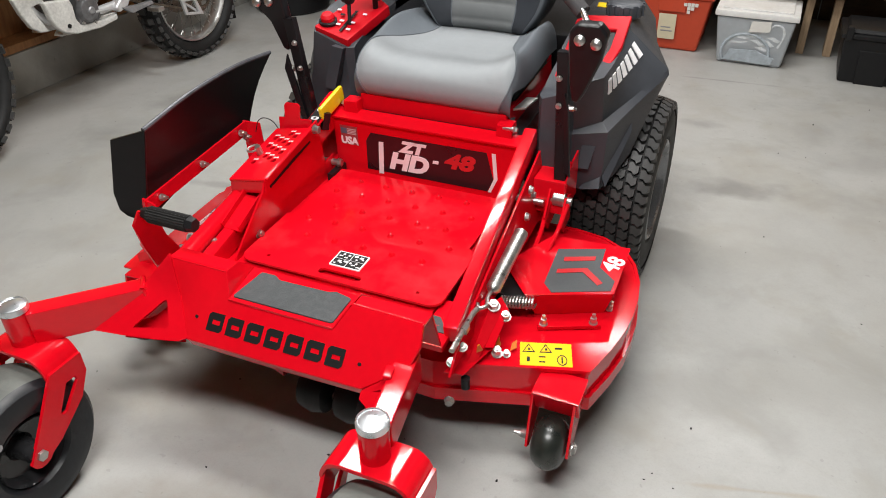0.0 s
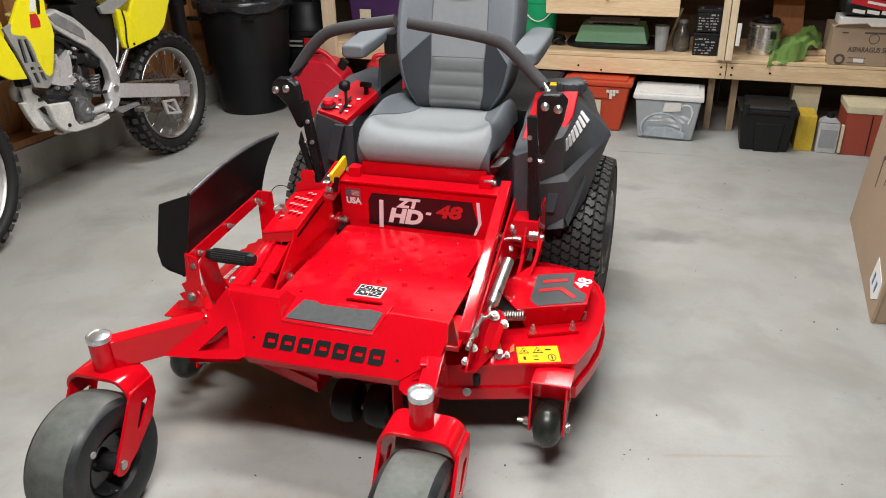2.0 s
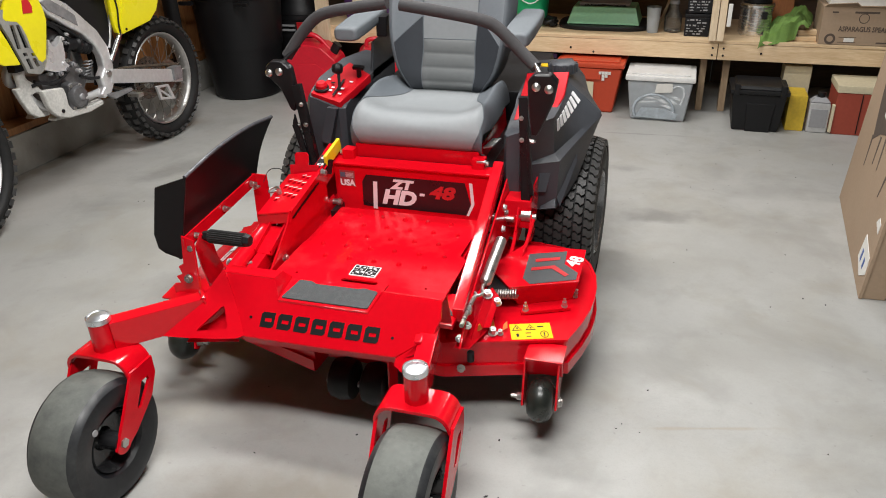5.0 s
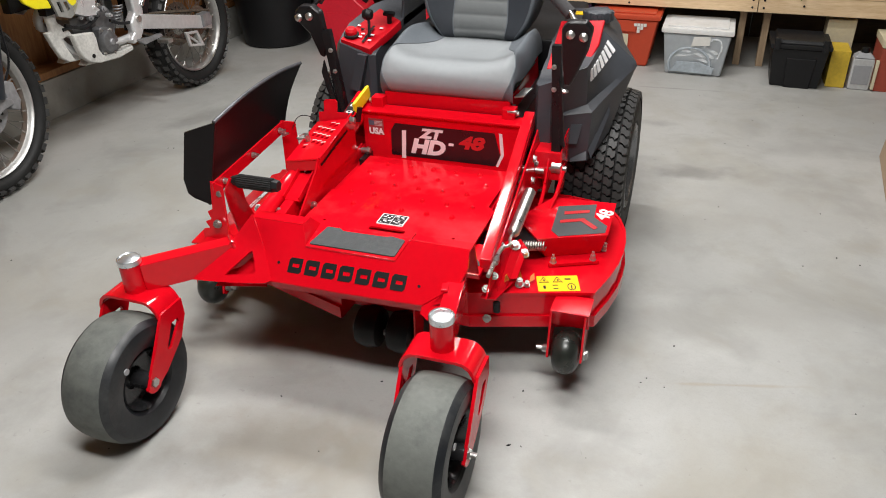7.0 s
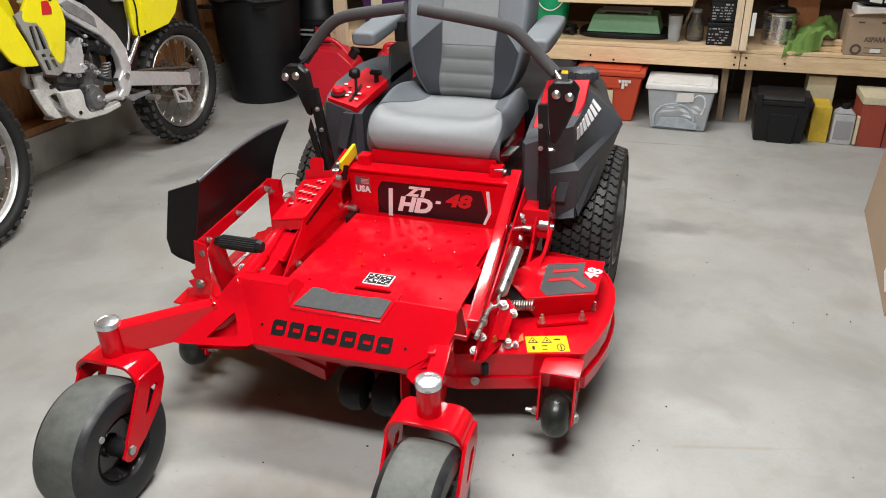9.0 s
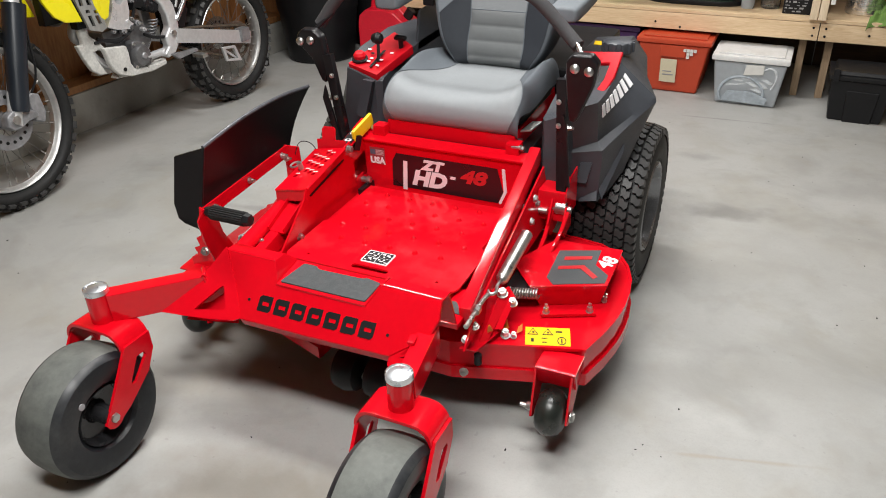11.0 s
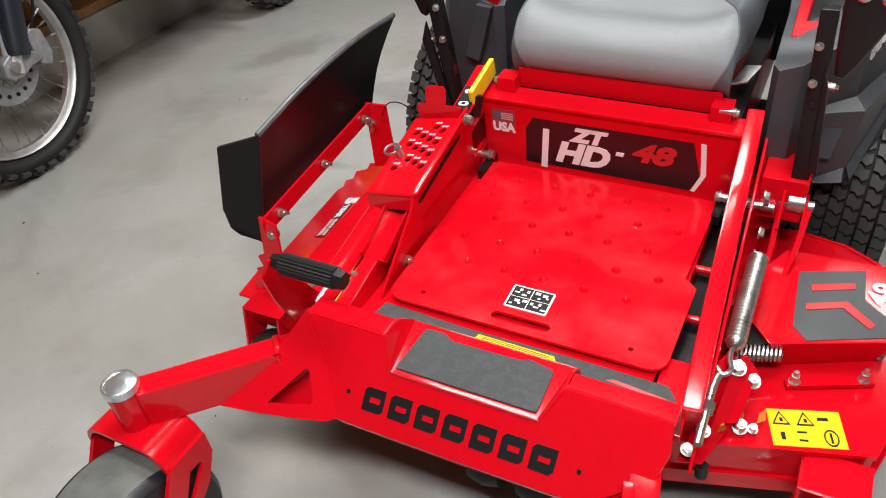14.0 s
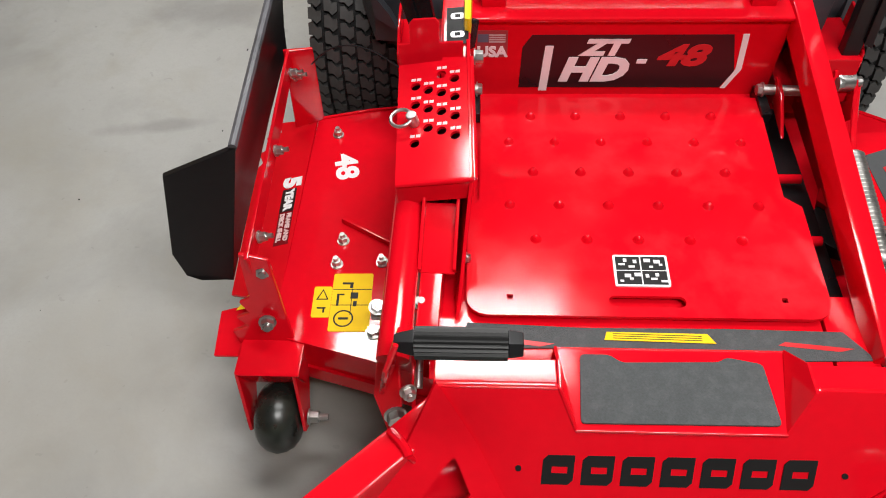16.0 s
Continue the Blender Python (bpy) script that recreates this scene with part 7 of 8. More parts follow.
seat_side = [(1.36, 1.08), (1.4, 1.015), (1.502, 0.958), (1.609, 0.868), (1.685, 0.882), (1.886, 0.935), (2.05, 0.98), (2.3, 1.04), (2.3, 1.09), (1.9, 1.03), (1.6, 1.05), (1.45, 1.1)]
part("seat", bslab(bp(*seat_side, x=BXC + 0.09), 0.18, 0.022, 3), BLACK_PLASTIC, bike, "long black bike seat")
part("seat_stripe", bslab(bp((1.4, 1.035), (1.5, 1.0), (1.62, 1.02), (1.6, 1.035), (1.5, 1.02), x=BXC + 0.0925), 0.004, 0), RED_INK, bike)
part("rear_fender", slab([(-2.1, 2.2, 0.99), (-1.96, 2.2, 0.99), (-1.97, 2.75, 1.1), (-2.09, 2.75, 1.1)], 0.01, 0.004), YELLOW_BIKE, bike)
part("subframe", sweep([(NX - 0.03, 1.76, 0.6), (NX - 0.03, 1.85, 0.8), (NX - 0.03, 2.25, 0.93)], 0.012, 10, 2), ALU, bike)
part("shock_spring", cyl((BXC + 0.03, 1.72, 0.42), (BXC + 0.03, 1.8, 0.75), 0.035), BLACK_PLASTIC, bike)
part("air_box", bslab(bp((1.53, 0.9), (1.7, 0.9), (1.8, 0.84), (1.8, 0.75), (1.79, 0.64), (1.748, 0.58), (1.68, 0.64), (1.58, 0.76), x=NX - 0.02), 0.14, 0.015), BLACK_PLASTIC, bike)
part("rear_guard", bslab(bp((1.76, 0.66), (1.83, 0.66), (1.86, 0.56), (1.82, 0.48), (1.76, 0.5), x=BXC + 0.07), 0.13, 0.01), BLACK_PLASTIC, bike)
part("cylinder_cover", bslab(bp((1.359, 0.669), (1.372, 0.715), (1.38, 0.716), (1.387, 0.688), (1.409, 0.678), (1.432, 0.695), (1.446, 0.712), (1.455, 0.687), (1.453, 0.637), (1.441, 0.603), (1.464, 0.583), (1.439, 0.563), (1.371, 0.573), (1.311, 0.597), (1.341, 0.636), x=NX - 0.005), 0.06, 0.007), ALU_FRAME, bike, "silver cylinder casting")
ENGINE = PLACE
PLACE = PLACE @ Matrix.Translation((0, -0.057, 0.012))
part("crankcase", bslab(bp((1.36, 0.56), (1.5, 0.57), (1.62, 0.56), (1.66, 0.48), (1.6, 0.4), (1.44, 0.38), (1.38, 0.42), x=BXC + 0.07), 0.16, 0.02), CASE_DARK, bike, "cast grey engine case")
PLACE = ENGINE
ca = [(1.413, 0.51), (1.44, 0.512), (1.477, 0.502), (1.51, 0.453), (1.519, 0.396), (1.484, 0.373), (1.403, 0.39), (1.401, 0.442)]
part("engine_cover", bslab(bp(*ca, x=NX + 0.01), 0.05, 0.012, 3), CASE_DARK, bike, "dark grey cast engine cover")
part("clutch_cover", lathe([(0, 0.022), (0.03, 0.022), (0.044, 0.017), (0.05, 0.006), (0.052, -0.01)], 32, Matrix.Translation((NX + 0.012, 1.448, 0.442)) @ AX), CASE_DARK, bike)
part("clutch_boss", lathe([(0, 0.012), (0.012, 0.012), (0.016, 0.008), (0.017, 0)], 20, Matrix.Translation((NX + 0.03, 1.448, 0.442)) @ AX), ALU_CAST, bike)
for y, z in ((1.418, 0.498), (1.475, 0.49), (1.5, 0.45), (1.508, 0.4), (1.475, 0.382), (1.412, 0.396), (1.41, 0.446)):
    bolt((NX + 0.01, y, z), (1, 0, 0), 0.006, 0.006, bike)
part("cylinder_head", box(BXC - 0.08, BXC + 0.085, 1.37, 1.54, 0.7, 0.79, 0.02), BLACK_PAINT, bike)
part("carburettor", lathe([(0, -0.05), (0.03, -0.05), (0.034, -0.03), (0.026, -0.02), (0.026, 0.02), (0.036, 0.03), (0.036, 0.05), (0, 0.05)], 20, Matrix.Translation((NX - 0.035, 1.53, 0.665)) @ Matrix.Rotation(radians(80), 4, "X")), BLACK_PLASTIC, bike)
part("intake_boot", lathe([(0.03 + 0.004 * (k % 2), -0.05 + 0.012 * k) for k in range(9)], 20, Matrix.Translation((NX - 0.05, 1.6, 0.64)) @ Matrix.Rotation(radians(70), 4, "X")), BLACK_PLASTIC, bike)
sh0, sh1 = Vector((NX - 0.04, 1.57, 0.49)), Vector((NX - 0.04, 1.62, 0.57))
part("shock_coil", sweep([sh0.lerp(sh1, k / 72) + Vector((0.022 * math.cos(k * math.pi / 6), 0.022 * math.sin(k * math.pi / 6), 0)) for k in range(73)], 0.0042, 6, 0), CASE_DARK, bike)
for y, z, r, d, m_ in ((1.455, 0.705, 0.012, 0.03, ALU_FRAME), (1.48, 0.68, 0.009, 0.03, ALU_CAST), (1.5, 0.715, 0.008, 0.02, ALU_FRAME), (1.43, 0.6, 0.014, 0.03, ALU_FRAME), (1.46, 0.605, 0.009, 0.03, ZINC),
                       (1.4, 0.56, 0.013, 0.03, ALU_CAST), (1.445, 0.57, 0.016, 0.03, CASE_DARK), (1.49, 0.58, 0.014, 0.03, ALU_CAST), (1.52, 0.545, 0.01, 0.03, ALU_FRAME), (1.35, 0.57, 0.01, 0.02, ALU_CAST)):
    part("engine_fitting", lathe([(0, d), (r * 0.6, d), (r * 0.62, d * 0.7), (r, d * 0.65), (r, 0)], 14, Matrix.Translation((NX - 0.028, y, z)) @ AX), m_, bike)
for q in (((1.25, 0.56), (1.32, 0.53), (1.4, 0.53), (1.46, 0.56)), ((1.23, 0.545), (1.3, 0.545), (1.36, 0.515), (1.42, 0.55)), ((1.4, 0.78), (1.47, 0.74), (1.5, 0.66), (1.47, 0.6)), ((1.36, 0.8), (1.44, 0.77), (1.53, 0.72), (1.58, 0.68)), ((1.52, 0.52), (1.58, 0.49), (1.66, 0.48))):
    part("hose", sweep([(NX - 0.018, a, b_) for a, b_ in q], 0.0075, 8, 3), BLACK_PLASTIC, bike)
part("exhaust_header", sweep([(BXC - 0.02, 1.34, 0.68), (BXC - 0.03, 1.22, 0.6), (BXC - 0.1, 1.3, 0.5), (BXC - 0.12, 1.6, 0.62), (BXC - 0.13, 1.95, 0.75)], 0.02, 12, 3), ALU, bike)
part("gear_lever", sweep([(NX, 1.62, 0.4), (NX + 0.03, 1.55, 0.42), (NX + 0.03, 1.47, 0.43)], 0.006, 8, 2), ALU, bike)
part("foot_peg", box(NX, NX + 0.07, 1.79, 1.83, 0.345, 0.365, 0.004), ZINC, bike)
part("foot_peg_bracket", bslab(bp((1.64, 0.4), (1.75, 0.385), (1.83, 0.385), (1.84, 0.368), (1.7, 0.36), x=NX + 0.005), 0.03, 0.006), ALU_CAST, bike)
part("brake_strut", cyl((NX, 1.729, 0.546), (NX, 1.838, 0.665), 0.012), CHROME, bike)
PLACE = ENGINE

# ---- things round the walls ----


def tote(name, x0, x1, y0, y1, z0, z1, taper, body, lid, label, category, lid_h=0.03, handles=True):
    t = thing(name, (x0 + x1) / 2, (y0 + y1) / 2, z0, label, category)
    a, b_ = [], []
    r0 = [(x0 + taper, y0 + taper * 0.6), (x1 - taper, y0 + taper * 0.6), (x1 - taper, y1 - taper * 0.6), (x0 + taper, y1 - taper * 0.6)]
    r1 = [(x0, y0), (x1, y0), (x1, y1), (x0, y1)]
    part("body", bevelled(loft([[(*p, z0) for p in r0], [(*p, z1 - lid_h) for p in r1]]), 0.016, 3), body, t)
    part("lid", box(x0 - 0.012, x1 + 0.012, y0 - 0.012, y1 + 0.012, z1 - lid_h, z1, 0.008), lid, t)
    part("lid_rim", box(x0 + 0.02, x1 - 0.02, y0 + 0.02, y1 - 0.02, z1, z1 + 0.008, 0.003), lid, t)
    if handles:
        xm = (x0 + x1) / 2
        part("handle_recess", box(xm - 0.07, xm + 0.07, y0 - 0.006, y0 + 0.01, z1 - lid_h - 0.07, z1 - lid_h - 0.005, 0.006), body, t)
    return t


# dark printed carton and a rolled mat in the corner
PLACE = Matrix.Identity(4)
dc = thing("dark_carton", -2.1, 3.75, 0, "dark printed carton with white letters behind the bin", "carton")
part("carton_body", box(-2.36, -1.86, 3.6, 3.88, 0, 0.98, 0.006), BLACK_PAINT, dc)
part("carton_flap", slab([(-2.35, 3.61, 0.981), (-1.87, 3.61, 0.981), (-1.88, 3.74, 0.99), (-2.34, 3.74, 0.99)], 0.005, 0.001), BLACK_PAINT, dc)
lettering("The", 0.13, face_pose((-2.092, 3.597, 0.795), (1, 0, 0), (0, -1, 0)), WHITE_INK, dc, bold=0.004)
rm = thing("rolled_mat", -2.37, 2.9, 0, "black rubber mat rolled up against the wall", "mat")
turn = [(0.012 + 0.0078 * a, a) for a in np.linspace(0, 2 * math.pi * 0.98, 30)]
spiral = [(-2.375 + r * math.cos(a), 2.9 + r * math.sin(a)) for r, a in turn] + [(-2.375 + (r + 0.006) * math.cos(a), 2.9 + (r + 0.006) * math.sin(a)) for r, a in turn[::-1]]
part("mat_roll", loft([[(x - 0.035 * z, y + 0.02 * z, z) for x, y in spiral] for z in (0.0, 0.3, 0.62, 0.98)]), RUBBER_SHEET, rm, "", 60)
for z in (0.28, 0.74):
    part("tie_band", lathe([(0.068, -0.012), (0.07, -0.012), (0.07, 0.012), (0.068, 0.012), (0.068, -0.012)], 24, Matrix.Translation((-2.375 - 0.035 * z, 2.9 + 0.02 * z, z))), BLACK_PLASTIC, rm)

# bin with a bag
CORNER = affine(x0=-0.155, y0=0.16, zz=1.045)
PLACE = CORNER
can = thing("rubbish_bin", -1.95, 3.07, 0, "tall black plastic rubbish bin lined with a bag", "bin")
m = Matrix.Translation((-1.95, 3.07, 0))
part("bin_body", lathe([(0, 0.002), (0.215, 0.002), (0.228, 0.015), (0.235, 0.08), (0.262, 0.3), (0.27, 0.32), (0.272, 0.34), (0.292, 0.62), (0.3, 0.63), (0.3, 0.655), (0.318, 0.66), (0.322, 0.69), (0.315, 0.705), (0.3, 0.7), (0.28, 0.5), (0, 0.5)], 48, m), BLACK_PLASTIC, can)
bm = lathe([(0.324, 0.665), (0.327, 0.68), (0.327, 0.7), (0.312, 0.715), (0.296, 0.7), (0.27, 0.56), (0, 0.54)], 64, m)
for v in bm.verts:
    if v.co.z < 0.672:
        v.co.z += 0.05 * noise.noise(v.co * 6)
    d_ = noise.noise(v.co * 14) * 0.008
    v.co.x += d_
    v.co.y += d_
part("bin_bag", bm, BAG, can, "shiny crumpled black bag", 60)
for s in (-1, 1):
    part("bin_handle", box(-1.95 + s * 0.2 - 0.05, -1.95 + s * 0.2 + 0.05, 2.775, 2.81, 0.6, 0.625, 0.008), BLACK_PLASTIC, can)
part("rubbish", subdiv(box(-2.1, -1.84, 2.95, 3.15, 0.56, 0.76, 0), 3), BAG, can, "crumpled dark wrapping")

# wet vacuum on the floor by the shelf post
vac = thing("shop_vacuum", -1.72, 3.5, 0, "black drum-shaped shop vacuum with a domed lid", "vacuum")
m = Matrix.Translation((-1.72, 3.52, 0))
part("drum", lathe([(0, 0.004), (0.17, 0.004), (0.18, 0.02), (0.18, 0.3), (0.187, 0.31), (0.187, 0.33), (0.18, 0.34), (0.18, 0.42), (0.188, 0.43), (0.188, 0.46), (0, 0.46)], 40, m), BLACK_PLASTIC, vac)
part("motor_head", lathe([(0.186, 0.462), (0.18, 0.5), (0.16, 0.54), (0.15, 0.6), (0.12, 0.64), (0, 0.65)], 40, m), BLACK_PLASTIC, vac)
part("carry_handle", sweep([(-1.82, 3.46, 0.62), (-1.8, 3.44, 0.69), (-1.64, 3.44, 0.69), (-1.62, 3.46, 0.62)], 0.014, 10, 2), BLACK_PLASTIC, vac)
part("red_label", box(-1.66, -1.6, 3.325, 3.335, 0.36, 0.42, 0.001), RED_INK, vac)
for z in (0.36, 0.39):
    part("latch_bar", box(-1.78, -1.68, 3.325, 3.345, z, z + 0.012, 0.003), GREY_PAINT, vac)


def jerrycan(x, y, s, turn, label):
    g = thing("fuel_can", x, y, 0, label, "fuel can", "fuel cans")
    m_ = Matrix.Translation((x, y, 0)) @ Matrix.Rotation(radians(turn), 4, "Z") @ Matrix.Diagonal((s, s, s, 1))
    prof = [(-0.2, 0.003), (0.19, 0.003), (0.2, 0.02), (0.2, 0.2), (0.16, 0.3), (0.06, 0.385), (-0.02, 0.4), (-0.14, 0.4), (-0.19, 0.36), (-0.2, 0.3)]
    part("can_body", moved(bevelled(loft([[(a, -0.13, h) for a, h in prof], [(a, 0.13, h) for a, h in prof]]), 0.022, 3), m_), CAN_RED, g)
    part("side_rib", moved(slab([(-0.12, -0.133, 0.08), (0.13, -0.133, 0.08), (0.13, -0.133, 0.19), (0.02, -0.133, 0.27), (-0.12, -0.133, 0.27)], 0.006, 0.004), m_), CAN_RED, g)
    part("can_handle", moved(sweep([(-0.13, 0, 0.395), (-0.12, 0, 0.45), (0.0, 0, 0.45), (0.1, 0, 0.34)], 0.018, 12, 3), m_), CAN_RED, g)
    part("spout_cap", moved(cyl((0.12, 0, 0.33), (0.16, 0, 0.385), 0.032, b=0.004), m_), BLACK_PLASTIC, g)


jerrycan(-1.37, 3.03, 0.9, 8, "large red plastic fuel can on the floor")
jerrycan(-0.98, 3.2, 0.8, 20, "small red plastic fuel can pushed under the shelf")

# totes
PLACE = affine(x0=-0.04, yx=-0.037, y0=0.145, zz=1.024)
t = tote("storage_tote", -1.43, -0.93, 3.3, 3.72, 0.436, 0.8, 0.03, PURPLE, PURPLE, "purple plastic tote with a label, on the shelf", "tote")
part("tote_label", box(-1.335, -1.255, 3.283, 3.287, 0.49, 0.63, 0.001), PAPER_TAN, t)
part("print_bar", box(-1.325, -1.285, 3.2815, 3.2835, 0.56, 0.575, 0), BLACK_INK, t)
part("tote_sticker", box(-1.18, -1.1, 3.283, 3.287, 0.72, 0.77, 0.001), PAPER, t)
solid("paper_carton", box(-0.9, -0.6, 3.4, 3.7, 0.436, 0.75, 0.004), PAPER, "plain white carton on the shelf", "carton")
t = tote("storage_tote", 0.1, 0.49, 3.08, 3.45, 0, 0.3, 0.045, ORANGE, ORANGE, "orange-red plastic tote with labels on the floor", "tote", 0.028)
part("tote_label", slab([(0.235, 3.0845, 0.06), (0.325, 3.0845, 0.06), (0.325, 3.075, 0.19), (0.235, 3.075, 0.19)], 0.002, 0), PAPER_TAN, t)
for k in range(4):
    part("print_bar", slab([(0.25, 3.0795, 0.1 + k * 0.018), (0.31 - 0.01 * (k % 2), 3.0795, 0.1 + k * 0.018), (0.31 - 0.01 * (k % 2), 3.0785, 0.106 + k * 0.018), (0.25, 3.0785, 0.106 + k * 0.018)], 0.002, 0), GREY_PAINT, t)
for k, (dx, dz) in enumerate(((0, 0), (1, 0), (0, 1), (1, 1), (2, 1), (-1, 1), (0, -1))):
    a, z = 0.372 + 0.0185 * dx, 0.218 + 0.0185 * dz
    yy = 3.077 - 0.08 * (z - 0.19)
    part("tote_sticker", slab([(a, yy, z), (a + 0.016, yy, z), (a + 0.016, yy - 0.0012, z + 0.016), (a, yy - 0.0012, z + 0.016)], 0.006, 0), PAPER, t)
tote("storage_tote", -0.42, 0.06, 3.25, 3.6, 0, 0.31, 0.04, PURPLE, PURPLE, "dark purple plastic tote under the shelf", "tote", 0.028)
t = tote("clear_box", 0.53, 0.9, 3.0, 3.3, 0, 0.262, 0.03, TRANSLUCENT, WHITE_PLASTIC, "cloudy clear plastic box with a white lid and coiled hose", "storage box", 0.03, False)
part("box_label", slab([(0.69, 2.996, 0.165), (0.79, 2.996, 0.175), (0.79, 2.992, 0.225), (0.7, 2.992, 0.22)], 0.002, 0), PAPER, t)
HAZE = mat("hazy_white_film", (0.6, 0.63, 0.65), 0.5, var=0.2, scale=30)
BLUE_HAZE = mat("hazy_blue_grey", (0.38, 0.43, 0.47), 0.5, var=0.25, scale=16)
part("coiled_hose", sweep([(0.69 + 0.115 * math.cos(a), 3.009, 0.06 + 0.095 * math.sin(a)) for a in np.linspace(-0.3, 3.6, 16)], 0.008, 8, 2), BLUE_HAZE, t)
part("coiled_hose", sweep([(0.76, 3.008, 0.165), (0.81, 3.004, 0.215), (0.852, 3.005, 0.2), (0.86, 3.009, 0.15), (0.84, 3.012, 0.1)], 0.007, 8, 3), HAZE, t)
# flat patch added for the bluish contents low in the box
part("blue_contents", slab([(0.59, 3.001, 0.02), (0.82, 3.001, 0.015), (0.83, 2.998, 0.05), (0.74, 2.996, 0.08), (0.62, 2.996, 0.075)], 0.004, 0), BLUE_HAZE, t)
rng = random.Random(21)
for k in range(8):
    x, z, d = 0.6 + 0.026 * k, 0.09 + rng.uniform(0, 0.07), rng.uniform(-0.035, 0.02)
    y = 3.018 - 0.018 * z / 0.25 - 0.0015
    part("crumpled_film", slab([(x, y, z), (x + 0.05, y, z + d), (x + 0.07, y, z + d + 0.006), (x + 0.03, y, z + d * 0.4 + 0.014)], 0.002, 0), HAZE, t)

# battery box
b = thing("battery_box", 1.24, 3.07, 0, "black plastic battery box with a strapped lid", "battery box")
part("body", bevelled(loft([[(x, y, 0.0) for x, y in ((1.13, 2.95), (1.375, 2.95), (1.375, 3.2), (1.13, 3.2))], [(x, y, 0.205) for x, y in ((1.112, 2.937), (1.395, 2.937), (1.395, 3.213), (1.112, 3.213))]]), 0.01), BLACK_PLASTIC, b)
part("rim", bevelled(loft([[(x, y, 0.206) for x, y in ((1.1, 2.925), (1.408, 2.925), (1.408, 3.225), (1.1, 3.225))], [(x, y, 0.228) for x, y in ((1.1, 2.925), (1.408, 2.925), (1.408, 3.225), (1.1, 3.225))]]), 0.006), BLACK_PLASTIC, b)
part("lid", bevelled(loft([[(x, y, 0.229) for x, y in ((1.125, 2.945), (1.383, 2.945), (1.383, 3.21), (1.125, 3.21))], [(x, y, 0.247) for x, y in ((1.135, 2.955), (1.373, 2.955), (1.373, 3.2), (1.135, 3.2))]]), 0.006), BLACK_PLASTIC, b)
part("front_recess", bevelled(loft([[(x, 2.943, z) for x, z in ((1.2, 0.0), (1.33, 0.0), (1.345, 0.16), (1.19, 0.16))], [(x, 2.936, z) for x, z in ((1.205, 0.0), (1.325, 0.0), (1.34, 0.155), (1.195, 0.155))]]), 0.002), BLACK_PLASTIC, b)
for x in (1.118, 1.358):
    part("lid_lug", box(x, x + 0.03, 2.915, 2.95, 0.2, 0.262, 0.006), BLACK_PLASTIC, b)

solid("mustard_case", box(1.415, 1.51, 3.01, 3.2, 0, 0.195, 0.006), YELLOW_PAPER, "worn mustard-yellow case standing on the floor", "case")
c_ = thing("metal_can", 1.575, 3.05, 0, "grey metal fluid can with a black cap", "can")
part("can_body", box(1.523, 1.63, 3.0, 3.08, 0, 0.165, 0.012), ALU, c_)
part("can_shoulder", bevelled(loft([[(x, y, 0.166) for x, y in ((1.525, 3.002), (1.628, 3.002), (1.628, 3.078), (1.525, 3.078))], [(x, y, 0.19) for x, y in ((1.55, 3.02), (1.603, 3.02), (1.603, 3.06), (1.55, 3.06))]]), 0.004), GREY_PAINT, c_)
part("can_cap", cyl((1.577, 3.04, 0.188), (1.577, 3.04, 0.215), 0.02), BLACK_PLASTIC, c_)
part("can_label", box(1.535, 1.618, 2.996, 3.0, 0.03, 0.13, 0.001), GREY_PAINT, c_)
solid("steel_box", box(1.395, 1.54, 3.26, 3.4, 0.0, 0.3, 0.004), TAN_LID, "small cream metal box behind the case", "box")
r = thing("tool_chest", 1.76, 3.1, 0, "brick-red box with a cream lid under the shelf", "chest")
part("body", box(1.65, 1.9, 3.0, 3.25, 0, 0.225, 0.005), BRICK_RED, r)
part("lid", box(1.645, 1.905, 2.995, 3.255, 0.226, 0.265, 0.006), TAN_LID, r)
part("edge_strip", box(1.635, 1.649, 2.99, 3.02, 0.01, 0.16, 0.002), TAN_LID, r)
part("seam", box(1.772, 1.776, 2.996, 3.0, 0.01, 0.22, 0), BLACK_INK, r)

part("brass_hook", sweep([(0.31, 3.196, 0.775), (0.31, 3.185, 0.76), (0.315, 3.178, 0.745), (0.31, 3.185, 0.735), (0.305, 3.19, 0.742)], 0.003, 8, 2), mat("old_brass", (0.5, 0.36, 0.14), 0.35, metal=0.9), shelf, "small brass hook")
part("hook_plate", box(0.3, 0.32, 3.196, 3.2, 0.735, 0.79, 0.0015), mat("dull_brass", (0.42, 0.3, 0.13), 0.4, metal=0.8), shelf)

# on the shelf
bk = thing("bucket", -0.14, 3.48, 0.434, "green plastic bucket with a white wire handle", "bucket")
m = Matrix.Translation((-0.14, 3.48, 0.434))
part("bucket_body", lathe([(0, 0.002), (0.085, 0.002), (0.095, 0.02), (0.115, 0.25), (0.122, 0.252), (0.122, 0.28), (0.115, 0.28), (0.1, 0.1), (0, 0.1)], 40, m), GREEN_BUCKET, bk)
part("bucket_rim", lathe([(0.116, 0.281), (0.124, 0.281), (0.126, 0.288), (0.124, 0.3), (0.116, 0.301), (0.113, 0.29), (0.116, 0.281)], 40, m), WHITE_PLASTIC, bk, "white snap-on rim")
part("bucket_handle", sweep([(-0.255, 3.46, 0.69), (-0.2, 3.355, 0.6), (-0.1, 3.35, 0.57), (-0.02, 3.46, 0.69)], 0.004, 8, 3), WHITE_PLASTIC, bk)
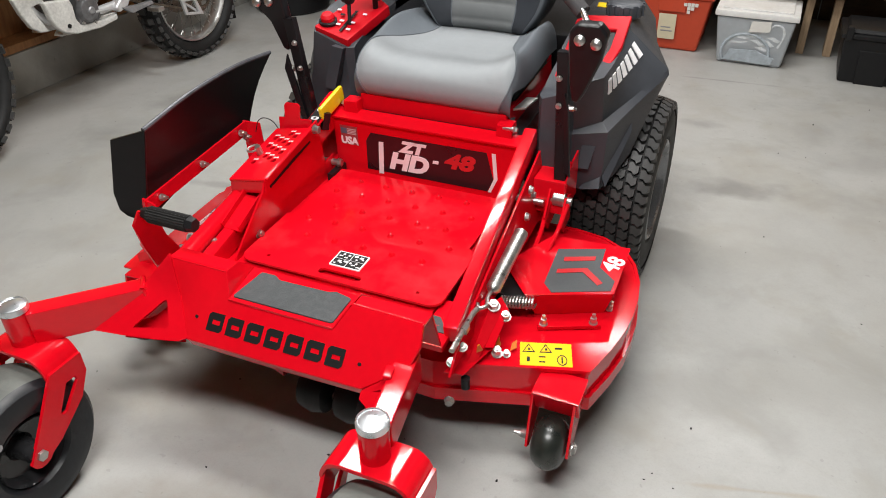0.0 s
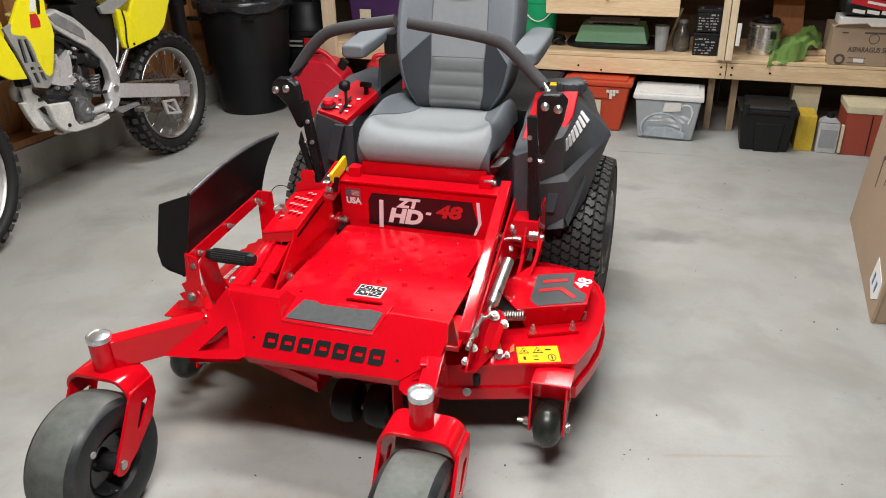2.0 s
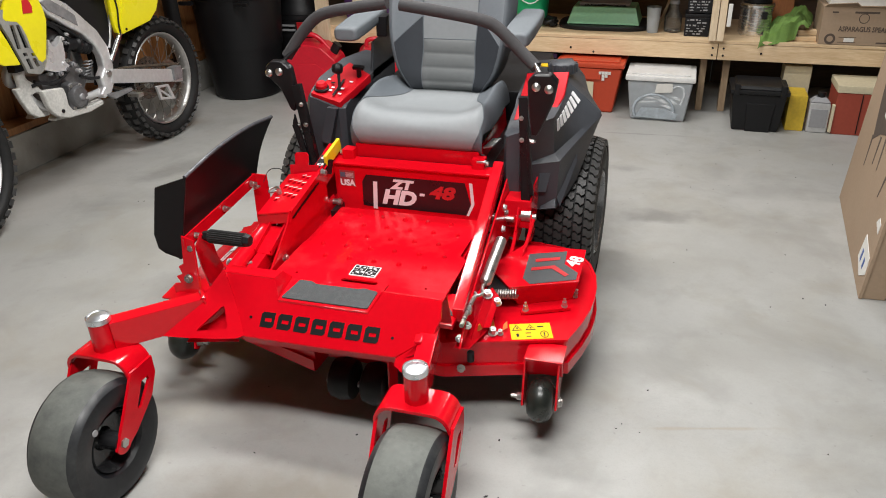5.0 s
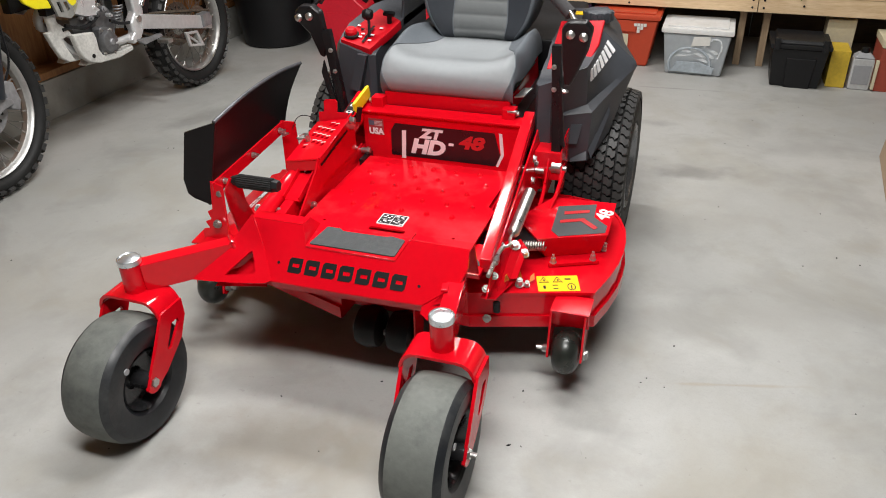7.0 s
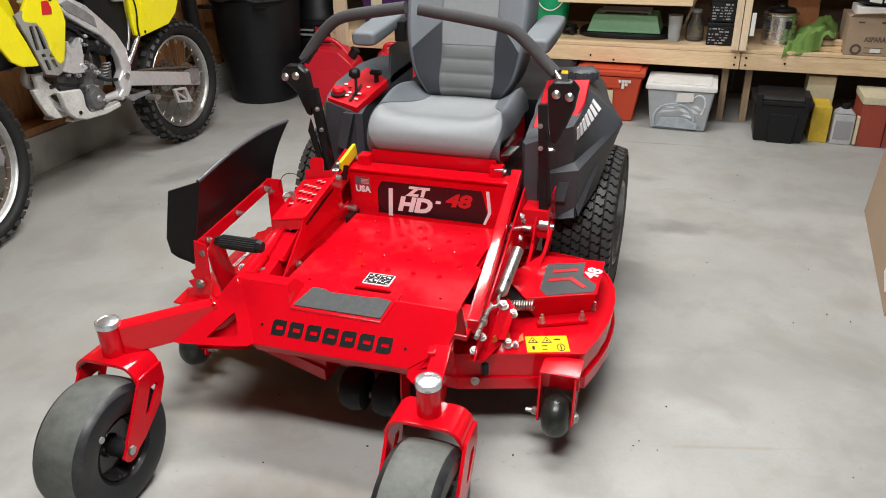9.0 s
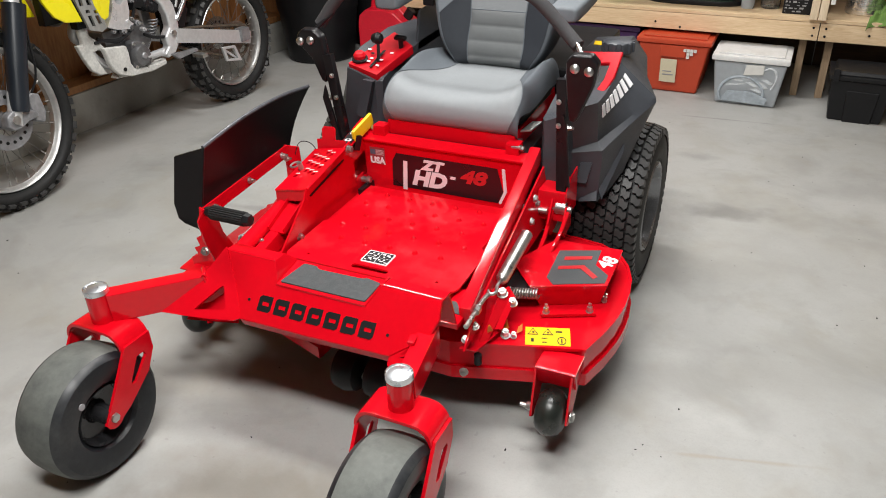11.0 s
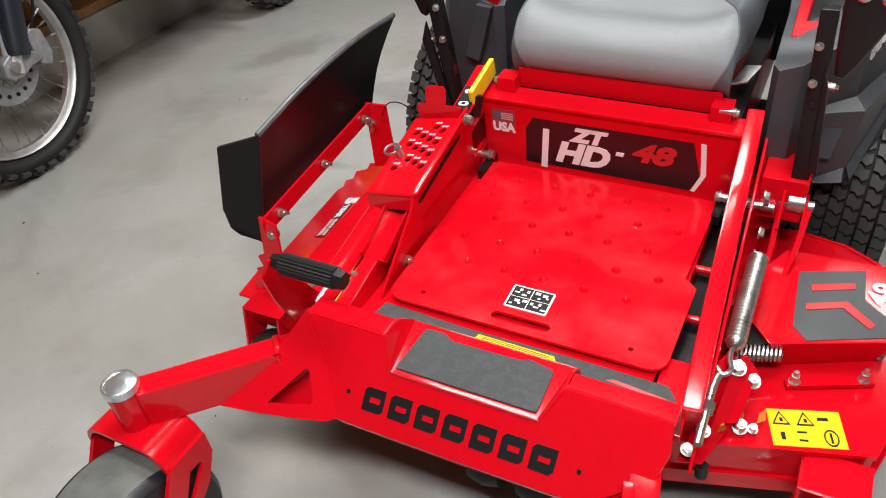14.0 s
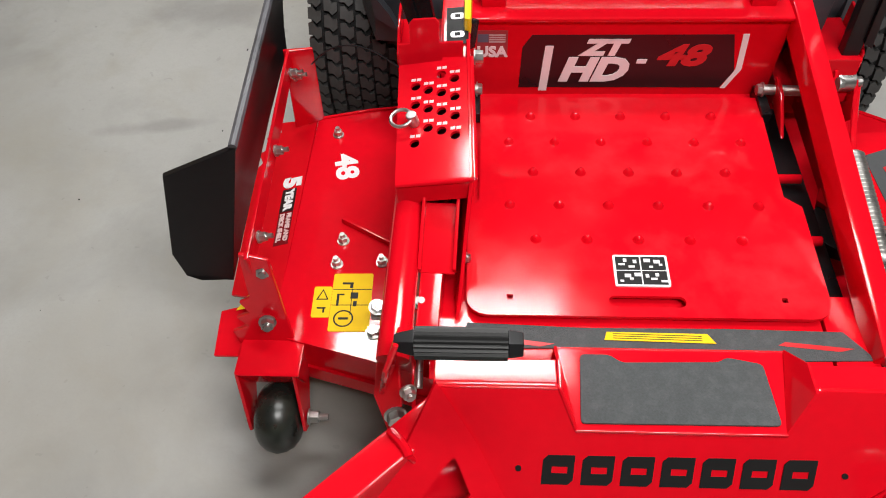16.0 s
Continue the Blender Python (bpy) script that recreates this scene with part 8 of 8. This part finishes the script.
solid("blue_tub", lathe([(0, 0.302), (0.1, 0.302), (0.108, 0.31), (0.118, 0.46), (0.122, 0.463), (0.122, 0.475), (0.112, 0.475), (0.1, 0.32), (0, 0.32)], 40, m), BLUE_PLASTIC, "blue plastic tub stacked on the green bucket", "tub")
mt = thing("rubber_mat", 0.33, 3.5, 0.434, "black round-cornered rubber tray on the shelf", "tray")
part("tray", bevelled(loft([[(0.33 + 0.29 * math.copysign(abs(math.cos(t)) ** 0.6, math.cos(t)), 3.53 + 0.2 * math.copysign(abs(math.sin(t)) ** 0.6, math.sin(t)), z) for t in np.linspace(0, 2 * math.pi, 36, endpoint=False)] for z in (0.436, 0.462)]), 0.008), BLACK_PLASTIC, mt)
gb = thing("garden_spreader", 0.33, 3.52, 0.464, "pale green plastic hopper with a dark grille on top", "spreader")
part("hopper", bevelled(loft([[(x, y, 0.464) for x, y in ((0.1, 3.38), (0.55, 3.38), (0.55, 3.66), (0.1, 3.66))], [(x, y, 0.565) for x, y in ((0.135, 3.41), (0.52, 3.41), (0.52, 3.63), (0.135, 3.63))]]), 0.01), GREEN_PALE, gb)
part("grille", box(0.17, 0.48, 3.43, 3.6, 0.566, 0.585, 0.006), GREY_PAINT, gb)
part("grille_frame", box(0.2, 0.46, 3.43, 3.445, 0.566, 0.58, 0.003), BLACK_PLASTIC, gb)
cord = thing("cable_heap", -0.02, 3.45, 0.436, "tangled black power cord on the shelf", "cable")
part("cord", sweep([(-0.02 + 0.05 * math.cos(k * 1.9) + 0.01 * (k % 3), 3.42 + 0.06 * math.sin(k * 1.7), 0.45 + 0.008 * (k % 6)) for k in range(22)], 0.01, 8, 2), BLACK_PLASTIC, cord)
cup = thing("plastic_cup", 0.63, 3.36, 0.434, "frosted plastic cup on the shelf edge", "cup")
part("cup_wall", lathe([(0, 0.001), (0.032, 0.001), (0.034, 0.01), (0.042, 0.145), (0.045, 0.148), (0.041, 0.145), (0.032, 0.012), (0, 0.012)], 28, Matrix.Translation((0.63, 3.36, 0.434))), TRANSLUCENT, cup)
jar = thing("glass_jar", 0.745, 3.41, 0.434, "empty glass jar with a narrow neck", "jar")
part("jar_glass", lathe([(0, 0.001), (0.045, 0.001), (0.052, 0.012), (0.052, 0.09), (0.028, 0.13), (0.026, 0.16), (0.023, 0.16), (0.024, 0.13), (0.047, 0.088), (0.047, 0.014), (0, 0.012)], 28, Matrix.Translation((0.745, 3.41, 0.434))), GLASS, jar)
part("jar_lid", cyl((0.745, 3.41, 0.594), (0.745, 3.41, 0.612), 0.029, b=0.003), GREY_PAINT, jar)
st_ = thing("paint_stick", 0.7, 3.55, 0.434, "thin wooden stirring stick leaning on the shelf", "stick")
part("stick", beam((0.66, 3.56, 0.435), (0.73, 3.6, 0.65), 0.025, 0.006, 0.001), PINE_Z, st_)


def battery(x, z, label):
    q = thing("car_battery", x, 3.36, z, label, "battery", "stacked batteries")
    part("case", box(x - 0.07, x + 0.07, 3.28, 3.44, z, z + 0.105, 0.006), BLACK_PLASTIC, q)
    part("case_lid", box(x - 0.073, x + 0.073, 3.277, 3.443, z + 0.106, z + 0.126, 0.005), BLACK_PLASTIC, q)
    for dx in (-0.045, 0.0, 0.045):
        part("case_rib", box(x + dx - 0.003, x + dx + 0.003, 3.275, 3.2785, z + 0.108, z + 0.124, 0.001), BLACK_PLASTIC, q)
    rng = random.Random(int(z * 100))
    for k in range(6):
        a = x - 0.06
        while a < x + 0.045:
            w = rng.uniform(0.005, 0.024)
            if rng.random() < 0.75:
                part("print_bar", box(a, min(a + w, x + 0.062), 3.2775, 3.2795, z + 0.012 + 0.0155 * k, z + 0.012 + 0.0155 * k + rng.uniform(0.003, 0.009), 0), GREY_PAINT, q)
            a += w + rng.uniform(0.004, 0.012)
    for dx in (-0.045, 0.045):
        part("terminal", cyl((x + dx, 3.31, z + 0.126), (x + dx, 3.31, z + 0.13), 0.009), ALU_CAST, q)


battery(0.885, 0.434, "black car battery with grey print, at the bottom of a stack")
battery(0.892, 0.566, "black car battery with grey print, on top of another")
STEEL = mat("brushed_steel", (0.8, 0.79, 0.78), 0.24, metal=0.92, var=0.08, stretch=(1, 1, 12))
pot = thing("steel_pot", 1.21, 3.44, 0.434, "brushed steel pot with a shiny lid and black latch", "pot")
m = Matrix.Translation((1.21, 3.44, 0.434))
part("pot_body", lathe([(0, 0.001), (0.086, 0.001), (0.091, 0.008), (0.091, 0.15), (0.096, 0.153), (0.091, 0.157), (0, 0.157)], 40, m), STEEL, pot)
part("pot_lid", lathe([(0, 0.159), (0.097, 0.159), (0.099, 0.168), (0.092, 0.177), (0.06, 0.182), (0, 0.184)], 40, m), CHROME, pot)
part("pot_handle", lathe([(0, 0.184), (0.08, 0.183), (0.07, 0.196), (0.03, 0.203), (0.026, 0.214), (0, 0.216)], 32, m), BLACK_PLASTIC, pot)
part("pot_latch", box(1.235, 1.265, 3.342, 3.366, 0.53, 0.57, 0.004), BLACK_PLASTIC, pot)
part("wall_switch", box(1.04, 1.062, 3.14, 3.158, 0.52, 0.64, 0.003), PAPER, shelf, "white paper strip on the post")
solid("leaning_board", slab([(1.26, 3.62, 0.436), (1.44, 3.62, 0.436), (1.42, 3.7, 0.79), (1.25, 3.7, 0.8)], 0.012, 0.003), ORANGE_WOOD, "orange-stained board leaning at the back of the shelf", "board")
for k, (x0, x1, y0, z) in enumerate(((1.36, 1.53, 3.26, 0.435), (1.34, 1.52, 3.33, 0.435), (1.4, 1.54, 3.3, 0.462))):
    o = solid("wood_offcut", box(x0, x1, y0, y0 + 0.06, z, z + 0.025, 0.003), PINE, "short pale pine offcut on the shelf", "offcut", group="offcuts")
bm = bmesh.new()
bmesh.ops.create_grid(bm, x_segments=26, y_segments=26, size=0.5)
for v in bm.verts:
    u, w = v.co.x, v.co.y
    x = 1.375 + u * 0.25 + 0.05 * w
    y = 3.34 + w * 0.24 + 0.05 * (u - 0.2)
    z = 0.455 + 0.13 * max(0, 1 - ((u - 0.12) / 0.55) ** 2) * (0.55 + 0.45 * w + 0.2) + 0.05 * noise.noise(Vector((u * 4.1, w * 4.1, 1.2))) + 0.022 * noise.noise(Vector((u * 9, w * 9, 4))) + 0.03 * u
    v.co = (x, y + 0.03 * noise.noise(Vector((u * 5, w * 5, 9))), max(0.445, z) if y > 3.225 else min(z, 0.45) - 0.9 * (3.225 - y))
bmesh.ops.solidify(bm, geom=bm.faces[:], thickness=0.004)
solid("work_cloth", bm, GREEN_CLOTH, "crumpled green cloth draped over the shelf edge", "cloth", angle=70)
KEEP = PLACE
PLACE = PLACE @ Matrix.Translation((-0.013, -0.1, 0))
cb = thing("produce_carton", 1.75, 3.45, 0.434, "printed brown cardboard carton with torn top flaps", "carton")
part("carton_body", box(1.545, 1.955, 3.3, 3.58, 0.436, 0.63, 0.003), CARD, cb)
part("carton_flap", slab([(1.545, 3.3, 0.63), (1.955, 3.3, 0.63), (1.95, 3.27, 0.645), (1.72, 3.28, 0.64), (1.7, 3.285, 0.655), (1.56, 3.28, 0.646)], 0.004, 0.001), CARD, cb)
cf = face_pose((1.75, 3.3, 0.53), (1, 0, 0), (0, -1, 0))
lettering("ASPARAGUS SPEARS", 0.036, cf @ Matrix.Translation((0.012, -0.012, 0.001)), CARD_DARK, cb, bold=0.0009, squeeze=0.8)
for x0, x1, y0, y1 in ((-0.05, 0.07, 0.07, 0.08), (-0.16, -0.13, 0.07, 0.078), (0.14, 0.19, 0.07, 0.078), (-0.11, -0.02, -0.056, -0.053), (-0.11, -0.02, -0.082, -0.079), (0.08, 0.17, -0.082, -0.075)):
    part("print_bar", plate_on(cf, x0, x1, y0, y1, 0.001), CARD_DARK, cb)
part("print_patch", plate_on(cf, -0.08, -0.03, -0.078, -0.058, 0.0014), PAPER, cb)
part("print_disc", lathe([(0.028, 0), (0.028, 0.001), (0.016, 0.001), (0.016, 0)], 24, cf @ Matrix.Translation((-0.15, -0.065, 0))), CARD_DARK, cb)
part("print_disc", lathe([(0.026, 0), (0.026, 0.001), (0.022, 0.001), (0.022, 0)], 24, cf @ Matrix.Translation((0.0, 0.045, 0))), CARD_DARK, cb)
SHELF = PLACE
PLACE = PLACE @ Matrix.Translation((1.73, 3.42, 0.677)) @ Matrix.Rotation(radians(3), 4, "Y") @ Matrix.Translation((-1.73, -3.42, -0.632))
pk = thing("bagged_pack", 1.73, 3.42, 0.632, "red, white and black printed plastic pack on the carton", "pack")
part("pack_body", bevelled(box(1.57, 1.9, 3.32, 3.52, 0.634, 0.74, 0.045), 0.01), BLACK_PLASTIC, pk)
part("pack_band", slab([(1.6, 3.318, 0.7), (1.86, 3.318, 0.66), (1.88, 3.318, 0.71), (1.62, 3.318, 0.735)], 0.003, 0), RED_INK, pk)
for k in range(3):
    part("print_bar", slab([(1.62 + 0.07 * k, 3.3165, 0.655), (1.68 + 0.07 * k, 3.3165, 0.65), (1.68 + 0.07 * k, 3.3165, 0.668), (1.62 + 0.07 * k, 3.3165, 0.673)], 0.002, 0), PAPER, pk)
part("print_bar", slab([(1.68, 3.3165, 0.705), (1.8, 3.3165, 0.69), (1.8, 3.3165, 0.703), (1.68, 3.3165, 0.718)], 0.002, 0), PAPER, pk)
PLACE = SHELF
solid("white_carton", box(1.575, 1.86, 3.33, 3.52, 0.632, 0.676, 0.003), PAPER, "flat white carton under a printed pack", "carton")
PLACE = KEEP

# big flattened carton
PLACE = Matrix.Translation((-0.037, 0, 0))
bc = thing("large_carton", 1.75, 1.65, 0, "tall flat brown cardboard carton with dark print and a label", "carton")


def on_card(y, z):
    return (1.491 + 0.077 * (y - 1.21) + 0.075 * z, y, z)


def card_patch(name, pts, material, lift):
    """A flat print or patch on the carton's side, its outline in y and z."""
    q = [Vector(on_card(y, z)) + Vector((-lift, 0, 0)) for y, z in pts]
    n = sum((q[i].cross(q[(i + 1) % len(q)]) for i in range(len(q))), Vector())
    part(name, slab(q if n.x < 0 else q[::-1], lift + 0.0005, 0), material, bc)


part("carton_panel", slab([on_card(1.19, 0.002), on_card(1.19, 1.25), on_card(2.136, 1.25), on_card(2.136, 0.002)], 0.012, 0.002), CARD, bc)
part("carton_end", slab([(1.496, 1.194, 0.002), (1.575, 1.196, 0.002), (1.67, 1.196, 1.25), (1.59, 1.194, 1.25)], 0.008, 0.002), CARD, bc)
part("carton_back", slab([(1.64, 2.13, 0.002), (1.57, 1.22, 0.002), (1.66, 1.22, 1.25), (1.73, 2.13, 1.25)][::-1], 0.01, 0.002), CARD, bc)
part("carton_bottom", slab([(1.512, 1.205, 0.012), (1.565, 1.205, 0.012), (1.63, 2.12, 0.012), (1.58, 2.12, 0.012)], 0.01, 0.001), CARD, bc)
card_patch("dark_print", [(1.914, 0.59), (1.852, 0.619), (1.794, 0.633), (1.58, 0.65), (1.37, 0.58), (1.363, 0.423), (1.416, 0.403), (1.528, 0.433), (1.58, 0.468), (1.704, 0.436), (1.814, 0.382), (1.882, 0.502)], CARD_DARK, 0.0015)
for ya, za, yb, zb in ((1.833, 0.393, 1.83, 0.266), (1.675, 0.435, 1.681, 0.325), (1.581, 0.46, 1.575, 0.336), (1.372, 0.415, 1.419, 0.294)):
    card_patch("drip_print", [(ya + 0.012, za), (yb + 0.004, zb), (yb - 0.004, zb), (ya - 0.012, za)], CARD_DARK, 0.001)
card_patch("white_print", [(1.73, 0.5), (1.66, 0.5), (1.67, 0.56), (1.72, 0.56)], PAPER, 0.0025)
card_patch("shipping_label", [(1.372, 0.168), (1.222, 0.144), (1.21, 0.085), (1.29, 0.042), (1.395, 0.07)], PAPER, 0.002)
for k in range(2):
    card_patch("print_bar", [(1.345 - 0.06 * k, 0.125 - 0.008 * k), (1.325 - 0.06 * k, 0.122 - 0.008 * k), (1.335 - 0.06 * k, 0.075), (1.352 - 0.06 * k, 0.08)], BLUE_PLASTIC, 0.003)
card_patch("tape_patch", [(1.266, 0.277), (1.224, 0.27), (1.228, 0.234), (1.294, 0.251)], PAPER, 0.002)
card_patch("tape_patch", [(1.277, 0.381), (1.29, 0.351), (1.235, 0.332), (1.205, 0.346)], PAPER, 0.002)

# grit and scraps on the floor
PLACE = Matrix.Identity(4)
bm = bmesh.new()
rng = random.Random(4)
for k in range(110):
    x, y = rng.uniform(-2.0, 1.6), rng.uniform(-1.2, 2.9)
    s = rng.uniform(0.001, 0.0028)
    bmesh.ops.create_icosphere(bm, subdivisions=1, radius=s, matrix=Matrix.Translation((x, y, s * 0.4)) @ Matrix.Diagonal((1, rng.uniform(0.6, 2.2), 0.6, 1)))
for k in range(24):       # crumbs swept together in front of the mower
    x, y = rng.gauss(0.15, 0.28), rng.gauss(-0.1, 0.22)
    s = rng.uniform(0.0012, 0.003)
    bmesh.ops.create_icosphere(bm, subdivisions=1, radius=s, matrix=Matrix.Translation((x, y, s * 0.4)) @ Matrix.Rotation(rng.uniform(0, 3), 4, "Z") @ Matrix.Diagonal((1, rng.uniform(0.7, 2.6), 0.5, 1)))
solid("floor_grit", bm, TYRE, "scattered dark grit and crumbs on the concrete", "grit", "stuff")
